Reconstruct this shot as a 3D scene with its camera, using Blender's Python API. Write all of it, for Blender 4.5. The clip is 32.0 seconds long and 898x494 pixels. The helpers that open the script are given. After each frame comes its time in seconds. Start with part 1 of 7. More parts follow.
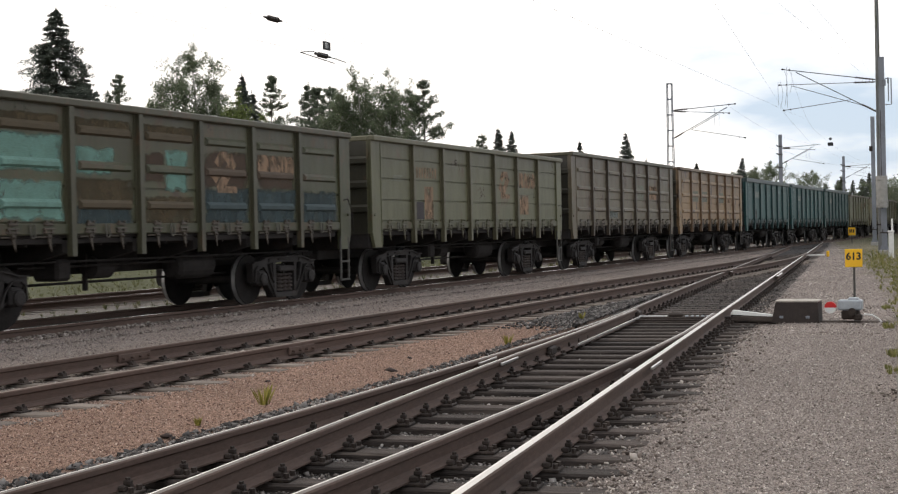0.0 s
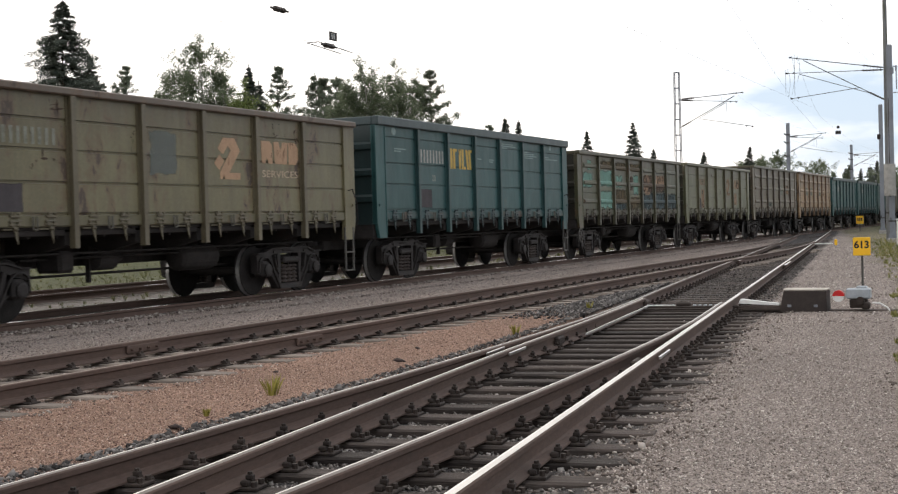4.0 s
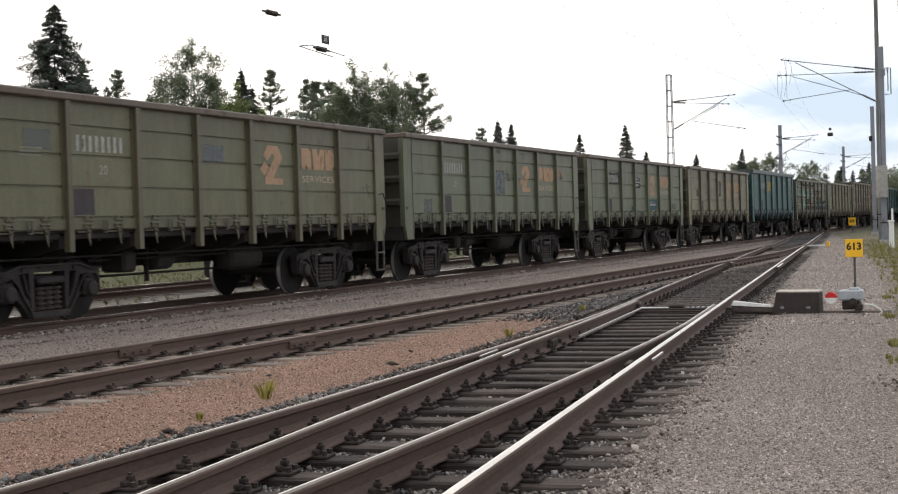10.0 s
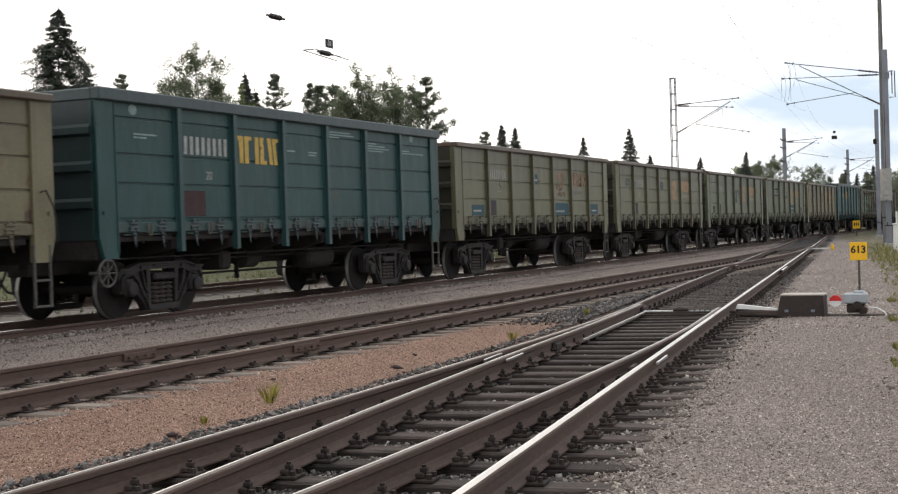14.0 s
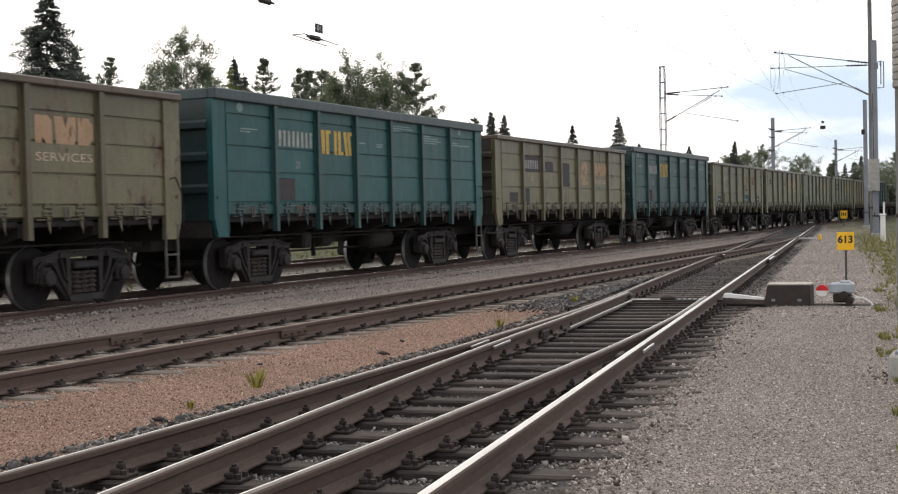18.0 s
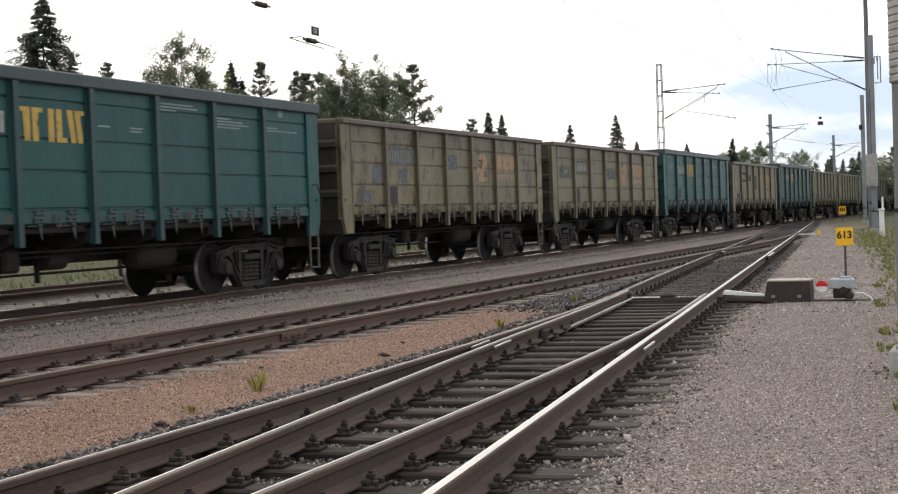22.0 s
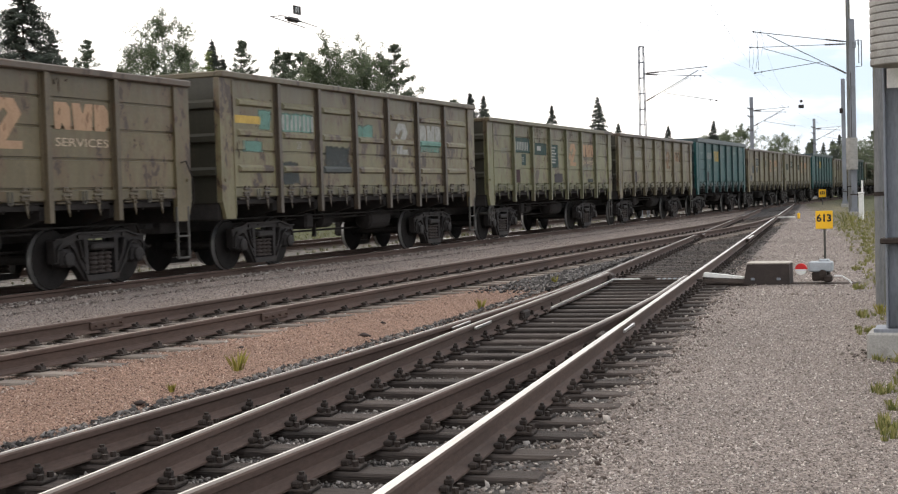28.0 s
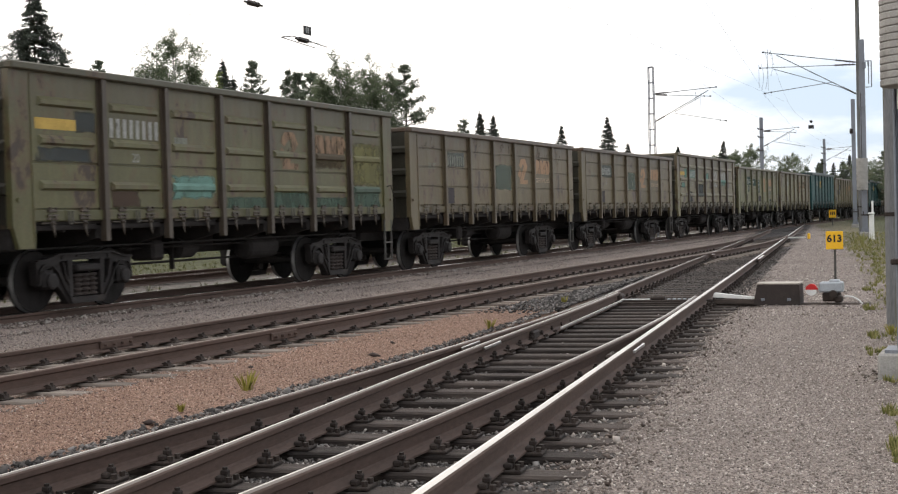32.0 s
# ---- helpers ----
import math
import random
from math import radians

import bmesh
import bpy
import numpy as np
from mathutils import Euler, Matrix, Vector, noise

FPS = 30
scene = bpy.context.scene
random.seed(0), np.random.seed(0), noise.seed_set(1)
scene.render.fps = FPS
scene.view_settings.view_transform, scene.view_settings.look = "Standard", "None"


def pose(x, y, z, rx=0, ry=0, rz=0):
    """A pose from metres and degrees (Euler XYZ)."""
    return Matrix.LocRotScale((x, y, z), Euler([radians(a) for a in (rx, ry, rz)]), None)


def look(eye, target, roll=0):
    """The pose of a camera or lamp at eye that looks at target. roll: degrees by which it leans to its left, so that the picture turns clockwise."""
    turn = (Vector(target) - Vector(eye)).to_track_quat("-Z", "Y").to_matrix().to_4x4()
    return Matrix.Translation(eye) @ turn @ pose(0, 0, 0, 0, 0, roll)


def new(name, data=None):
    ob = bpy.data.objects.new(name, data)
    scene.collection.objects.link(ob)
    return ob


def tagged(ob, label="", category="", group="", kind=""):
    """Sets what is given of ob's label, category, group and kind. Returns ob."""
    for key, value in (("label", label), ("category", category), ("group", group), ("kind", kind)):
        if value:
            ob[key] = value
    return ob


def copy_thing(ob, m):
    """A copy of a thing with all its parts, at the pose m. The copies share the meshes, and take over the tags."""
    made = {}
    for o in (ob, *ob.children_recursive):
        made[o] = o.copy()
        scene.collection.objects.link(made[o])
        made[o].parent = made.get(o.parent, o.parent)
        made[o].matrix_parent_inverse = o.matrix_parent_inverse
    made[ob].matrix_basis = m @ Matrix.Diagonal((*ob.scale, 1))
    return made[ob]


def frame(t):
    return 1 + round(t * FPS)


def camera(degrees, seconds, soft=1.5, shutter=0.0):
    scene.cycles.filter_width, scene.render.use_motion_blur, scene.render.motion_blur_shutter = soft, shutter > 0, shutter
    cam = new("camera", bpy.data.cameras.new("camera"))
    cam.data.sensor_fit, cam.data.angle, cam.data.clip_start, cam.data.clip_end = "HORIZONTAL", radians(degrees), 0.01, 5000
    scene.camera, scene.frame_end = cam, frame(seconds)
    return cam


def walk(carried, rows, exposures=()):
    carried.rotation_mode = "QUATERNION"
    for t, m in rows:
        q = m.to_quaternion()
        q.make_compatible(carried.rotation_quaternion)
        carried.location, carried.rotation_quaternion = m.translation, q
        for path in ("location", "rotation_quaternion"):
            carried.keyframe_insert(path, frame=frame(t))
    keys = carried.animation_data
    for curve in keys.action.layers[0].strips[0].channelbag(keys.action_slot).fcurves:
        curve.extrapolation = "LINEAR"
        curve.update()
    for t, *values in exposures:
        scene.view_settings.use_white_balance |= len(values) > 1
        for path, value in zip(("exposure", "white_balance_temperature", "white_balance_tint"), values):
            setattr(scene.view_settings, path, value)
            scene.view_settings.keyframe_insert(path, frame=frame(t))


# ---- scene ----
EYE = Vector((0.0, 0.0, 1.314))
LENS = 36.9


def aim(turn, tilt, lean):
    """Camera pose from the turn to the left of +y, the tilt and the lean, in degrees."""
    a, b = radians(turn), radians(tilt)
    way = Vector((-math.sin(a) * math.cos(b), math.cos(a) * math.cos(b), math.sin(b)))
    return look(EYE, EYE + way, lean)


cam = camera(LENS, 32.0, soft=1.22, shutter=0.2)
walk(cam, [(t, aim(a, b, c)) for t, a, b, c in (
    (0, 23.515, -0.658, -1.319), (0.5, 23.53, -0.851, -1.484), (1, 23.476, -0.965, -1.801), (1.5, 23.57, -0.984, -1.852),
    (2, 23.54, -0.988, -1.902), (2.5, 23.507, -0.978, -2.016), (3, 23.609, -0.968, -1.927), (3.5, 23.821, -1.033, -1.788),
    (5.5, 23.354, -1.178, -0.894), (6, 23.315, -1.166, -0.986), (6.5, 23.421, -1.149, -1.077), (7, 23.401, -1.208, -1.093),
    (7.5, 23.467, -1.232, -1.088), (8, 23.579, -1.074, -1.227), (8.5, 23.561, -1.04, -1.377), (9, 23.537, -1.07, -1.487),
    (9.5, 23.545, -1.018, -1.567), (10, 23.537, -0.957, -1.725), (10.5, 23.436, -0.946, -1.661), (11, 23.367, -0.839, -1.649),
    (11.5, 23.451, -0.806, -1.796), (12, 23.449, -0.842, -1.8), (12.5, 23.559, -0.857, -1.904), (13, 23.733, -0.788, -1.965),
    (13.5, 23.683, -0.672, -2.004), (14, 23.703, -0.797, -1.805), (14.5, 23.63, -0.856, -1.474), (16.5, 23.198, -1.265, -1.428),
    (17, 23.193, -1.321, -1.362), (17.5, 23.197, -1.343, -1.237), (18, 23.213, -1.384, -1.301), (18.5, 23.172, -1.456, -1.44),
    (19, 23.138, -1.452, -1.507), (19.5, 23.251, -1.439, -1.81), (20, 23.21, -1.257, -1.747), (20.5, 23.405, -1.187, -1.572),
    (21, 23.447, -1.143, -1.762), (21.5, 23.262, -1.235, -1.945), (22, 23.179, -1.35, -2.078), (22.5, 23.032, -1.494, -1.961),
    (23, 22.955, -1.562, -1.902), (23.5, 22.929, -1.513, -1.699), (24, 23.058, -1.688, -1.715), (24.5, 23.023, -1.83, -1.807),
    (25, 23.035, -1.957, -1.762), (25.5, 22.856, -2.06, -1.57), (27.5, 22.612, -2.171, -1.681), (28, 22.396, -2.196, -1.705),
    (28.5, 22.385, -2.161, -1.438), (29, 22.415, -2.002, -1.249), (29.5, 22.553, -1.811, -1.192), (30, 22.693, -1.645, -1.281),
    (30.5, 22.764, -1.501, -1.526), (31, 22.777, -1.382, -1.582), (31.5, 22.779, -1.38, -1.605), (32, 22.78, -1.335, -1.639))], exposures=[(0, -0.10), (3, 0.04), (6, 0.03), (19, 0.06), (25, 0.12), (28, 0.24), (30, 0.19), (32, 0.08)])

# ---- light: bright, thinly overcast sky with bluish breaks ----
SUN_EL, SUN_AZ = radians(52), radians(325)
world = bpy.data.worlds.new("sky")
scene.world = world
world.use_nodes = True


def sky():
    nt = world.node_tree
    nt.nodes.clear()
    add = nt.nodes.new
    out, bg = add("ShaderNodeOutputWorld"), add("ShaderNodeBackground")
    tex = add("ShaderNodeTexSky")
    tex.sky_type, tex.sun_disc, tex.sun_elevation, tex.sun_rotation = "NISHITA", False, SUN_EL, SUN_AZ
    co, sep = add("ShaderNodeTexCoord"), add("ShaderNodeSeparateXYZ")
    scale = add("ShaderNodeMapping")
    scale.inputs["Scale"].default_value = (1.0, 1.0, 3.4)
    n1 = add("ShaderNodeTexNoise")
    n1.inputs["Scale"].default_value, n1.inputs["Detail"].default_value, n1.inputs["Roughness"].default_value = 3.1, 7.0, 0.55
    ramp = add("ShaderNodeValToRGB")
    ramp.color_ramp.elements[0].position, ramp.color_ramp.elements[1].position = 0.38, 0.60
    # breaks in the cloud lie towards +y (above the far end of the line)
    side = add("ShaderNodeMapRange")
    side.inputs["From Min"].default_value, side.inputs["From Max"].default_value = -0.40, -0.17
    side.inputs["To Min"].default_value, side.inputs["To Max"].default_value = 0.34, -0.012
    addn = add("ShaderNodeMath")
    mul = add("ShaderNodeMixRGB")
    mul.blend_type = "MULTIPLY"
    mul.inputs["Fac"].default_value, mul.inputs["Color2"].default_value = 1.0, (0.13, 0.13, 0.13, 1)
    haze = add("ShaderNodeMixRGB")
    haze.inputs["Fac"].default_value, haze.inputs["Color2"].default_value = 0.85, (0.68, 0.80, 0.96, 1)
    mix = add("ShaderNodeMixRGB")
    mix.inputs["Color2"].default_value = (1.56, 1.485, 1.42, 1)
    link = nt.links.new
    link(co.outputs["Generated"], scale.inputs["Vector"])
    link(co.outputs["Generated"], sep.inputs["Vector"])
    link(scale.outputs["Vector"], n1.inputs["Vector"])
    link(sep.outputs["X"], side.inputs["Value"])
    link(n1.outputs["Fac"], addn.inputs[0])
    link(side.outputs["Result"], addn.inputs[1])
    link(addn.outputs["Value"], ramp.inputs["Fac"])
    link(tex.outputs["Color"], mul.inputs["Color1"])
    link(mul.outputs["Color"], haze.inputs["Color1"])
    link(ramp.outputs["Color"], mix.inputs["Fac"])
    link(haze.outputs["Color"], mix.inputs["Color1"])
    link(mix.outputs["Color"], bg.inputs["Color"])
    bg.inputs["Strength"].default_value = 1.0
    link(bg.outputs["Background"], out.inputs["Surface"])


sky()
sun = new("sun", bpy.data.lights.new("sun", "SUN"))
sun.data.energy, sun.data.angle, sun.data.color = 0.7, radians(30), (1.0, 0.92, 0.82)
sun.matrix_world = look((math.sin(SUN_AZ) * 50, math.cos(SUN_AZ) * 50, 55), (0, 0, 0))

# ---- materials ----
def mat(name, base, rough=0.8, metal=0.0, tone=0.25, scale=6.0, fine=60.0, bump=0.15, stain=None, stain_amount=0.0, stain_scale=2.5, stretch=(1, 1, 1), random=0.0, coords="Object", spec=0.35, streak=0.0, scuff=None, scuff_amount=0.0, stain_soft=0.12):
    """A painted, earthy or metal surface with grain and stains at two scales."""
    m = bpy.data.materials.new(name)
    m.use_nodes = True
    nt = m.node_tree
    b = nt.nodes["Principled BSDF"]
    add, link = nt.nodes.new, nt.links.new
    b.inputs["Roughness"].default_value, b.inputs["Metallic"].default_value = rough, metal
    b.inputs["Specular IOR Level"].default_value = spec
    co, mp = add("ShaderNodeTexCoord"), add("ShaderNodeMapping")
    mp.inputs["Scale"].default_value = stretch
    link(co.outputs[coords], mp.inputs["Vector"])
    big, small = add("ShaderNodeTexNoise"), add("ShaderNodeTexNoise")
    big.inputs["Scale"].default_value, big.inputs["Detail"].default_value = scale, 5
    small.inputs["Scale"].default_value, small.inputs["Detail"].default_value = fine, 3
    for n in (big, small):
        link(mp.outputs["Vector"], n.inputs["Vector"])
    total = add("ShaderNodeMath")
    link(big.outputs["Fac"], total.inputs[0])
    link(small.outputs["Fac"], total.inputs[1])
    rng = add("ShaderNodeMapRange")
    rng.inputs["From Min"].default_value, rng.inputs["From Max"].default_value = 0.65, 1.35
    rng.inputs["To Min"].default_value, rng.inputs["To Max"].default_value = 1 - tone, 1 + tone
    link(total.outputs["Value"], rng.inputs["Value"])
    value = rng.outputs["Result"]
    if random:
        info, r2, mm = add("ShaderNodeObjectInfo"), add("ShaderNodeMapRange"), add("ShaderNodeMath")
        r2.inputs["To Min"].default_value, r2.inputs["To Max"].default_value = 1 - random, 1 + random
        link(info.outputs["Random"], r2.inputs["Value"])
        mm.operation = "MULTIPLY"
        link(value, mm.inputs[0])
        link(r2.outputs["Result"], mm.inputs[1])
        value = mm.outputs["Value"]
    mul = add("ShaderNodeVectorMath")
    mul.operation = "SCALE"
    mul.inputs[0].default_value = base
    link(value, mul.inputs["Scale"])
    colour = mul.outputs["Vector"]
    if streak:
        ms, ns, rs, xs = add("ShaderNodeMapping"), add("ShaderNodeTexNoise"), add("ShaderNodeMapRange"), add("ShaderNodeVectorMath")
        ms.inputs["Scale"].default_value = (7, 7, 0.45)
        link(co.outputs[coords], ms.inputs["Vector"])
        link(ms.outputs["Vector"], ns.inputs["Vector"])
        ns.inputs["Scale"].default_value, ns.inputs["Detail"].default_value = 1.6, 6
        rs.inputs["From Min"].default_value, rs.inputs["From Max"].default_value = 0.3, 0.7
        rs.inputs["To Min"].default_value, rs.inputs["To Max"].default_value = 1 - streak, 1 + streak
        link(ns.outputs["Fac"], rs.inputs["Value"])
        xs.operation = "SCALE"
        link(colour, xs.inputs[0])
        link(rs.outputs["Result"], xs.inputs["Scale"])
        colour = xs.outputs["Vector"]
        if random:
            ns.noise_dimensions = "4D"
            wn = add("ShaderNodeMath")
            wn.operation = "MULTIPLY"
            wn.inputs[1].default_value = 17
            link(info.outputs["Random"], wn.inputs[0])
            link(wn.outputs["Value"], ns.inputs["W"])
    if scuff:
        mq, nq, rq, xq = add("ShaderNodeMapping"), add("ShaderNodeTexNoise"), add("ShaderNodeValToRGB"), add("ShaderNodeMixRGB")
        mq.inputs["Scale"].default_value = (1, 5, 2.2)
        mq.inputs["Rotation"].default_value = (0.5, 0, 0)
        link(co.outputs[coords], mq.inputs["Vector"])
        link(mq.outputs["Vector"], nq.inputs["Vector"])
        nq.inputs["Scale"].default_value, nq.inputs["Detail"].default_value, nq.inputs["Distortion"].default_value = 0.9, 7, 0.8
        rq.color_ramp.elements[0].position, rq.color_ramp.elements[1].position = 0.74 - 0.2 * scuff_amount, 0.77 - 0.2 * scuff_amount
        link(nq.outputs["Fac"], rq.inputs["Fac"])
        xq.inputs["Color2"].default_value = (*scuff, 1)
        link(rq.outputs["Color"], xq.inputs["Fac"])
        link(colour, xq.inputs["Color1"])
        colour = xq.outputs["Color"]
        if random:
            nq.noise_dimensions = "4D"
            wq = add("ShaderNodeMath")
            wq.operation = "MULTIPLY"
            wq.inputs[1].default_value = 41
            link(info.outputs["Random"], wq.inputs[0])
            link(wq.outputs["Value"], nq.inputs["W"])
    if stain:
        sn, sr, sm = add("ShaderNodeTexNoise"), add("ShaderNodeValToRGB"), add("ShaderNodeMixRGB")
        sn.inputs["Scale"].default_value, sn.inputs["Detail"].default_value, sn.inputs["Roughness"].default_value = stain_scale, 8, 0.65
        link(mp.outputs["Vector"], sn.inputs["Vector"])
        if random:
            sn.noise_dimensions = "4D"
            wm = add("ShaderNodeMath")
            wm.operation = "MULTIPLY"
            wm.inputs[1].default_value = 30
            link(info.outputs["Random"], wm.inputs[0])
            link(wm.outputs["Value"], sn.inputs["W"])
        e = sr.color_ramp.elements
        e[0].position, e[1].position = 0.66 - 0.3 * stain_amount, min(1.0, 0.66 + stain_soft - 0.3 * stain_amount)
        link(sn.outputs["Fac"], sr.inputs["Fac"])
        sm.inputs["Color2"].default_value = (*stain, 1)
        link(sr.outputs["Color"], sm.inputs["Fac"])
        link(colour, sm.inputs["Color1"])
        colour = sm.outputs["Color"]
    link(colour, b.inputs["Base Color"])
    bp = add("ShaderNodeBump")
    bp.inputs["Strength"].default_value, bp.inputs["Distance"].default_value = bump, 0.01
    link(total.outputs["Value"], bp.inputs["Height"])
    link(bp.outputs["Normal"], b.inputs["Normal"])
    return m


def island_mat(name, colours, rough=0.9, bump=0.0, spec=0.2):
    """For loose stuff: each stone, blade or leaf takes its tone from Random Per Island."""
    m = bpy.data.materials.new(name)
    m.use_nodes = True
    nt = m.node_tree
    b = nt.nodes["Principled BSDF"]
    b.inputs["Roughness"].default_value = rough
    b.inputs["Specular IOR Level"].default_value = spec
    geo, ramp = nt.nodes.new("ShaderNodeNewGeometry"), nt.nodes.new("ShaderNodeValToRGB")
    e = ramp.color_ramp.elements
    while len(e) < len(colours):
        e.new(0.5)
    for i, c in enumerate(colours):
        e[i].position, e[i].color = i / (len(colours) - 1), (*c, 1)
    nt.links.new(geo.outputs["Random Per Island"], ramp.inputs["Fac"])
    nt.links.new(ramp.outputs["Color"], b.inputs["Base Color"])
    return m


steel_dark = mat("running_gear_steel", (0.020, 0.018, 0.0172), 0.85, 0.0, 0.4, 5, 40, 0.3, (0.027, 0.023, 0.021), 0.3, 3, spec=0.15)
frame_dark = mat("underframe_steel", (0.027, 0.024, 0.0226), 0.9, 0.0, 0.4, 4, 40, 0.3, (0.034, 0.025, 0.021), 0.25, 3, spec=0.2)
bogie_mat = mat("bogie_casting", (0.022, 0.019, 0.018), 0.65, 0.0, 0.5, 4, 40, 0.45, (0.040, 0.031, 0.027), 0.25, 3, spec=0.25)
tread_mat = mat("wheel_tread_steel", (0.30, 0.295, 0.29), 0.42, 0.6, 0.2, 8, 60, 0.1)
rail_side = mat("rail_web_rust", (0.088, 0.057, 0.045), 0.8, 0.0, 0.25, 3, 50, 0.3, (0.075, 0.052, 0.042), 0.4, 2, stretch=(1, 0.25, 1))
rail_top = mat("rail_head_polished", (0.62, 0.605, 0.59), 0.30, 1.0, 0.12, 3, 70, 0.05, stretch=(6, 0.2, 1))
rail_shine = mat("rail_head_shiny", (0.80, 0.79, 0.78), 0.16, 1.0, 0.08, 3, 70, 0.04, stretch=(6, 0.2, 1))
rail_mid = mat("rail_head_dull_polish", (0.58, 0.565, 0.55), 0.42, 1.0, 0.14, 3, 70, 0.05, (0.38, 0.35, 0.33), 0.25, 2, stretch=(6, 0.2, 1))
rail_worn = mat("rail_head_worn", (0.52, 0.505, 0.49), 0.5, 0.9, 0.2, 3, 70, 0.06, (0.30, 0.27, 0.25), 0.35, 2, stretch=(6, 0.2, 1))
rail_crown = mat("rail_head_brown_band", (0.105, 0.088, 0.078), 0.6, 0.2, 0.2, 3, 70, 0.08, (0.10, 0.078, 0.068), 0.45, 2, stretch=(6, 0.2, 1))
rail_dull = mat("rail_head_dull", (0.16, 0.12, 0.10), 0.55, 0.5, 0.25, 3, 70, 0.1, (0.10, 0.06, 0.045), 0.5, 2, stretch=(6, 0.2, 1))
sleeper_mat = mat("creosoted_sleeper", (0.056, 0.044, 0.038), 0.9, 0, 0.65, 4, 40, 0.9, (0.105, 0.085, 0.073), 0.35, 3.0, stretch=(0.3, 4, 4), random=0.5)
sleeper_pale = mat("weathered_sleeper", (0.165, 0.138, 0.117), 0.95, 0, 0.35, 4, 40, 0.6, (0.10, 0.08, 0.07), 0.5, 2.0, stretch=(0.35, 3, 3), random=0.3)
plate_mat = mat("tie_plate_rust", (0.040, 0.030, 0.025), 0.8, 0.2, 0.4, 12, 60, 0.4, random=0.3)
concrete = mat("grey_concrete", (0.34, 0.33, 0.31), 0.9, 0, 0.2, 5, 60, 0.3, (0.2, 0.19, 0.175), 0.4, 3)
galvanised = mat("galvanised_steel", (0.215, 0.230, 0.262), 0.55, 0.3, 0.2, 4, 50, 0.1, (0.13, 0.135, 0.15), 0.4, 2, stretch=(1, 1, 0.3))
timber_pole = mat("weathered_timber_pole", (0.170, 0.174, 0.178), 0.95, 0, 0.3, 5, 40, 0.5, (0.10, 0.10, 0.07), 0.5, 2, stretch=(4, 4, 0.3))
yellow_sign = mat("yellow_sign_paint", (0.85, 0.48, 0.02), 0.5, 0, 0.06, 6, 60, 0.03)
black_paint = mat("black_sign_paint", (0.02, 0.02, 0.02), 0.6, 0, 0.2)
white_paint = mat("white_paint", (0.72, 0.72, 0.70), 0.6, 0, 0.12, 8, 60, 0.05, (0.4, 0.38, 0.35), 0.25, 5)
red_paint = mat("red_paint", (0.55, 0.02, 0.02), 0.5, 0, 0.12)
grey_box = mat("light_grey_casting", (0.36, 0.39, 0.42), 0.4, 0.4, 0.15, 8, 60, 0.1, (0.2, 0.19, 0.18), 0.3, 5)
brown_box = mat("brown_motor_cover", (0.038, 0.029, 0.026), 0.75, 0, 0.3, 6, 50, 0.2, (0.025, 0.02, 0.018), 0.4, 4)
pale_lid = mat("pale_lid_edge", (0.42, 0.385, 0.34), 0.8, 0, 0.2)
wire_mat = mat("copper_wire_dark", (0.10, 0.10, 0.105), 0.6, 0.5, 0.2)
insulator_mat = mat("brown_insulator", (0.045, 0.035, 0.03), 0.35, 0, 0.2)


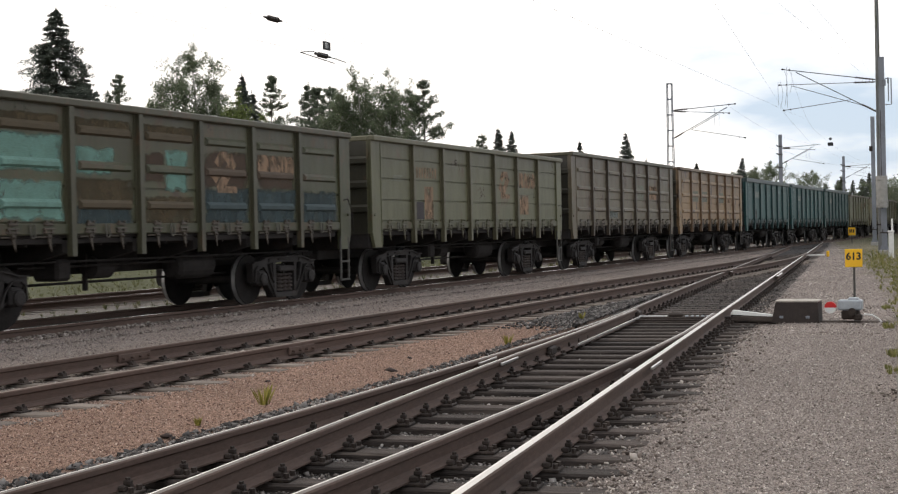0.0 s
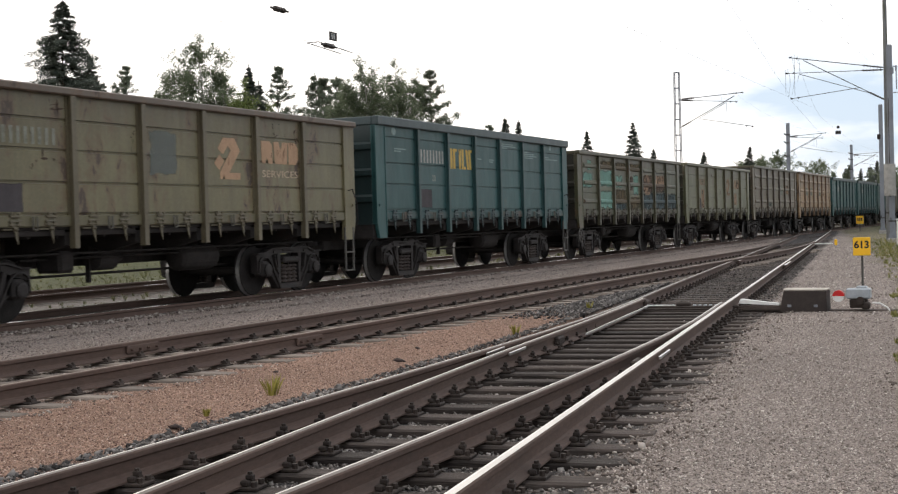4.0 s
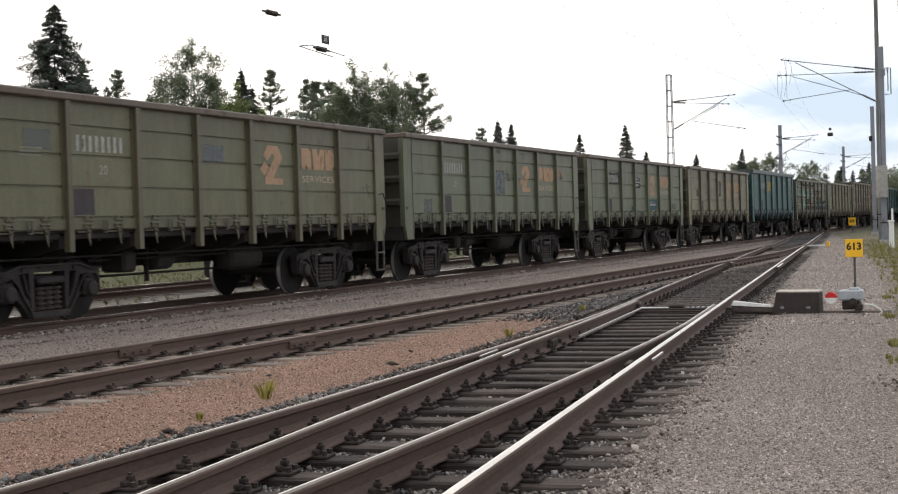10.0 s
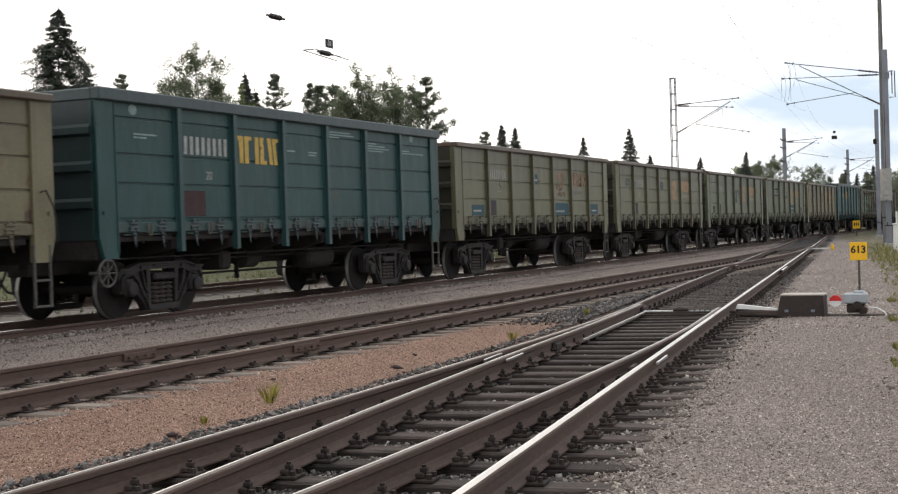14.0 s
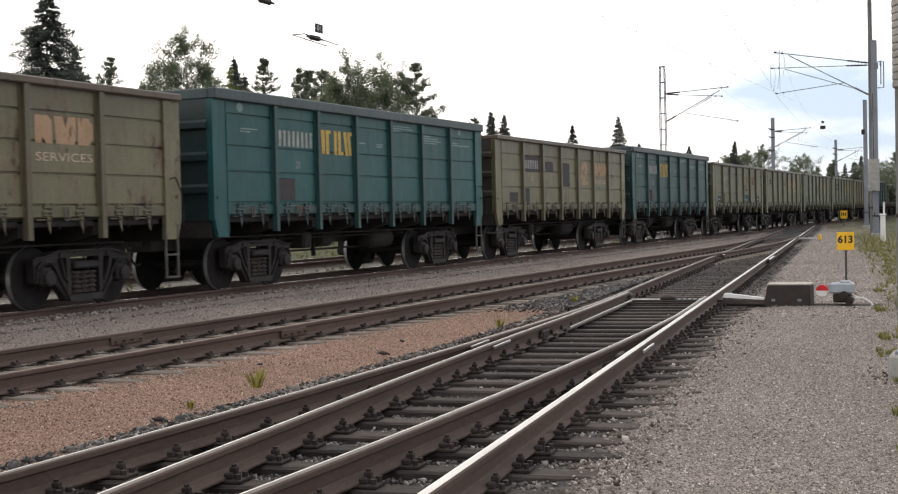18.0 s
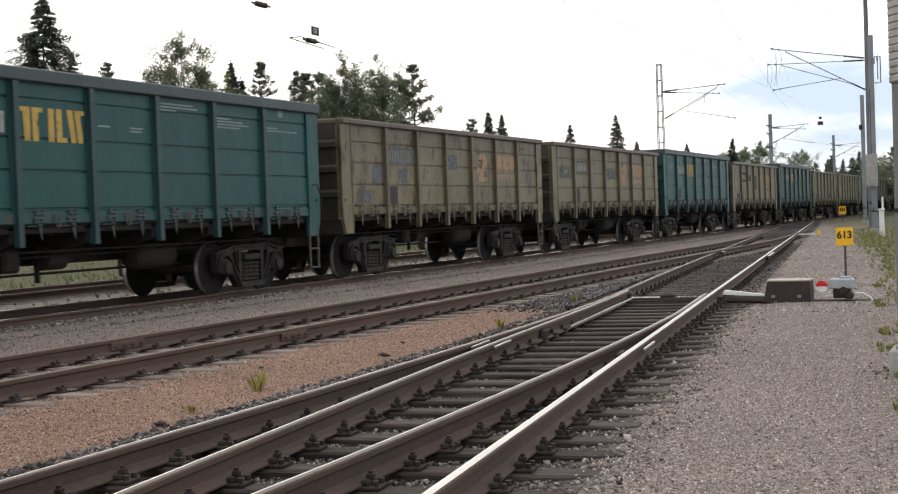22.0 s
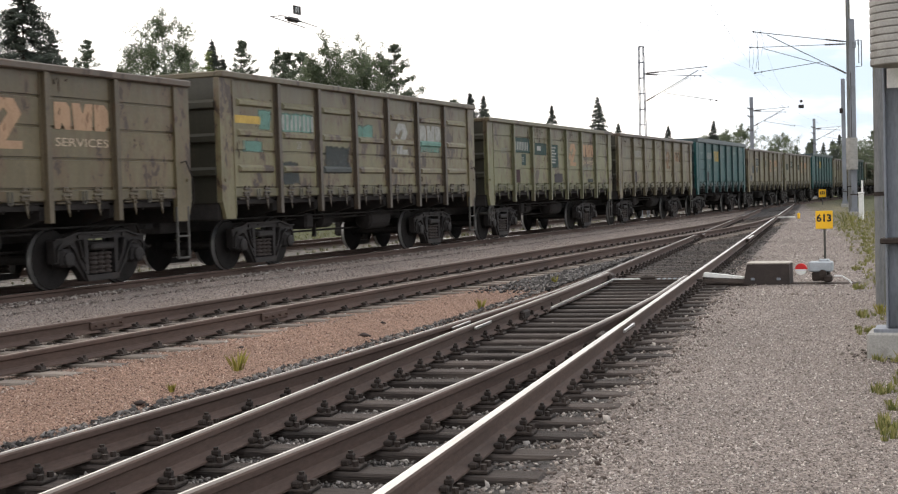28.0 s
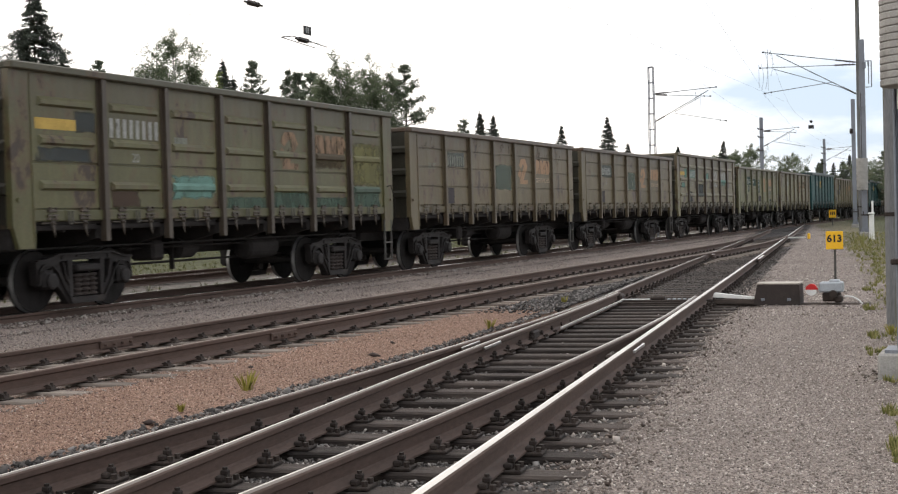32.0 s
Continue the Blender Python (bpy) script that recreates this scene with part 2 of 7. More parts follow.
# ---- mesh helpers ----
class Kit:
    """Gathers solids into one mesh."""

    def __init__(self):
        self.v, self.f, self.s, self.slot = [], [], [], 0

    def add(self, verts, faces):
        n = len(self.v)
        self.v += [tuple(v) for v in verts]
        self.f += [tuple(n + i for i in f) for f in faces]
        self.s += [self.slot] * len(faces)
        return self

    def box(self, c, d, chamfer=0.0, m=None):
        """A box with its centre and size; chamfer bevels all its edges."""
        hx, hy, hz = d[0] / 2, d[1] / 2, d[2] / 2
        k = min(chamfer, hx * 0.9, hy * 0.9, hz * 0.9)
        vs, fs = [], []
        if k <= 0:
            vs = [(x, y, z) for x in (-hx, hx) for y in (-hy, hy) for z in (-hz, hz)]
            fs = [(0, 1, 3, 2), (4, 6, 7, 5), (0, 4, 5, 1), (2, 3, 7, 6), (0, 2, 6, 4), (1, 5, 7, 3)]
        else:
            idx = {}
            for sx in (-1, 1):
                for sy in (-1, 1):
                    for sz in (-1, 1):
                        for ax in range(3):
                            p = [sx * (hx - k), sy * (hy - k), sz * (hz - k)]
                            p[ax] = (sx * hx, sy * hy, sz * hz)[ax]
                            idx[(sx, sy, sz, ax)] = len(vs)
                            vs.append(tuple(p))
            for s in (-1, 1):
                fs.append([idx[(s, a, b, 0)] for a, b in ((-1, -1), (1, -1), (1, 1), (-1, 1))][::s])
                fs.append([idx[(a, s, b, 1)] for a, b in ((-1, -1), (-1, 1), (1, 1), (1, -1))][::s])
                fs.append([idx[(a, b, s, 2)] for a, b in ((-1, -1), (1, -1), (1, 1), (-1, 1))][::s])
            for a in (-1, 1):
                for b in (-1, 1):
                    fs.append([idx[(a, b, -1, 0)], idx[(a, b, 1, 0)], idx[(a, b, 1, 1)], idx[(a, b, -1, 1)]][::-a * b])
                    fs.append([idx[(a, -1, b, 0)], idx[(a, 1, b, 0)], idx[(a, 1, b, 2)], idx[(a, -1, b, 2)]][::a * b])
                    fs.append([idx[(-1, a, b, 1)], idx[(1, a, b, 1)], idx[(1, a, b, 2)], idx[(-1, a, b, 2)]][::-a * b])
            for a in (-1, 1):
                for b in (-1, 1):
                    for c2 in (-1, 1):
                        fs.append([idx[(a, b, c2, 0)], idx[(a, b, c2, 1)], idx[(a, b, c2, 2)]][::a * b * c2])
        c = Vector(c)
        vs = [(m @ Vector(v) if m else Vector(v)) + c for v in vs]
        return self.add(vs, fs)

    def tube(self, p0, p1, r0, r1=None, n=8, caps=True):
        """A round bar, tapered if r1 is given."""
        r1 = r0 if r1 is None else r1
        p0, p1 = Vector(p0), Vector(p1)
        a = (p1 - p0).normalized()
        u = a.orthogonal().normalized()
        w = a.cross(u)
        vs = []
        for p, r in ((p0, r0), (p1, r1)):
            vs += [p + (u * math.cos(2 * math.pi * i / n) + w * math.sin(2 * math.pi * i / n)) * r for i in range(n)]
        fs = [(i, (i + 1) % n, n + (i + 1) % n, n + i) for i in range(n)]
        if caps:
            fs += [tuple(range(n))[::-1], tuple(range(n, 2 * n))]
        return self.add(vs, fs)

    def path(self, pts, r, n=6):
        """A round bar bent along points, in one skin."""
        pts = [Vector(p) for p in pts]
        vs, fs = [], []
        u = (pts[1] - pts[0]).orthogonal().normalized()
        for j, p in enumerate(pts):
            a = (pts[min(j + 1, len(pts) - 1)] - pts[max(j - 1, 0)])
            a = a.normalized() if a.length > 1e-6 else (pts[j] - pts[j - 1]).normalized()
            u = (u - a * u.dot(a)).normalized()
            w = a.cross(u)
            vs += [p + (u * math.cos(2 * math.pi * i / n) + w * math.sin(2 * math.pi * i / n)) * r for i in range(n)]
        for j in range(len(pts) - 1):
            fs += [(j * n + i, j * n + (i + 1) % n, (j + 1) * n + (i + 1) % n, (j + 1) * n + i) for i in range(n)]
        fs += [tuple(range(n))[::-1], tuple(range((len(pts) - 1) * n, len(pts) * n))]
        return self.add(vs, fs)

    def prism(self, outline, a, b, axis="x"):
        """An outline of (u, v) points carried from a to b along an axis: x takes (y, z), y takes (x, z), z takes (x, y)."""
        n = len(outline)
        put = {"x": lambda t, u, v: (t, u, v), "y": lambda t, u, v: (u, t, v), "z": lambda t, u, v: (u, v, t)}[axis]
        vs = [put(a, u, v) for u, v in outline] + [put(b, u, v) for u, v in outline]
        fs = [(i, (i + 1) % n, n + (i + 1) % n, n + i) for i in range(n)] + [tuple(range(n))[::-1], tuple(range(n, 2 * n))]
        return self.add(vs, fs)

    def lathe(self, profile, m=None, n=20, caps=True):
        """A profile of (radius, height) turned about the x axis."""
        vs, fs = [], []
        for r, hgt in profile:
            vs += [(hgt, r * math.cos(2 * math.pi * i / n), r * math.sin(2 * math.pi * i / n)) for i in range(n)]
        for k in range(len(profile) - 1):
            fs += [(k * n + i, k * n + (i + 1) % n, (k + 1) * n + (i + 1) % n, (k + 1) * n + i) for i in range(n)]
        if caps:
            fs += [tuple(range(n))[::-1], tuple(range((len(profile) - 1) * n, len(profile) * n))]
        return self.add([m @ Vector(v) for v in vs] if m else vs, fs)

    def mesh(self, name, *mats, smooth=False):
        me = bpy.data.meshes.new(name)
        me.from_pydata(self.v, [], self.f)
        for x in mats:
            me.materials.append(x)
        me.polygons.foreach_set("material_index", self.s)
        bm = bmesh.new()
        bm.from_mesh(me)
        bmesh.ops.recalc_face_normals(bm, faces=bm.faces)
        bm.to_mesh(me)
        bm.free()
        if smooth:
            me.polygons.foreach_set("use_smooth", [True] * len(me.polygons))
            me.set_sharp_from_angle(angle=radians(40))
        return me


def part(name, kit, material, parent, label="", at=None, smooth=False):
    """Links a kit, or a mesh that is shared, as ONE mesh object under a thing or a part."""
    me = kit if isinstance(kit, bpy.types.Mesh) else kit.mesh(name, *(material if isinstance(material, tuple) else (material,)), smooth=smooth)
    ob = new(name, me)
    ob.parent = parent
    if at is not None:
        ob.matrix_basis = at
    return tagged(ob, label) if label else ob


def thing(name, label, category, group="", kind="", at=None):
    ob = new(name)
    ob.empty_display_size = 0.2
    if at is not None:
        ob.matrix_basis = at
    return tagged(ob, label, category, group, kind)


def lettering(text, height, material, name="lettering", bold=0.0):
    """Flat letters as a mesh, in the x-z plane, centred."""
    cu = bpy.data.curves.new(name, "FONT")
    cu.body, cu.size, cu.align_x, cu.align_y, cu.extrude = text, height * 1.38, "CENTER", "CENTER", 0.0008
    cu.resolution_u, cu.offset = 3, bold
    tmp = bpy.data.objects.new(name, cu)
    scene.collection.objects.link(tmp)
    me = bpy.data.meshes.new_from_object(tmp.evaluated_get(bpy.context.evaluated_depsgraph_get()))
    bpy.data.objects.remove(tmp)
    me.transform(Matrix.Rotation(radians(90), 4, "X"))
    me.materials.clear()
    me.materials.append(material)
    me.name = name
    return me


def scatter_mesh(name, verts, faces, spots, sizes, material, rng, squash=(0.6, 1.0), tilt=3.14):
    """Many small copies of a shape, each turned and sized at random, joined into one mesh."""
    verts, faces = np.asarray(verts, float), np.asarray(faces, int)
    n, k = len(spots), len(verts)
    ang = rng.uniform(0, 2 * np.pi, n)
    ax, ay = rng.uniform(-tilt, tilt, n) * 0.3, rng.uniform(-tilt, tilt, n) * 0.3
    ca, sa = np.cos(ang), np.sin(ang)
    base = verts[None] * np.stack([rng.uniform(0.75, 1.25, n), rng.uniform(0.75, 1.25, n), rng.uniform(*squash, n)], 1)[:, None] * np.asarray(sizes)[:, None, None]
    x, y, z = base[..., 0], base[..., 1], base[..., 2]
    y, z = y * np.cos(ax)[:, None] - z * np.sin(ax)[:, None], y * np.sin(ax)[:, None] + z * np.cos(ax)[:, None]
    x, z = x * np.cos(ay)[:, None] + z * np.sin(ay)[:, None], -x * np.sin(ay)[:, None] + z * np.cos(ay)[:, None]
    x, y = x * ca[:, None] - y * sa[:, None], x * sa[:, None] + y * ca[:, None]
    allv = np.stack([x, y, z], 2) + np.asarray(spots)[:, None]
    allf = faces[None] + (np.arange(n) * k)[:, None, None]
    return quick_mesh(name, allv.reshape(-1, 3), allf.reshape(-1, faces.shape[1]), material)


def quick_mesh(name, v, f, material):
    me = bpy.data.meshes.new(name)
    v, f = np.ascontiguousarray(v, np.float32), np.ascontiguousarray(f, np.int32)
    me.vertices.add(len(v))
    me.vertices.foreach_set("co", v.ravel())
    me.loops.add(f.size)
    me.loops.foreach_set("vertex_index", f.ravel())
    me.polygons.add(len(f))
    me.polygons.foreach_set("loop_start", np.arange(0, f.size, f.shape[1], dtype=np.int32))
    me.materials.append(material)
    me.update(calc_edges=True)
    return me


# ---- ground: one sheet, zones of gravel, ballast and grass ----
LADDER_X, LADDER_K, LADDER_TURN = -2.006, -0.1198, 6.832
GROUND_Z, LADDER_Z = -0.20, -0.045
TRAIN_X, T2_X = -14.8, -9.1
RAIL = 0.798
TOE_1, TOE_2, BEND = 22.0, 61.6, 305.0


def ladder(y):
    """Where the straight right-hand rail of the ladder track runs."""
    return LADDER_X + LADDER_K * y


def ground_material():
    m = bpy.data.materials.new("yard_gravel")
    m.use_nodes = True
    nt = m.node_tree
    b = nt.nodes["Principled BSDF"]
    b.inputs["Roughness"].default_value, b.inputs["Specular IOR Level"].default_value = 0.95, 0.15
    add, link = nt.nodes.new, nt.links.new
    geo, sep = add("ShaderNodeNewGeometry"), add("ShaderNodeSeparateXYZ")
    link(geo.outputs["Position"], sep.inputs["Vector"])

    def math_node(op, a, c):
        n = add("ShaderNodeMath")
        n.operation = op
        for i, v in enumerate((a, c)):
            if isinstance(v, (int, float)):
                n.inputs[i].default_value = v
            else:
                link(v, n.inputs[i])
        return n.outputs["Value"]

    def noise_tex(scale, detail=4):
        n = add("ShaderNodeTexNoise")
        n.inputs["Scale"].default_value, n.inputs["Detail"].default_value = scale, detail
        link(geo.outputs["Position"], n.inputs["Vector"])
        return n.outputs["Fac"]

    def step(value, at, soft):
        n = add("ShaderNodeMapRange")
        n.inputs["From Min"].default_value, n.inputs["From Max"].default_value = at - soft, at + soft
        link(value, n.inputs["Value"])
        return n.outputs["Result"]

    def mix(fac, c1, c2):
        n = add("ShaderNodeMixRGB")
        link(fac, n.inputs["Fac"])
        for key, c in (("Color1", c1), ("Color2", c2)):
            if isinstance(c, tuple):
                n.inputs[key].default_value = (*c, 1)
            else:
                link(c, n.inputs[key])
        return n.outputs["Color"]

    wob = math_node("MULTIPLY", math_node("SUBTRACT", noise_tex(1.1, 6), 0.5), 1.1)
    x = math_node("ADD", sep.outputs["X"], wob)
    y = math_node("ADD", sep.outputs["Y"], math_node("MULTIPLY", wob, 5.0))
    u = math_node("ADD", math_node("ADD", sep.outputs["X"], -LADDER_X), math_node("MULTIPLY", sep.outputs["Y"], -LADDER_K))
    u = math_node("ADD", u, math_node("MULTIPLY", wob, 0.5))
    curve = math_node("ADD", math_node("DIVIDE", math_node("POWER", math_node("MAXIMUM", math_node("SUBTRACT", 22.0, sep.outputs["Y"]), 0.0), 2.0), BEND), u)
    grassy, ballast, red = (0.085, 0.088, 0.048), (0.074, 0.068, 0.065), (0.258, 0.166, 0.124)
    pink, path = (0.280, 0.228, 0.200), (0.235, 0.200, 0.180)
    c = mix(step(x, -23.2, 0.6), grassy, (0.16, 0.145, 0.13))
    c = mix(step(x, -16.6, 0.2), c, ballast)
    c = mix(step(x, -13.75, 0.12), c, pink)
    c = mix(step(x, -10.3, 0.2), c, (0.215, 0.178, 0.156))
    redzone = mix(step(y, 24.5, 6.5), red, ballast)
    c = mix(step(x, -8.2, 0.25), c, redzone)
    c = mix(step(curve, -2.2, 0.18), c, ballast)
    c = mix(step(u, 0.48, 0.14), c, path)
    u2 = math_node("ADD", u, math_node("MULTIPLY", math_node("MAXIMUM", math_node("SUBTRACT", sep.outputs["Y"], 25.0), 0.0), 0.028))
    edge = math_node("SUBTRACT", u2, math_node("MULTIPLY", math_node("SUBTRACT", noise_tex(0.35, 5), 0.5), 3.0))
    c = mix(step(edge, 3.1, 0.35), c, (0.15, 0.135, 0.09))
    c = mix(step(edge, 5.5, 0.8), c, grassy)
    vor = add("ShaderNodeTexVoronoi")
    vor.inputs["Scale"].default_value = 85
    link(geo.outputs["Position"], vor.inputs["Vector"])
    hsv = add("ShaderNodeSeparateXYZ")
    link(vor.outputs["Color"], hsv.inputs["Vector"])
    tone = math_node("ADD", math_node("MULTIPLY", hsv.outputs["X"], 1.3), 0.35)
    tone = math_node("MULTIPLY", tone, math_node("ADD", math_node("MULTIPLY", noise_tex(0.5, 5), 0.7), 0.65))
    tone = math_node("MULTIPLY", tone, math_node("ADD", math_node("MULTIPLY", noise_tex(9, 3), 0.5), 0.75))
    mul = add("ShaderNodeVectorMath")
    mul.operation = "SCALE"
    link(c, mul.inputs[0])
    link(tone, mul.inputs["Scale"])
    link(mul.outputs["Vector"], b.inputs["Base Color"])
    bp = add("ShaderNodeBump")
    bp.inputs["Strength"].default_value, bp.inputs["Distance"].default_value = 0.7, 0.02
    link(math_node("ADD", vor.outputs["Distance"], noise_tex(20, 4)), bp.inputs["Height"])
    link(bp.outputs["Normal"], b.inputs["Normal"])
    return m


def bed(x, y):
    """Height of the ground: the ladder's ballast lies low between its sleepers, the train's track on a shoulder."""
    u = x - ladder(y)
    left = -1.596 - max(0.0, TOE_1 - y) ** 2 / BEND * (1 if y > 2.7 else 0)
    if -16.6 < x < -13.35:
        return -0.13
    if x < -27:
        return GROUND_Z + min((-x - 27) * 0.02, 1.06)
    if left - 0.55 < u < 0.8 and y < 100:
        return (-0.295 + 0.045 * min(1.0, max(0.0, (y - 21.0) / 4.0))) + 0.065 * min(1.0, max(0.0, (u - 0.15) / 0.55)) * (1.0 if y < 21 else 0.4)
    if -10.6 < x < -7.8 and y < 60:
        return -0.219
    if u >= 0.8:
        return GROUND_Z - 0.03
    return GROUND_Z


def build_ground():
    xs = [-2500, -600, -150, -80, -40, -27, -22, -16.8, -16.5, -15, -13.45, -13.1, -11, -10.7, -10.5, -10, -9.5] + [-9 + 0.25 * i for i in range(37)] + [0.9, 2, 4, 8, 15, 40, 150, 600, 2500]
    ys = [-2500, -400, -60, -10] + [-2 + 0.8 * i for i in range(64)] + [52, 60, 70, 85, 100, 130, 200, 400, 900, 2500]
    v = [(x, y, bed(x, y)) for y in ys for x in xs]
    nx = len(xs)
    f = [(j * nx + i, j * nx + i + 1, (j + 1) * nx + i + 1, (j + 1) * nx + i) for j in range(len(ys) - 1) for i in range(nx - 1)]
    me = bpy.data.meshes.new("ground")
    me.from_pydata(v, [], f)
    me.materials.append(ground_material())
    me.polygons.foreach_set("use_smooth", [True] * len(f))
    tagged(new("ground", me), "gravelled railway yard ground with reddish and grey stretches", "ground", kind="structure")


build_ground()

# ---- tracks ----
RAIL_OUTLINE = [(-0.075, -0.172), (0.075, -0.172), (0.075, -0.160), (0.022, -0.140), (0.009, -0.125), (0.009, -0.055), (0.034, -0.040), (0.036, -0.010), (0.028, 0.0), (-0.013, 0.0), (-0.028, 0.0), (-0.036, -0.010), (-0.034, -0.040), (-0.009, -0.055), (-0.009, -0.125), (-0.022, -0.140), (-0.075, -0.160)]


def rail_mesh(pts, head, z=0.0):
    """A rail swept along points (x, y); its running surface has a material of its own."""
    n = len(RAIL_OUTLINE)
    v, f, s = [], [], []
    for i, (x, y) in enumerate(pts):
        a, b = pts[max(i - 1, 0)], pts[min(i + 1, len(pts) - 1)]
        d = Vector((b[0] - a[0], b[1] - a[1])).normalized()
        side = (d.y, -d.x)
        v += [(x + side[0] * p, y + side[1] * p, q + z) for p, q in RAIL_OUTLINE]
    for i in range(len(pts) - 1):
        for k in range(n):
            f.append((i * n + k, i * n + (k + 1) % n, (i + 1) * n + (k + 1) % n, (i + 1) * n + k))
            s.append({8: 2, 9: 1, 10: 1}.get(k, 0))
    f += [tuple(range(n)), tuple(range((len(pts) - 1) * n, len(pts) * n))]
    s += [0, 0]
    me = bpy.data.meshes.new("rail")
    me.from_pydata(v, [], f)
    me.materials.append(rail_side)
    me.materials.append(head)
    me.materials.append({rail_worn: rail_crown, rail_top: rail_worn, rail_mid: rail_crown}.get(head, head))
    me.polygons.foreach_set("material_index", s)
    bm = bmesh.new()
    bm.from_mesh(me)
    bmesh.ops.recalc_face_normals(bm, faces=bm.faces)
    bm.to_mesh(me)
    bm.free()
    return me


def sleeper_mesh(length, material):
    k = Kit()
    k.box((0, 0, -0.085), (length, 0.225, 0.17), 0.016)
    return k.mesh("sleeper", material)


def fastener_mesh():
    k = Kit()
    k.box((0, 0, 0.012), (0.36, 0.17, 0.024), 0.006)
    for s in (-1, 1):
        k.box((s * 0.088, 0, 0.042), (0.05, 0.12, 0.036), 0.008)
        k.tube((s * 0.105, 0, 0.02), (s * 0.105, 0, 0.105), 0.017, n=6)
        k.box((s * 0.105, 0, 0.074), (0.046, 0.046, 0.03), 0.006)
        k.tube((s * 0.152, 0.05, 0.02), (s * 0.152, 0.05, 0.055), 0.02, n=6)
        k.tube((s * 0.152, -0.05, 0.02), (s * 0.152, -0.05, 0.055), 0.02, n=6)
    return k.mesh("tie_plate", plate_mat)


def clip_mesh():
    """Low spike-and-clip fastening of the older track."""
    k = Kit()
    k.box((0, 0, 0.008), (0.30, 0.15, 0.016), 0.004)
    for s in (-1, 1):
        k.prism([(s * 0.06, 0.016), (s * 0.14, 0.016), (s * 0.125, 0.05), (s * 0.09, 0.062), (s * 0.05, 0.045)], -0.035, 0.035, "y")
        k.tube((s * 0.118, 0.0, 0.03), (s * 0.118, 0.0, 0.075), 0.014, n=6)
    return k.mesh("rail_clip", plate_mat)


FASTENER = fastener_mesh()
CLIP = clip_mesh()
SLEEPER_TOP = -0.193


def spaced(a, b, step=4.0):
    n = max(1, int(math.ceil((b - a) / step)))
    return [a + (b - a) * i / n for i in range(n + 1)]


def straight_track(name, label, x, y0, y1, head, sleeper_y, plates, wood):
    tr = thing(name, label, "railway track", kind="structure")
    for s in (-1, 1):
        part("rail", rail_mesh([(x + s * RAIL, y) for y in spaced(y0, y1, 30)], head), None, tr)
    shared = sleeper_mesh(2.7, wood)
    rng = random.Random(int(abs(x) * 10))
    y = sleeper_y[0]
    while y < sleeper_y[1]:
        part("sleeper", shared, None, tr, at=pose(x + rng.uniform(-0.04, 0.04), y + rng.uniform(-0.02, 0.02), SLEEPER_TOP, 0, 0, rng.uniform(-0.8, 0.8)))
        if plates[0] < y < plates[1]:
            for s in (-1, 1):
                part("rail_clip", CLIP, None, tr, at=pose(x + s * RAIL, y, SLEEPER_TOP + 0.001))
        y += 0.62
    return tr


def t2_near(y):
    """The near rail of the middle track, which bends into the ladder."""
    if y < TOE_2 - 19.3:
        return T2_X + RAIL
    d = max(0.0, TOE_2 - y)
    return ladder(y) - d * d / BEND


def fish_plate(parent, x, y, turn=0.0):
    k = Kit()
    for s in (-1, 1):
        k.box((s * 0.03, 0, -0.09), (0.03, 0.62, 0.1), 0.01)
        for j in range(4):
            k.tube((s * 0.045, -0.24 + 0.16 * j, -0.09), (s * 0.085, -0.24 + 0.16 * j, -0.09), 0.018, n=6)
    return part("fish_plate", k, rail_side, parent, at=pose(x, y, 0, 0, 0, turn))


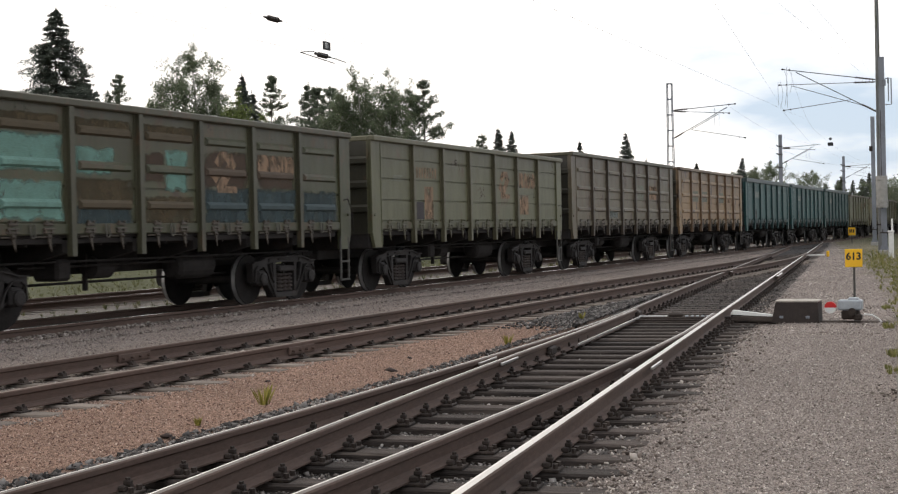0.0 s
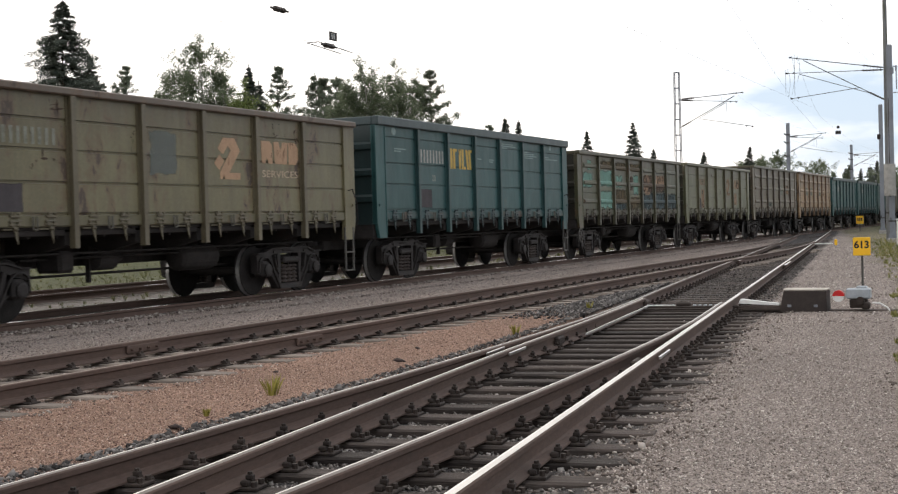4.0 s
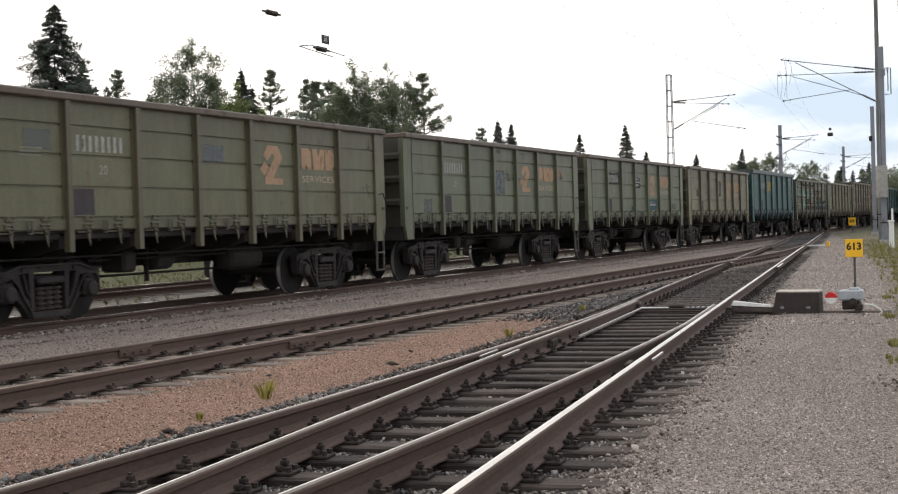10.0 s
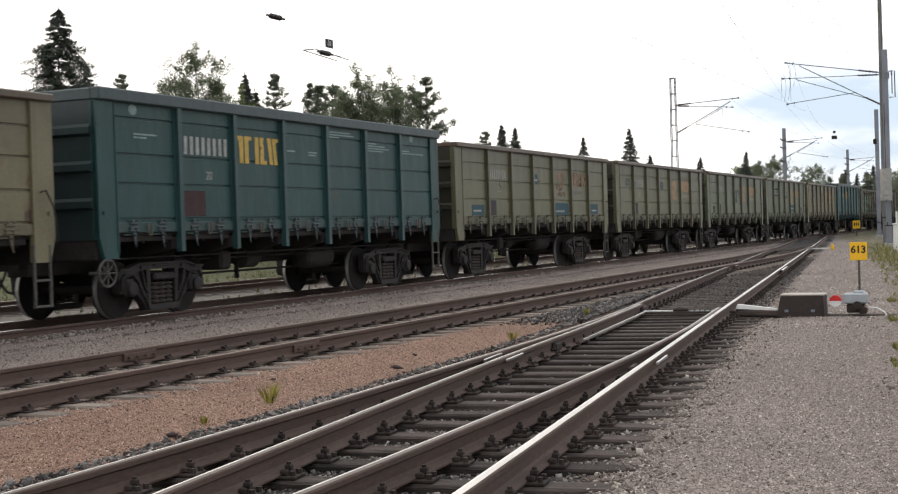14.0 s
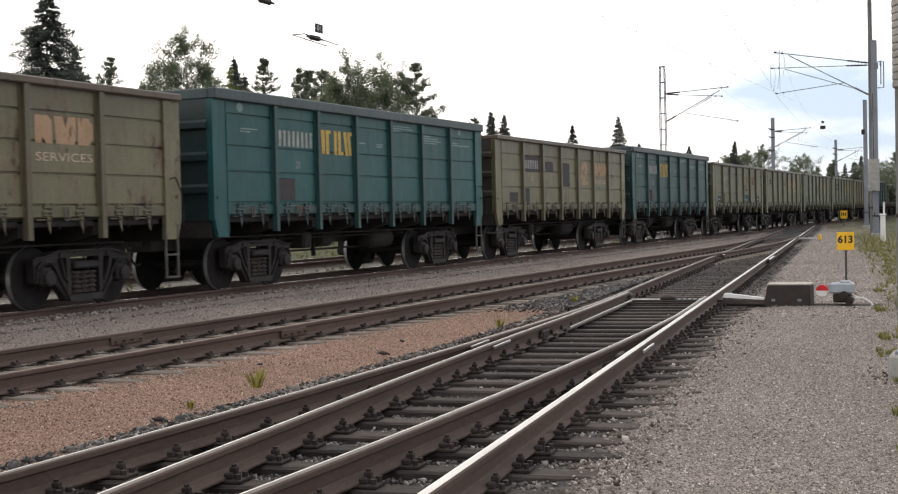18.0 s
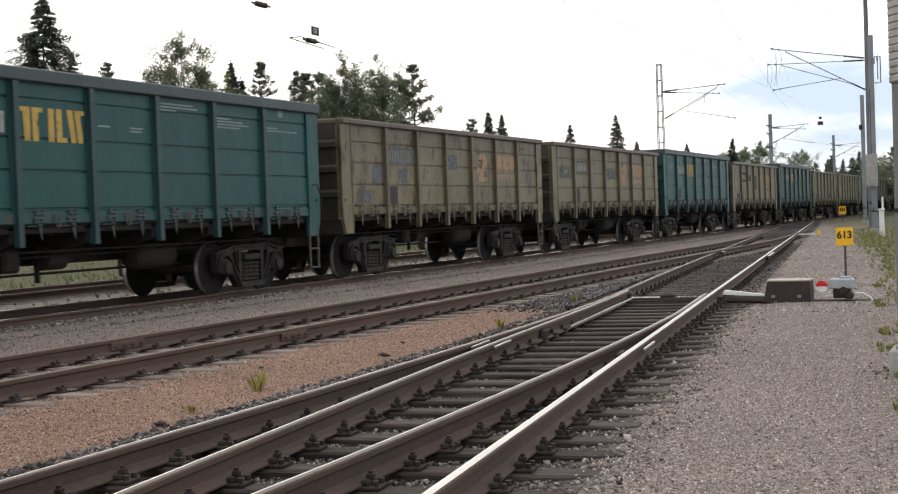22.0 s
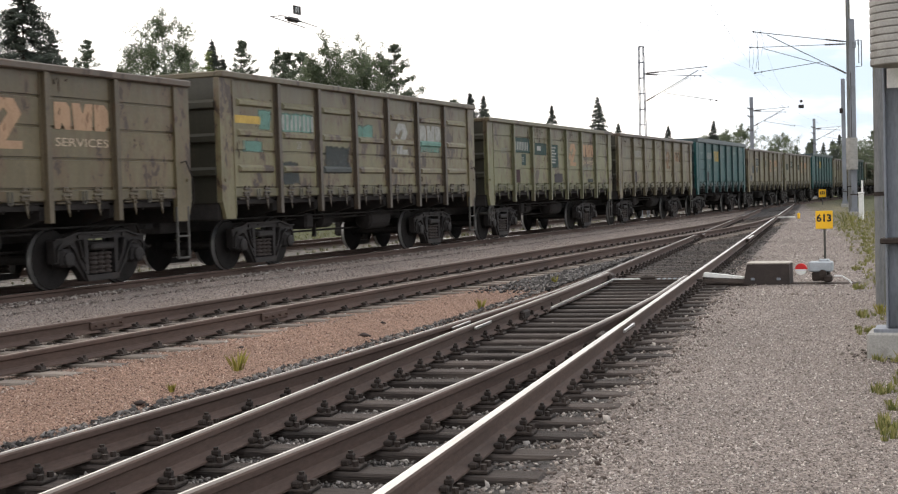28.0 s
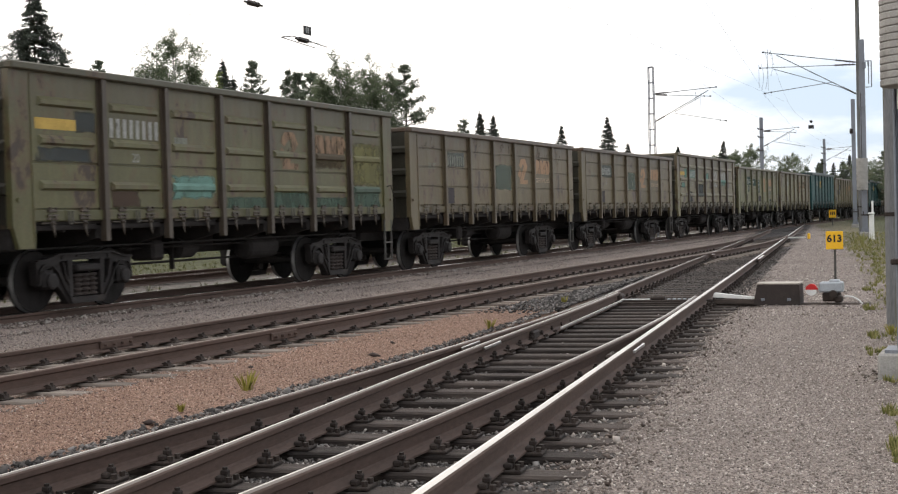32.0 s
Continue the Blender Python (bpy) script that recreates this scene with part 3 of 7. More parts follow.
def build_tracks():
    straight_track("track_1", "straight railway track with worn bright rails under the goods train", TRAIN_X, -60, 420, rail_shine, (8, 100), (0, 0), sleeper_mat)
    straight_track("track_2", "overgrown railway track behind the goods train", -20.3, -60, 300, rail_shine, (14, 70), (0, 0), sleeper_mat)
    # the middle track, bending into the ladder
    tr = thing("track_3", "rusty-headed railway track bending into a junction", "railway track", kind="structure")
    ys = spaced(-40, TOE_2 - 19.3, 20) + spaced(TOE_2 - 19.3, TOE_2, 1.6)[1:]
    part("rail", rail_mesh([(t2_near(y), y) for y in ys], rail_dull), None, tr)
    part("rail", rail_mesh([(t2_near(y) - 2 * RAIL, y) for y in ys], rail_dull), None, tr)
    shared = sleeper_mesh(2.68, sleeper_pale)
    rng = random.Random(5)
    y = 5.0
    while y < 56:
        x = t2_near(y) - RAIL
        part("sleeper", shared, None, tr, at=pose(x + rng.uniform(-0.06, 0.06), y + rng.uniform(-0.03, 0.03), SLEEPER_TOP, 0, 0, rng.uniform(-1.2, 1.2)))
        if y < 48:
            for s in (-1, 1):
                part("rail_clip", CLIP, None, tr, at=pose(x + s * RAIL, y, SLEEPER_TOP + 0.001))
        y += 0.62
    fish_plate(tr, T2_X + RAIL, 14.4)
    fish_plate(tr, T2_X - RAIL, 13.2)
    # the ladder with its turnout: local y runs along the straight route, its right rail at local x = 0
    to = thing("track_4", "turnout with polished rails on dark timber sleepers", "railway turnout", kind="structure", at=pose(LADDER_X, 0, LADDER_Z, 0, 0, LADDER_TURN))
    toe = TOE_1 / math.cos(radians(LADDER_TURN))

    def bend(l):
        d = max(0.0, toe - l)
        return -d * d / BEND if d < 19.3 else -(19.3 ** 2) / BEND - (d - 19.3) * 0.1206

    def worn(l):
        """Sideways play of the left-hand rails where the blades bear on them."""
        return 0.075 * math.exp(-((l - 19.0) / 5.0) ** 2)
    part("stock_rail", rail_mesh([(0.0, l) for l in spaced(-12, 100, 20)], rail_top), None, to)
    part("stock_rail", rail_mesh([(bend(l) - 2 * RAIL + worn(l), l) for l in spaced(-12, toe, 1.3) + spaced(toe, 30, 2)[1:] + spaced(30, 87, 20)[1:]], rail_worn), None, to)
    part("switch_blade", rail_mesh([(-2 * RAIL + worn(l) + max(0.0, 0.075 * (min(l, toe - 0.5) - toe + 9) / 9), l) for l in spaced(-12, toe, 1.3)], rail_mid), None, to)
    part("switch_blade", rail_mesh([(min(bend(l), -0.078), l) for l in spaced(-12, toe - 1.2, 1.3)], rail_worn), None, to)
    # polished slide faces beside the blades, and the blade's planed foot
    part("slide_bar", Kit().prism([(-1.368, toe - 5.6), (-1.352, toe - 5.6), (-1.346, toe - 0.4), (-1.368, toe - 0.4)], -0.125, -0.100, "z"), rail_mid, to)
    k = Kit()
    k.box((-1.47, toe - 0.1, -0.10), (0.16, 0.34, 0.16), 0.03)
    part("heel_block", k, plate_mat, to, "dark cast block at the blade's tip")
    # short heel bars bolted beside the rails
    for x0, la in ((0.085, 13.3), (-1.596 + 0.085, 13.6), (bend(13.6) - 1.596 + 0.085, 13.6)):
        k = Kit()
        k.box((x0, la, -0.03), (0.022, 0.7, 0.03), 0.004)
        part("heel_bar", k, rail_top, to)
    for x0, la in ((bend(13.0) + 0.12, 13.0), (-1.596 + 0.1, 15.6)):
        k = Kit()
        k.box((x0, la, -0.10), (0.07, 0.34, 0.10), 0.02)
        part("heel_block", k, plate_mat, to, "dark cast heel block")
    for x0, la, lb in ((-0.07, 36.0, 38.6), (-1.52, 40.0, 43.5)):
        part("check_rail", rail_mesh([(x0 + (0.16 if x0 > -1 else 0.08), la), (x0 + (0.16 if x0 > -1 else 0.08), lb)], rail_top, -0.01), None, to)
    rng = random.Random(8)
    shapes = {}
    l = -11.0
    while l < 92:
        left = min(bend(l) - 1.596 - 0.5, -2.05) if l < toe else -2.12
        right = 0.56 + (0.08 if l < 16 else 0)
        w = round((right - left) * 5) / 5
        if l > 30:
            w = 2.6
        shapes.setdefault(w, sleeper_mesh(w, sleeper_mat))
        part("sleeper", shapes[w], None, to, at=pose((right + left) / 2 + rng.uniform(-0.13, 0.10), l + rng.uniform(-0.02, 0.02), SLEEPER_TOP, 0, 0, rng.uniform(-0.7, 0.7)))
        if 1.5 < l < 62:
            xs = {0.0, bend(l) - 1.596}
            if l < toe - 3:
                xs |= {-1.596, bend(l)} if bend(l) < -0.3 else {-1.596}
            for x in sorted(xs):
                part("tie_plate", FASTENER, None, to, at=pose(x, l, SLEEPER_TOP + 0.001))
        l += 0.6
    # stretcher rods between the blades: a bright flat bar, a dark joint and a banded bar
    k = Kit()
    k.box((-0.8, toe - 0.9, -0.13), (1.5, 0.05, 0.03), 0.006)
    k.box((-0.8, toe - 0.42, -0.135), (1.75, 0.16, 0.05), 0.01)
    k.box((-0.78, toe - 0.36, -0.085), (0.24, 0.12, 0.06), 0.02)
    part("stretcher_rod", k, plate_mat, to)
    k = Kit()
    k.box((-1.14, toe - 0.42, -0.098), (0.46, 0.07, 0.016), 0.004)
    part("stretcher_bar", k, white_paint, to, "pale flat bar between the blades")
    for i in range(7):
        k = Kit()
        k.box((-0.60 + 0.085 * i, toe - 0.42, -0.098), (0.05, 0.07, 0.018), 0.004)
        part("band", k, grey_box, to)
    return to


turnout = build_tracks()


# ---- goods train: open box wagons, each 13.92 m from coupling to coupling ----
PITCH, BODY = 13.92, 12.9
MID = -BODY / 2
BAY = 1.72
POSTS = [MID + BAY * (i - 2.5) for i in range(6)]
WHEEL_R = 0.479


def add_rust(m, level):
    """Rust that breaks through the paint in clustered blooms: a dark pitted core in an orange-brown edge, drawn out downwards."""
    nt = m.node_tree
    add, link = nt.nodes.new, nt.links.new
    b = nt.nodes["Principled BSDF"]
    colour = b.inputs["Base Color"].links[0].from_socket
    co, info, mp = add("ShaderNodeTexCoord"), add("ShaderNodeObjectInfo"), add("ShaderNodeMapping")
    mp.inputs["Scale"].default_value = (1, 1, 0.5)
    w = add("ShaderNodeMath")
    w.operation = "MULTIPLY"
    w.inputs[1].default_value = 57
    link(info.outputs["Random"], w.inputs[0])
    link(co.outputs["Object"], mp.inputs["Vector"])

    def cloud(scale, detail, rough, twist):
        n = add("ShaderNodeTexNoise")
        n.noise_dimensions = "4D"
        n.inputs["Scale"].default_value, n.inputs["Detail"].default_value = scale, detail
        n.inputs["Roughness"].default_value, n.inputs["Distortion"].default_value = rough, twist
        link(mp.outputs["Vector"], n.inputs["Vector"])
        link(w.outputs["Value"], n.inputs["W"])
        return n.outputs["Fac"]
    spread = add("ShaderNodeMath")
    spread.operation = "MULTIPLY_ADD"
    spread.inputs[1].default_value = 0.75
    link(cloud(1.3, 3, 0.5, 0.0), spread.inputs[0])
    link(cloud(5.5, 8, 0.68, 0.5), spread.inputs[2])
    at = 1.075 - 0.55 * level

    def over(c, lo, hi, tint, most):
        r, x = add("ShaderNodeMapRange"), add("ShaderNodeMixRGB")
        r.inputs["From Min"].default_value, r.inputs["From Max"].default_value, r.inputs["To Max"].default_value = lo, hi, most
        link(spread.outputs["Value"], r.inputs["Value"])
        link(r.outputs["Result"], x.inputs["Fac"])
        link(c, x.inputs["Color1"])
        x.inputs["Color2"].default_value = (*tint, 1)
        return x.outputs["Color"]
    # brown dust from the load clings below the upper edge, with an uneven lower rim
    if level > 0.0:
        sep, rim, fall, tint = add("ShaderNodeSeparateXYZ"), add("ShaderNodeMath"), add("ShaderNodeMapRange"), add("ShaderNodeMixRGB")
        link(co.outputs["Object"], sep.inputs["Vector"])
        rim.operation = "MULTIPLY_ADD"
        rim.inputs[1].default_value = 1.5
        link(cloud(1.1, 5, 0.6, 0.3), rim.inputs[0])
        link(sep.outputs["Z"], rim.inputs[2])
        fall.inputs["From Min"].default_value, fall.inputs["From Max"].default_value = 3.35, 4.15
        fall.inputs["To Max"].default_value = min(0.6, 0.30 + level)
        link(rim.outputs["Value"], fall.inputs["Value"])
        link(fall.outputs["Result"], tint.inputs["Fac"])
        link(colour, tint.inputs["Color1"])
        tint.inputs["Color2"].default_value = (0.080, 0.063, 0.049, 1)
        colour = tint.outputs["Color"]
    colour = over(colour, at - 0.10, at + 0.04, (0.108, 0.062, 0.035), 0.70)
    colour = over(colour, at + 0.02, at + 0.05, (0.040, 0.025, 0.018), 0.92)
    link(colour, b.inputs["Base Color"])
    # plates are dented between their seams
    dent, bp = add("ShaderNodeTexNoise"), add("ShaderNodeBump")
    dent.inputs["Scale"].default_value, dent.inputs["Detail"].default_value = 1.7, 2
    link(mp.outputs["Vector"], dent.inputs["Vector"])
    bp.inputs["Strength"].default_value, bp.inputs["Distance"].default_value = 0.5, 0.05
    link(dent.outputs["Fac"], bp.inputs["Height"])
    first = b.inputs["Normal"].links[0].from_node
    link(bp.outputs["Normal"], first.inputs["Normal"])
    return m


BASES = {}


def paint(name, base, rust=0.3, patch=None, spec=0.42):
    m = mat(name, (base[0] * 0.90, base[1] * 0.90, base[2] * (0.77 if base[0] > base[2] else 0.96)), 0.45, 0.0, 0.22, 1.3, 30, 0.12, patch or tuple(0.5 * c + 0.5 * d for c, d in zip(base, (0.085, 0.058, 0.042))), max(0.1, 0.25 + rust), 1.1, stretch=(1, 1, 0.8), random=0.10, spec=spec, streak=0.11, stain_soft=0.28, scuff=tuple(c * 0.55 for c in base), scuff_amount=max(0.0, 0.15 + 0.4 * rust))
    return add_rust(m, rust)


PAINTS = {
    "olive": paint("olive_wagon_paint", BASES.setdefault("olive", (0.122, 0.121, 0.078)), 0.005),
    "olive_dark": paint("dark_olive_wagon_paint", BASES.setdefault("olive_dark", (0.066, 0.068, 0.040)), 0.10, (0.060, 0.050, 0.031)),
    "drab": paint("drab_wagon_paint", BASES.setdefault("drab", (0.116, 0.110, 0.056)), 0.16, (0.092, 0.070, 0.042)),
    "sage": paint("sage_wagon_paint", BASES.setdefault("sage", (0.106, 0.118, 0.082)), 0.002),
    "beige": paint("khaki_wagon_paint", BASES.setdefault("beige", (0.146, 0.130, 0.083)), 0.13),
    "khaki": paint("worn_khaki_wagon_paint", BASES.setdefault("khaki", (0.162, 0.143, 0.089)), 0.22),
    "light": paint("pale_olive_wagon_paint", BASES.setdefault("light", (0.160, 0.155, 0.086)), 0.22),
    "tan": paint("brownish_khaki_wagon_paint", BASES.setdefault("tan", (0.140, 0.112, 0.070)), 0.18),
    "brown": paint("brown_wagon_paint", BASES.setdefault("brown", (0.125, 0.105, 0.078)), 0.2),
    "rust": paint("orange_brown_wagon_paint", BASES.setdefault("rust", (0.27, 0.175, 0.105)), 0.2),
    "teal": paint("teal_wagon_paint", BASES.setdefault("teal", (0.019, 0.071, 0.067)), -0.15, (0.026, 0.058, 0.056), 0.38),
    "teal_bright": paint("bright_teal_wagon_paint", BASES.setdefault("teal_bright", (0.010, 0.073, 0.069)), -0.15, (0.014, 0.060, 0.057), 0.34),
    "teal_dark": paint("dark_teal_wagon_paint", BASES.setdefault("teal_dark", (0.016, 0.055, 0.049)), -0.08, (0.028, 0.043, 0.039), 0.32),
}
for key, (a, b, c) in {"olive": (0.115, 0.106, 0.072), "sage": (0.105, 0.112, 0.078), "beige": (0.135, 0.115, 0.080), "khaki": (0.140, 0.118, 0.080), "light": (0.145, 0.142, 0.090), "tan": (0.125, 0.098, 0.068), "brown": (0.085, 0.066, 0.054), "rust": (0.20, 0.125, 0.08), "olive_dark": (0.075, 0.072, 0.050)}.items():
    PAINTS[key + "_post"] = paint(key + "_post_paint", (a * 0.84, b * 0.83, c * 0.86), -0.02)
PAINTS["teal_rim"] = paint("weathered_teal_rim_paint", (0.036, 0.056, 0.056), -0.1, (0.045, 0.05, 0.049))
PAINTS["teal_post"] = paint("teal_post_paint", (0.024, 0.058, 0.055), -0.2, (0.032, 0.046, 0.044), 0.36)
rim_brown = paint("brown_top_rail_paint", (0.105, 0.076, 0.062), 0.2)
white_mark = mat("white_stencil_paint", (0.34, 0.34, 0.315), 0.8, 0, 0.3, 8, 50, 0.05, (0.13, 0.13, 0.10), 0.3, 9)
faint_mark = mat("faded_stencil_paint", (0.20, 0.205, 0.17), 0.8, 0, 0.3, 8, 50, 0.05, (0.12, 0.12, 0.09), 0.45, 9)
orange_mark = mat("orange_logo_paint", (0.40, 0.26, 0.165), 0.8, 0, 0.25, 5, 50, 0.05, (0.15, 0.085, 0.05), 0.32, 5, stretch=(1, 1, 0.45))
orange_worn = mat("worn_orange_logo_paint", (0.28, 0.185, 0.12), 0.8, 0, 0.3, 5, 50, 0.05, (0.12, 0.085, 0.055), 0.6, 6, stretch=(1, 1, 0.45))
yellow_mark = mat("yellow_logo_paint", (0.50, 0.34, 0.09), 0.8, 0, 0.25, 5, 50, 0.05, (0.2, 0.16, 0.07), 0.2, 6)
blue_mark = mat("blue_patch_paint", (0.042, 0.090, 0.108), 0.8, 0, 0.25, 4, 40, 0.05, (0.085, 0.09, 0.065), 0.3, 4)
grey_mark = mat("grey_patch_paint", (0.15, 0.165, 0.15), 0.8, 0, 0.2)
dark_mark = mat("dark_patch_paint", (0.062, 0.055, 0.059), 0.85, 0, 0.25)
turq_mark = mat("turquoise_patch_paint", (0.16, 0.29, 0.245), 0.8, 0, 0.3, 5, 50, 0.05, (0.07, 0.085, 0.06), 0.42, 4, stretch=(1, 0.6, 1), stain_soft=0.3)
slate_mark = mat("slate_patch_paint", (0.064, 0.072, 0.070), 0.8, 0, 0.3, 3, 40, 0.05, (0.09, 0.08, 0.05), 0.3, 2.5)
lilac_mark = mat("pale_grey_blue_patch_paint", (0.165, 0.18, 0.19), 0.8, 0, 0.2)
sage_mark = mat("sage_patch_paint", (0.135, 0.165, 0.135), 0.8, 0, 0.2, 4, 40, 0.05, (0.15, 0.12, 0.08), 0.2, 3)
pine_mark = mat("dark_green_panel_paint", (0.035, 0.065, 0.058), 0.8, 0, 0.25, 4, 40, 0.05, (0.12, 0.12, 0.08), 0.25, 5)
maroon_mark = mat("maroon_patch_paint", (0.055, 0.030, 0.032), 0.85, 0, 0.25)
rust_mark = mat("rust_brown_patch_paint", (0.088, 0.060, 0.043), 0.85, 0, 0.35, 3, 40, 0.05, (0.07, 0.066, 0.046), 0.5, 3, stain_soft=0.3)
COATS = {"turq": mat("turquoise_rib_paint", (0.14, 0.25, 0.21), 0.8, 0, 0.3, 5, 50, 0.05, (0.07, 0.085, 0.06), 0.35, 4, stain_soft=0.3), "steel": mat("steel_blue_rib_paint", (0.048, 0.069, 0.072), 0.7, 0, 0.3, 3, 40, 0.05), "moss": mat("yellow_olive_rib_paint", (0.150, 0.140, 0.064), 0.7, 0, 0.25, 3, 40, 0.05), "sea": mat("sea_green_rib_paint", (0.074, 0.105, 0.078), 0.7, 0, 0.3, 3, 40, 0.05), "umber": mat("umber_rib_paint", (0.080, 0.061, 0.036), 0.7, 0, 0.3, 3, 40, 0.05), "rustmark": mat("rust_brown_rib_paint", (0.086, 0.062, 0.043), 0.7, 0, 0.3, 3, 40, 0.05), "slate": mat("slate_rib_paint", (0.066, 0.073, 0.069), 0.7, 0, 0.3, 3, 40, 0.05)}
steel_blue_mark = mat("faded_steel_blue_paint", (0.044, 0.066, 0.070), 0.8, 0, 0.3, 3, 40, 0.05, (0.060, 0.064, 0.048), 0.35, 2.5, stain_soft=0.3)
moss_mark = mat("yellow_olive_paint", (0.170, 0.160, 0.068), 0.8, 0, 0.25, 3, 40, 0.05, (0.13, 0.12, 0.06), 0.35, 2.5, stain_soft=0.3)
sea_mark = mat("dull_sea_green_paint", (0.070, 0.108, 0.080), 0.8, 0, 0.3, 3, 40, 0.05, (0.10, 0.10, 0.06), 0.35, 3, stain_soft=0.3)
umber_mark = mat("dull_umber_paint", (0.080, 0.060, 0.032), 0.85, 0, 0.3, 3, 40, 0.05, (0.062, 0.060, 0.038), 0.4, 2.5, stain_soft=0.3)
MARKS = {"steel": steel_blue_mark, "moss": moss_mark, "sea": sea_mark, "umber": umber_mark, "pale": mat("pale_stencil_paint", (0.20, 0.265, 0.258), 0.8, 0, 0.3, 8, 50, 0.05, (0.09, 0.15, 0.145), 0.3, 9), "tan": mat("tan_stencil_paint", (0.44, 0.35, 0.26), 0.8, 0, 0.3, 8, 50, 0.05, (0.18, 0.16, 0.115), 0.2, 9), "slate": slate_mark, "lilac": lilac_mark, "sagemark": sage_mark, "pine": pine_mark, "maroon": maroon_mark, "rustmark": rust_mark, "white": white_mark, "faint": faint_mark, "orange": orange_mark, "worn": orange_worn, "yellow": yellow_mark, "blue": blue_mark, "grey": grey_mark, "dark": dark_mark, "turq": turq_mark}


def ragged(m, edge, worn, cover=0.92, soft=0.055):
    """Lets the paint below show through: worn away in spots, and frayed at the rim of a patch where edge is above 0."""
    nt = m.node_tree
    add, link = nt.nodes.new, nt.links.new
    b = nt.nodes["Principled BSDF"]
    co, info, mp, n = add("ShaderNodeTexCoord"), add("ShaderNodeObjectInfo"), add("ShaderNodeMapping"), add("ShaderNodeTexNoise")
    mp.inputs["Scale"].default_value = (1, 1, 0.55)
    n.noise_dimensions = "4D"
    n.inputs["Scale"].default_value, n.inputs["Detail"].default_value, n.inputs["Roughness"].default_value = 4.5, 7, 0.62
    link(co.outputs["Object"], mp.inputs["Vector"])
    link(mp.outputs["Vector"], n.inputs["Vector"])
    w = add("ShaderNodeMath")
    w.operation = "MULTIPLY"
    w.inputs[1].default_value = 23
    link(info.outputs["Random"], w.inputs[0])
    link(w.outputs["Value"], n.inputs["W"])
    level = n.outputs["Fac"]
    if edge:
        sep = add("ShaderNodeSeparateXYZ")
        link(co.outputs["Generated"], sep.inputs["Vector"])
        inset = None
        for axis in ("Y", "Z"):
            away, gap = add("ShaderNodeMath"), add("ShaderNodeMath")
            away.operation, gap.operation = "SUBTRACT", "ABSOLUTE"
            away.inputs[1].default_value = 0.5
            link(sep.outputs[axis], away.inputs[0])
            link(away.outputs["Value"], gap.inputs[0])
            inset = gap.outputs["Value"] if inset is None else (inset, gap.outputs["Value"])
        far, r, mul = add("ShaderNodeMath"), add("ShaderNodeMapRange"), add("ShaderNodeMath")
        far.operation, mul.operation = "MAXIMUM", "SUBTRACT"
        link(inset[0], far.inputs[0])
        link(inset[1], far.inputs[1])
        r.inputs["From Min"].default_value, r.inputs["From Max"].default_value = 0.5 - edge, 0.5
        r.inputs["To Min"].default_value, r.inputs["To Max"].default_value = 0.0, 0.30
        link(far.outputs["Value"], r.inputs["Value"])
        link(level, mul.inputs[0])
        link(r.outputs["Result"], mul.inputs[1])
        level = mul.outputs["Value"]
    cut = add("ShaderNodeMapRange")
    cut.inputs["From Min"].default_value, cut.inputs["From Max"].default_value = worn - soft, worn + soft
    cut.inputs["To Max"].default_value = cover
    link(level, cut.inputs["Value"])
    link(cut.outputs["Result"], b.inputs["Alpha"])


for mark in (turq_mark, slate_mark, rust_mark):
    ragged(mark, 0.16, 0.33, 0.76, 0.10)
for mark in (steel_blue_mark, moss_mark, sea_mark, umber_mark):
    ragged(mark, 0.14, 0.36, 0.82, 0.16)
for mark in (sage_mark, grey_mark, lilac_mark):
    ragged(mark, 0.10, 0.32, 0.62)
for mark in (blue_mark, pine_mark, dark_mark, maroon_mark):
    ragged(mark, 0.05, 0.30)
for mark in (white_mark, faint_mark, orange_mark, yellow_mark):
    ragged(mark, 0.0, 0.34)
ragged(orange_worn, 0.0, 0.43)
SHAPES = {
    "plain": dict(top=3.47, cap=0.12, lines=(2.98, 2.53, 2.05, 1.585), ribs=()),
    "tall": dict(top=3.68, cap=0.20, lines=(3.24, 2.66, 2.19, 1.62), ribs=()),
    "low_ribbed": dict(top=3.45, cap=0.12, lines=(2.12, 1.57), ribs=(3.0, 2.46, 1.86)),
    "ribbed": dict(top=3.74, cap=0.12, lines=(2.28, 1.57), ribs=(3.20, 2.62, 1.94)),
}
OUT, SKIN = 1.56, 1.478


def side_panel_mesh(shape, material, width):
    z0, z1 = 1.40, shape["top"] - shape["cap"]
    front = [(SKIN, z0)]
    for z in sorted(shape["lines"]):
        front += [(SKIN, z - 0.022), (SKIN - 0.03, z - 0.016), (SKIN - 0.03, z + 0.020), (SKIN, z + 0.024)]
    outline = front + [(SKIN, z1), (SKIN - 0.05, z1), (SKIN - 0.05, z0)]
    k = Kit().prism(outline, -width / 2, width / 2, "y")
    return k.mesh("side_panel", material)


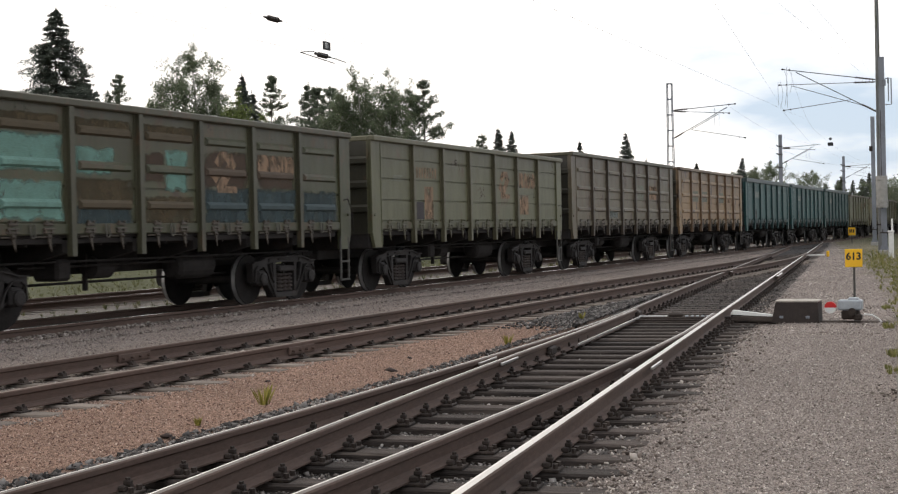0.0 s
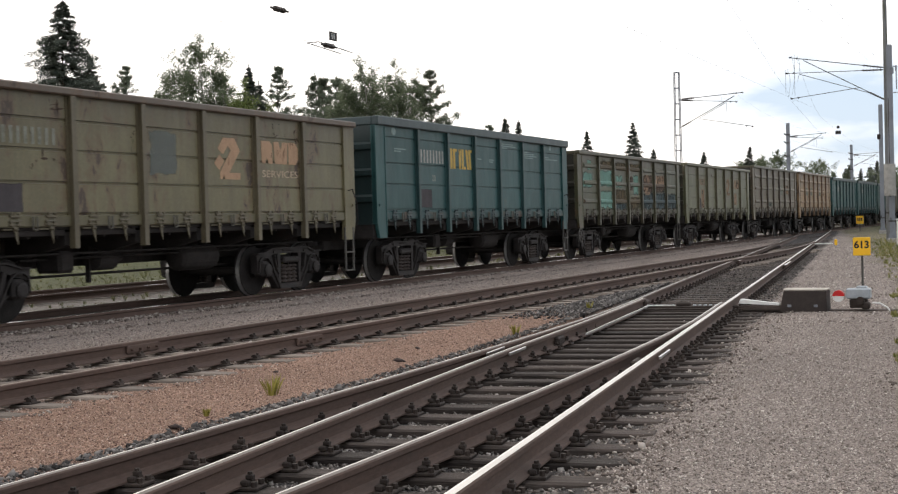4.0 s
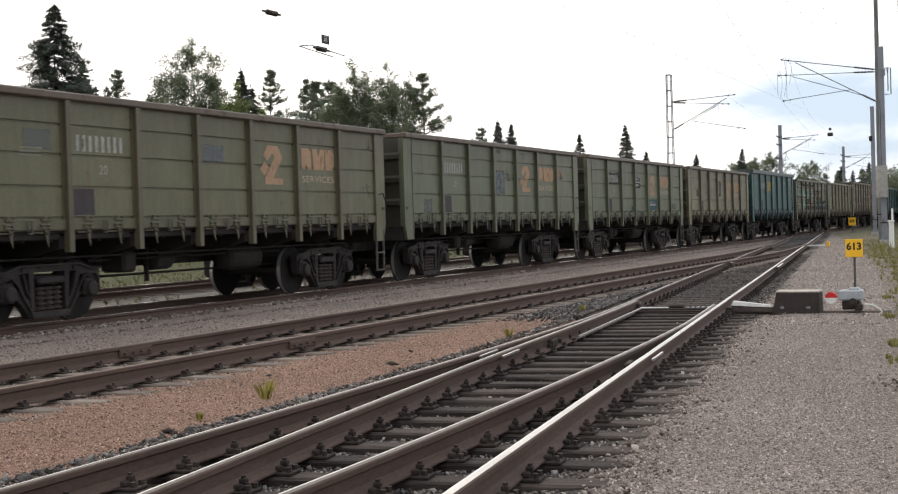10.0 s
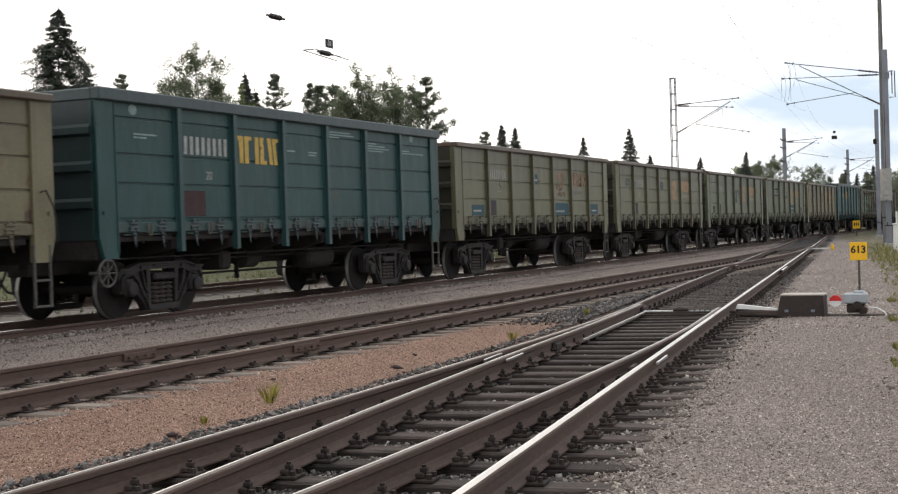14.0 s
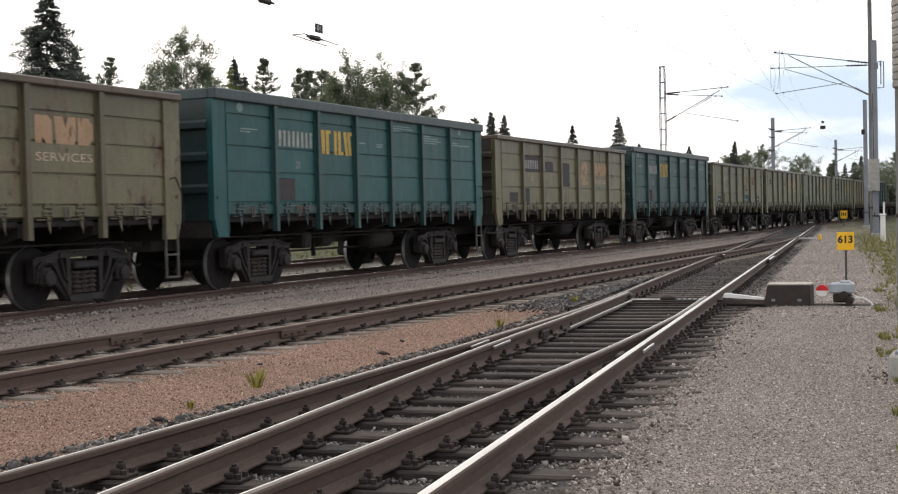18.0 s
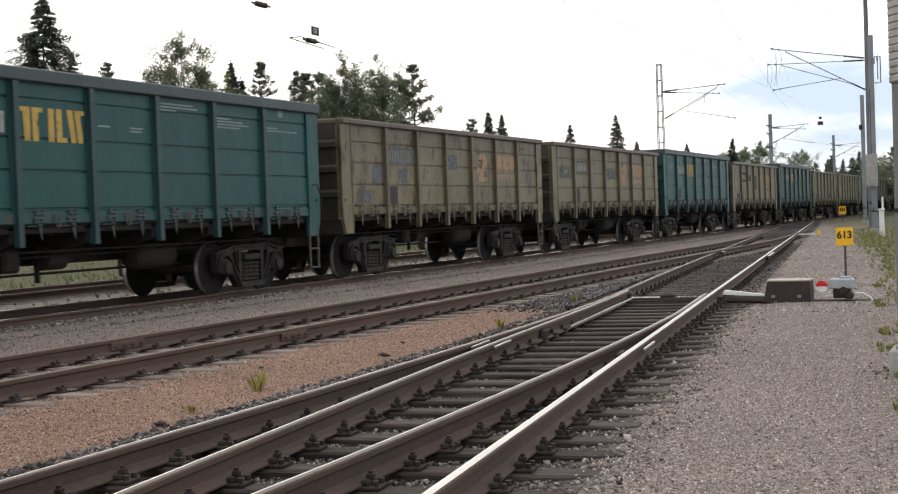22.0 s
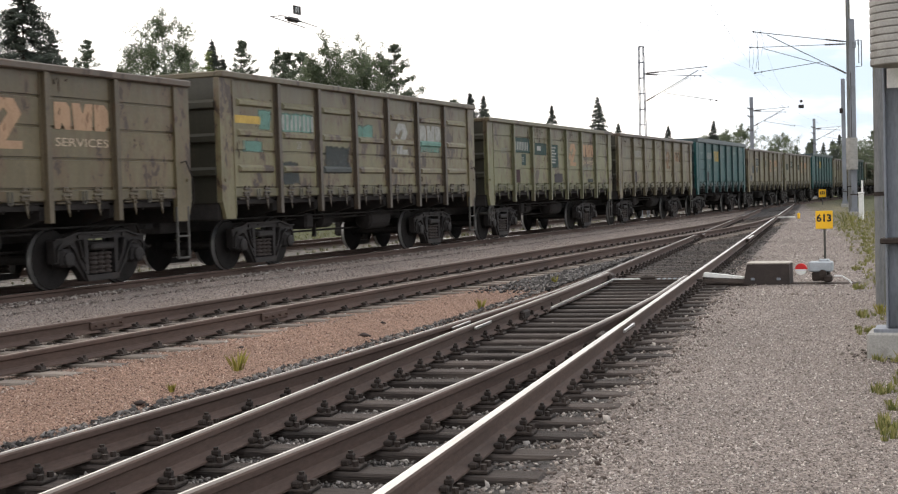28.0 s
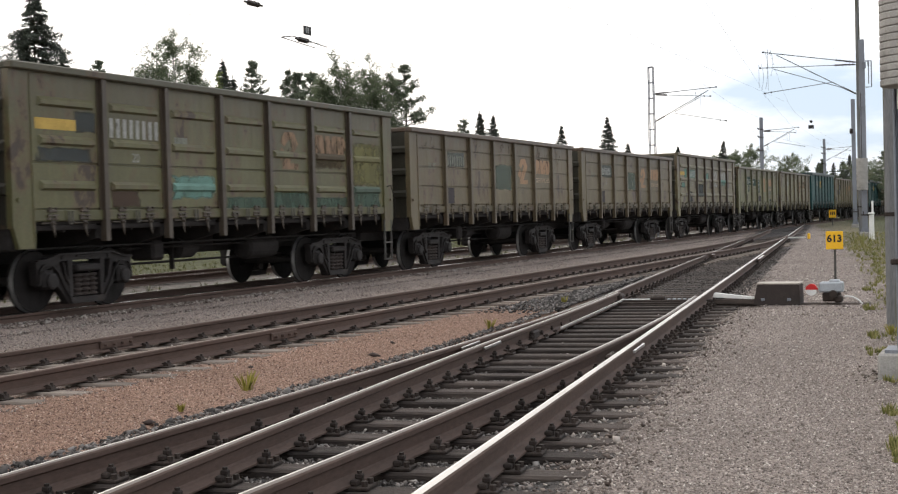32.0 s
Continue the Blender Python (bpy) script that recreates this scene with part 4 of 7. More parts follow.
def pressed_rib_mesh(material, width):
    """A long rib pressed out of a panel, with sloping flanks."""
    w, e = width * 0.36, width * 0.36 + 0.04
    k = Kit()
    k.add([(SKIN - 0.01, -e, -0.085), (SKIN - 0.01, e, -0.085), (SKIN - 0.01, e, 0.085), (SKIN - 0.01, -e, 0.085), (SKIN + 0.05, -w, -0.045), (SKIN + 0.05, w, -0.045), (SKIN + 0.05, w, 0.02), (SKIN + 0.05, -w, 0.02)],
          [(0, 3, 2, 1), (4, 5, 6, 7), (0, 1, 5, 4), (1, 2, 6, 5), (2, 3, 7, 6), (3, 0, 4, 7)])
    return k.mesh("pressed_rib", material)


def post_mesh(shape, material):
    zt = shape["top"] - 0.03
    k = Kit()
    k.prism([(OUT, 1.07), (OUT, 1.30), (OUT, zt - 0.1), (OUT - 0.03, zt), (SKIN - 0.02, zt), (SKIN - 0.02, 1.07)], -0.055, 0.055, "y")
    for s in (-1, 1):
        k.prism([(SKIN + 0.012, 1.40), (SKIN + 0.012, zt - 0.06), (SKIN - 0.02, zt - 0.06), (SKIN - 0.02, 1.40)], s * 0.055, s * 0.105, "y")
    return k.mesh("side_post", material)


def corner_mesh(shape, material):
    """Corner plate; local y runs from 0 at the wagon's end inwards to 0.47."""
    zt = shape["top"] - shape["cap"]
    k = Kit().prism([(0.0, 1.35), (0.0, zt), (0.47, zt), (0.47, 1.0), (0.12, 1.0)], SKIN - 0.045, SKIN + 0.03, "x")
    k.box((SKIN - 0.05, 0.03, (zt + 1.3) / 2), (0.09, 0.06, zt - 1.3), 0.012)
    k.box((SKIN + 0.036, 0.455, (zt + 1.05) / 2), (0.014, 0.03, zt - 1.1))
    k.tube((SKIN + 0.02, 0.12, 1.72), (SKIN + 0.055, 0.12, 1.72), 0.035, n=8)
    return k.mesh("corner_plate", material)


def end_wall_mesh(shape, material):
    zt = shape["top"] - shape["cap"]
    k = Kit()
    k.box((0, 0.05, (zt + 1.3) / 2), (2.86, 0.05, zt - 1.3))
    return k.mesh("end_wall", material)


def end_rib_mesh(material):
    return Kit().prism([(0.03, -0.10), (-0.05, -0.06), (-0.05, 0.04), (0.03, 0.10)], -1.40, 1.40, "x").mesh("end_rib", material)


def top_rail_mesh(shape, material):
    z, c = shape["top"], shape["cap"]
    k = Kit()
    for s in (-1, 1):
        k.box((s * (OUT - 0.06), MID, z - c / 2), (0.16, BODY, c), 0.02)
    for y in (-0.06, -BODY + 0.06):
        k.box((0, y, z - c / 2 - 0.004), (2.84, 0.12, c - 0.01), 0.02)
    return k.mesh("top_rail", material)


def sill_mesh(material):
    k = Kit()
    for s in (-1, 1):
        k.box((s * (SKIN - 0.022), MID, 1.485), (0.09, BODY - 0.92, 0.16), 0.008)
    return k.mesh("bottom_chord", material)


def latch_mesh():
    k = Kit()
    k.box((0.02, -0.02, 1.435), (0.05, 0.26, 0.028), 0.006)
    k.box((0.03, -0.02, 1.555), (0.05, 0.20, 0.05), 0.012)
    k.box((0.045, -0.08, 1.59), (0.04, 0.05, 0.05), 0.01)
    k.box((0.045, 0.05, 1.59), (0.04, 0.04, 0.04), 0.01)
    k.box((0.03, -0.10, 1.46), (0.05, 0.045, 0.09), 0.008)
    k.box((0.03, 0.05, 1.46), (0.05, 0.045, 0.09), 0.008)
    k.tube((0.045, -0.15, 1.485), (0.045, 0.10, 1.485), 0.013, n=6)
    k.prism([(-0.035, 1.42), (0.06, 1.42), (0.045, 1.32), (0.052, 1.15), (0.012, 1.24), (-0.018, 1.33)], 0.008, 0.026, "x")
    k.box((0.045, 0.012, 1.36), (0.03, 0.035, 0.035), 0.006)
    k.box((-0.01, -0.13, 1.37), (0.03, 0.20, 0.03), 0.006)
    return k


link_mat = mat("dusty_link_steel", (0.105, 0.098, 0.082), 0.75, 0, 0.3, 8, 50, 0.2)


def ring_mesh():
    """An open U-shaped link that hangs from the chord."""
    pts = [Vector((0.05, 0.045, 1.55))] + [Vector((0.055, 0.045 * math.cos(a), 1.40 - 0.05 * math.sin(a))) for a in [math.pi * i / 6 for i in range(7)]] + [Vector((0.05, -0.045, 1.55))]
    return Kit().path(pts, 0.013, 5).mesh("chain_link", link_mat)


def underframe_mesh():
    k = Kit()
    k.box((0, MID, 1.05), (0.44, BODY + 0.3, 0.60), 0.02)
    for y in (-0.14, -BODY + 0.14):
        k.box((0, y, 1.15), (2.8, 0.2, 0.36), 0.03)
    for y in POSTS + [-2.125, -10.775]:
        k.prism([(-1.38, 1.32), (1.38, 1.32), (1.38, 1.12), (0.3, 0.86), (-0.3, 0.86), (-1.38, 1.12)], y - 0.07, y + 0.07, "y")
    for i in range(7):
        y = MID + BAY * (i - 3)
        for s in (-1, 1):
            k.box((s * 0.82, y, 1.335), (1.14, 1.5, 0.03))
    k.box((0, MID, 1.375), (2.84, BODY - 0.2, 0.04))
    return k.mesh("underframe", frame_dark)


def hatch_mesh():
    """A floor hatch lying shut, with its stiffening ribs and the lip that the latches hold."""
    k = Kit()
    k.box((0.86, 0, 1.295), (1.10, 1.56, 0.03), 0.006)
    for y in (-0.62, 0.0, 0.62):
        k.box((0.86, y, 1.255), (1.04, 0.05, 0.06), 0.008)
    k.box((1.40, 0, 1.305), (0.05, 1.50, 0.09), 0.012)
    return k.mesh("floor_hatch", frame_dark)


def wheelset_mesh():
    k = Kit()
    r = WHEEL_R
    for s in (-1, 1):
        flip = Matrix.Diagonal((s, 1, 1))
        k.slot = 0
        k.lathe([(0.09, 0.66), (0.12, 0.68), (0.14, 0.74), (0.40, 0.755), (0.425, 0.735), (0.435, 0.73), (0.435, 0.845), (0.425, 0.85), (0.41, 0.815), (0.16, 0.80), (0.14, 0.87), (0.09, 0.88)], flip, 28)
        k.slot = 1
        k.lathe([(r + 0.005, 0.766), (r - 0.003, 0.838)], flip, 28, False)
        k.slot = 0
        k.lathe([(0.434, 0.73), (r + 0.024, 0.745), (r + 0.002, 0.767), (r - 0.006, 0.838), (r - 0.012, 0.853), (0.434, 0.853)], flip, 28)
    k.slot = 0
    k.tube((-1.1, 0, 0), (1.1, 0, 0), 0.075, n=10)
    return k.mesh("wheelset", steel_dark, tread_mat, smooth=True)


spring_mat = mat("rusty_spring_steel", (0.040, 0.031, 0.027), 0.8, 0, 0.4, 8, 50, 0.3)


def side_frame_mesh():
    """Cast frame: a bowed top chord, slanting struts that leave triangular openings, and a spring seat."""
    k = Kit()
    for s in (-1, 1):
        k.prism([(s * y, z) for y, z in ((0.0, 0.885), (0.66, 0.885), (0.98, 0.80), (1.19, 0.80), (1.19, 0.655), (1.10, 0.63), (0.78, 0.70), (0.62, 0.775), (0.0, 0.79))], -0.075, 0.075, "x")
        k.prism([(s * y, z) for y, z in ((0.84, 0.71), (0.66, 0.77), (0.54, 0.47), (0.40, 0.36), (0.36, 0.13), (0.45, 0.12), (0.62, 0.32), (0.74, 0.41))], -0.07, 0.07, "x")
        k.prism([(s * y, z) for y, z in ((0.46, 0.80), (0.35, 0.80), (0.345, 0.22), (0.42, 0.22))], -0.085, 0.085, "x")
        k.prism([(s * y, z) for y, z in ((1.20, 0.78), (1.11, 0.80), (1.09, 0.42), (1.17, 0.42))], -0.07, 0.07, "x")
        k.prism([(s * y, z) for y, z in ((0.79, 0.72), (0.70, 0.72), (0.70, 0.42), (0.77, 0.42))], -0.07, 0.07, "x")
        k.tube((0.07, s * 0.58, 0.83), (0.10, s * 0.58, 0.83), 0.035, n=8)
        edge = [(0.0, 0.885), (0.66, 0.885), (0.98, 0.805), (1.19, 0.80)]
        arch = [(1.15, 0.44), (1.13, 0.66), (1.04, 0.73), (0.84, 0.72), (0.72, 0.62), (0.60, 0.42), (0.45, 0.22), (0.36, 0.13)]
        slot = [(0.60, 0.765), (0.52, 0.50), (0.44, 0.40)]
        for line in (edge, arch, slot):
            for (ya, za), (yb, zb) in zip(line, line[1:]):
                d = Vector((yb - ya, zb - za)).normalized() * 0.013
                k.prism([(s * (ya - d.y), za + d.x), (s * (ya + d.y), za - d.x), (s * (yb + d.y), zb - d.x), (s * (yb - d.y), zb + d.x)], 0.05, 0.115, "x")
    k.prism([(-0.46, 0.20), (0.46, 0.20), (0.40, 0.10), (-0.40, 0.10)], -0.11, 0.11, "x")
    k.box((0, 0, 0.655), (0.28, 0.60, 0.12), 0.03)
    k.box((0.05, 0, 0.845), (0.10, 0.5, 0.03), 0.006)
    return k.mesh("side_frame", bogie_mat)


def axle_box_mesh():
    k = Kit()
    k.box((0, 0, 0.50), (0.24, 0.29, 0.30), 0.05)
    k.lathe([(0.10, 0.11), (0.125, 0.13), (0.125, 0.16), (0.09, 0.175)], Matrix.Translation((0, 0, 0.48)), 12)
    return k.mesh("axle_box", bogie_mat)


def spring_mesh():
    k = Kit()
    prof = []
    for i in range(5):
        z = 0.21 + i * 0.075
        prof += [(0.066, z), (0.098, z + 0.014), (0.098, z + 0.040), (0.066, z + 0.054)]
    k.lathe(prof, Matrix.Rotation(radians(-90), 4, "Y"), 10)
    return k.mesh("coil_spring", spring_mat)


def bogie_mesh():
    k = Kit()
    k.prism([(-1.0, 0.75), (1.0, 0.75), (1.0, 0.62), (0.4, 0.48), (-0.4, 0.48), (-1.0, 0.62)], -0.2, 0.2, "y")
    k.tube((0, 0, 0.74), (0, 0, 0.86), 0.18, n=14)
    for s in (-1, 1):
        k.box((0, s * 0.36, 0.42), (1.9, 0.07, 0.09), 0.01)
        for x in (-0.78, 0.78):
            k.box((x, s * 0.42, 0.46), (0.09, 0.07, 0.34), 0.02)
    return k.mesh("bogie", steel_dark)


def coupler_mesh():
    k = Kit()
    k.box((0, 0.05, 1.02), (0.16, 0.7, 0.2), 0.04)
    k.prism([(-0.16, 0.30), (0.12, 0.30), (0.20, 0.44), (0.20, 0.56), (0.08, 0.58), (-0.02, 0.46), (-0.10, 0.58), (-0.2, 0.56)], 0.86, 1.18, "z")
    return k.mesh("coupler", steel_dark)


def hose_mesh():
    pts = [Vector((0.3, 0.02 + 0.42 * t, 0.95 - 0.42 * math.sin(math.pi * t * 0.62))) for t in [i / 8 for i in range(9)]]
    return Kit().path(pts, 0.022, 6).mesh("brake_hose", frame_dark)


def tank_mesh():
    prof = [(0.05, -0.62), (0.18, -0.58), (0.23, -0.5), (0.23, 0.5), (0.18, 0.58), (0.05, 0.62)]
    k = Kit().lathe(prof, Matrix.Rotation(radians(90), 4, "Z"), 16)
    for y in (-0.35, 0.35):
        k.box((0, y, 0.24), (0.06, 0.05, 0.3))
    return k.mesh("air_tank", frame_dark)


def brake_gear_mesh():
    k = Kit()
    k.lathe([(0.05, -0.3), (0.19, -0.26), (0.19, 0.2), (0.1, 0.28), (0.04, 0.5)], Matrix.Translation((0.55, -7.2, 0.86)) @ Matrix.Rotation(radians(90), 4, "Z"), 14)
    k.tube((0.42, -9.6, 0.62), (0.42, -3.2, 0.62), 0.022, n=6)
    k.tube((0.75, -9.4, 0.9), (0.75, -3.4, 0.9), 0.02, n=6)
    k.tube((0.95, -12.0, 0.98), (0.95, -0.9, 0.98), 0.018, n=6)
    k.box((0.5, -7.5, 0.78), (0.08, 0.05, 0.6))
    k.box((0.75, -8.6, 0.85), (0.5, 0.36, 0.34), 0.05)
    return k.mesh("brake_rigging", frame_dark)


step_mat = mat("dull_step_steel", (0.070, 0.066, 0.060), 0.7, 0, 0.3, 6, 50, 0.2, (0.05, 0.035, 0.028), 0.3, 4)


def steps_mesh(material):
    k = Kit()
    for y in (-0.13, -0.47):
        k.box((1.50, y, 0.80), (0.04, 0.045, 0.92), 0.008)
    for z in (0.36, 0.74):
        k.box((1.50, -0.30, z), (0.06, 0.38, 0.035), 0.006)
    return k.mesh("step_ladder", material)


def handrail_mesh():
    pts = [Vector(p) for p in ((1.50, -0.30, 2.02), (1.59, -0.27, 2.05), (1.60, -0.12, 1.80), (1.57, -0.02, 1.40), (1.52, 0.0, 1.28))]
    return Kit().path(pts, 0.014, 6).mesh("grab_rail", frame_dark)


def handwheel_mesh():
    k = Kit()
    pts = [Vector((0, 0.21 * math.cos(a), 0.21 * math.sin(a))) for a in [2 * math.pi * i / 18 for i in range(19)]]
    k.path(pts, 0.02, 6)
    for i in range(4):
        a = math.pi * i / 4
        k.tube((0, -0.2 * math.cos(a), -0.2 * math.sin(a)), (0, 0.2 * math.cos(a), 0.2 * math.sin(a)), 0.012, n=5)
    k.tube((-0.35, 0, 0), (0.02, 0, 0), 0.03, n=8)
    return k.mesh("hand_brake_wheel", step_mat)


def flat(outline, x=SKIN + 0.002):
    """A painted mark on the side: an outline of (y, z)."""
    return Kit().prism(outline, x, x + 0.002, "x")


def rect(y0, z0, y1, z1):
    return [(y0, z0), (y1, z0), (y1, z1), (y0, z1)]


def bay(i):
    """Where bay i starts, counted from the rear end."""
    return MID + BAY * (i - 4.5) + 0.09


def bars(parent, material, y, z, n, w, hgt, gap, label):
    k = Kit()
    for i in range(n):
        k.prism(rect(y + i * (w + gap), z, y + i * (w + gap) + w, z + hgt), SKIN + 0.0045, SKIN + 0.006, "x")
    tagged(part("stencil_mark", k, material, parent, label), kind="stuff")


def text_lines(parent, material, y, z, widths, hgt=0.028):
    k = Kit()
    for i, w in enumerate(widths):
        k.prism(rect(y, z - i * hgt * 1.9, y + w, z - i * hgt * 1.9 + hgt), SKIN + 0.0045, SKIN + 0.006, "x")
    tagged(part("stencil_line", k, material, parent, "small faded stencil lines"), kind="stuff")


SERVICES = lettering("SERVICES", 0.135, MARKS["tan"], "word_marking")
SERVICES_WORN = lettering("SERVICES", 0.135, MARKS["faint"], "word_marking")
TWENTY = lettering("20", 0.15, MARKS["white"], "number_marking")
FACE = Matrix.Rotation(radians(90), 4, "Z")


def put_text(parent, me, y, z, label, stretch=1.0):
    part(me.name.split(".")[0], me, None, parent, label, at=Matrix.Translation((SKIN + 0.0055, y, z)) @ FACE @ Matrix.Diagonal((stretch, 1.0, 1.0, 1.0)))


def orange_logo(w, tone="orange", z=2.20, word=True):
    """The folded-ribbon mark in bay 5 and three block shapes in bay 6."""
    m = MARKS[tone]
    y = bay(5) + 0.40
    k = Kit()
    k.prism([(y, z + 0.52), (y + 0.18, z + 0.72), (y + 0.55, z + 0.72), (y + 0.72, z + 0.50), (y + 0.36, z + 0.10), (y + 0.72, z + 0.10), (y + 0.72, z - 0.02), (y + 0.06, z - 0.02), (y + 0.06, z + 0.10), (y + 0.42, z + 0.50), (y + 0.34, z + 0.58), (y + 0.16, z + 0.42)], SKIN + 0.0045, SKIN + 0.006, "x")
    k.prism([(y - 0.12, z + 0.26), (y + 0.06, z + 0.42), (y + 0.20, z + 0.30), (y + 0.04, z + 0.14)], SKIN + 0.0045, SKIN + 0.006, "x")
    part("painted_emblem", k, m, w, "faded orange folded-ribbon emblem")
    y, z2 = bay(6) + 0.14, z + 0.30
    k = Kit()
    h2 = 0.42
    k.prism([(y, z2), (y + 0.13, z2), (y + 0.17, z2 + 0.12), (y + 0.25, z2), (y + 0.39, z2), (y + 0.38, z2 + 0.34), (y + 0.30, z2 + h2), (y, z2 + h2)], SKIN + 0.0045, SKIN + 0.006, "x")
    y += 0.43
    k.prism([(y + 0.04, z2), (y + 0.48, z2), (y + 0.52, z2 + h2), (y + 0.33, z2 + h2), (y + 0.26, z2 + 0.25), (y + 0.19, z2 + h2), (y, z2 + h2)], SKIN + 0.0045, SKIN + 0.006, "x")
    y += 0.55
    k.prism([(y, z2), (y + 0.26, z2), (y + 0.36, z2 + 0.10), (y + 0.36, z2 + 0.32), (y + 0.26, z2 + h2), (y, z2 + h2)], SKIN + 0.0045, SKIN + 0.006, "x")
    part("painted_wordmark", k, m, w, "faded orange block shapes of a brand mark")
    if word:
        put_text(w, SERVICES if tone == "orange" else SERVICES_WORN, bay(6) + 0.80, z + 0.10, "stencilled word below the orange blocks", 1.75)


def yellow_logo(w):
    """A row of upright, joined and slanting stripes."""
    y, z, t = bay(3) + 0.05, 2.62, 0.50
    shapes = (
        [(0.0, t), (0.0, t - 0.07), (0.07, t - 0.07), (0.09, 0), (0.22, 0), (0.22, t)],
        [(0.26, t), (0.27, 0), (0.40, 0), (0.40, t - 0.07), (0.50, t - 0.07), (0.50, t)],
        [(0.62, t), (0.62, 0), (0.75, 0), (0.75, t)],
        [(0.80, t), (0.80, 0), (1.04, 0), (1.04, 0.07), (0.93, 0.07), (0.93, t)],
        [(1.04, t), (1.14, 0), (1.26, 0), (1.18, t)],
        [(1.22, t), (1.30, 0), (1.42, 0), (1.36, t - 0.07), (1.46, t - 0.07), (1.46, t)],
    )
    for outline in shapes:
        part("painted_stripe", Kit().prism([(y + u, z + v) for u, v in outline], SKIN + 0.0045, SKIN + 0.006, "x"), MARKS["yellow"], w)


def patch(w, tone, i, u0, z0, u1, z1, label=""):
    """A patch of other paint in bay i; a broad one covers the pressed ribs inside it too."""
    part("paint_patch", flat(rect(bay(i) + u0, z0, bay(i) + u1, z1)), MARKS[tone], w, label)
    if u1 - u0 < 1.25:
        return
    for ob in w.children:
        at = ob.matrix_basis
        if ob.name.startswith("pressed_rib") and at[0][0] > 0 and bay(i) < at[1][3] < bay(i) + 1.54 and z0 - 0.02 < at[2][3] < z1 + 0.02:
            ob.data = keep((tone, "painted_rib"), lambda: pressed_rib_mesh(COATS[tone], 1.7))


SHARED = {}


def keep(key, make):
    if key not in SHARED:
        SHARED[key] = make()
    return SHARED[key]


WALL_BASE = {key: (0.12, 0.11, 0.085) for key in PAINTS}
WALL_BASE.update({key: (0.03, 0.085, 0.082) for key in ("teal", "teal_bright", "teal_dark")})
WALL_BASE.update({key: (0.08, 0.07, 0.055) for key in ("olive_dark", "drab", "brown")})


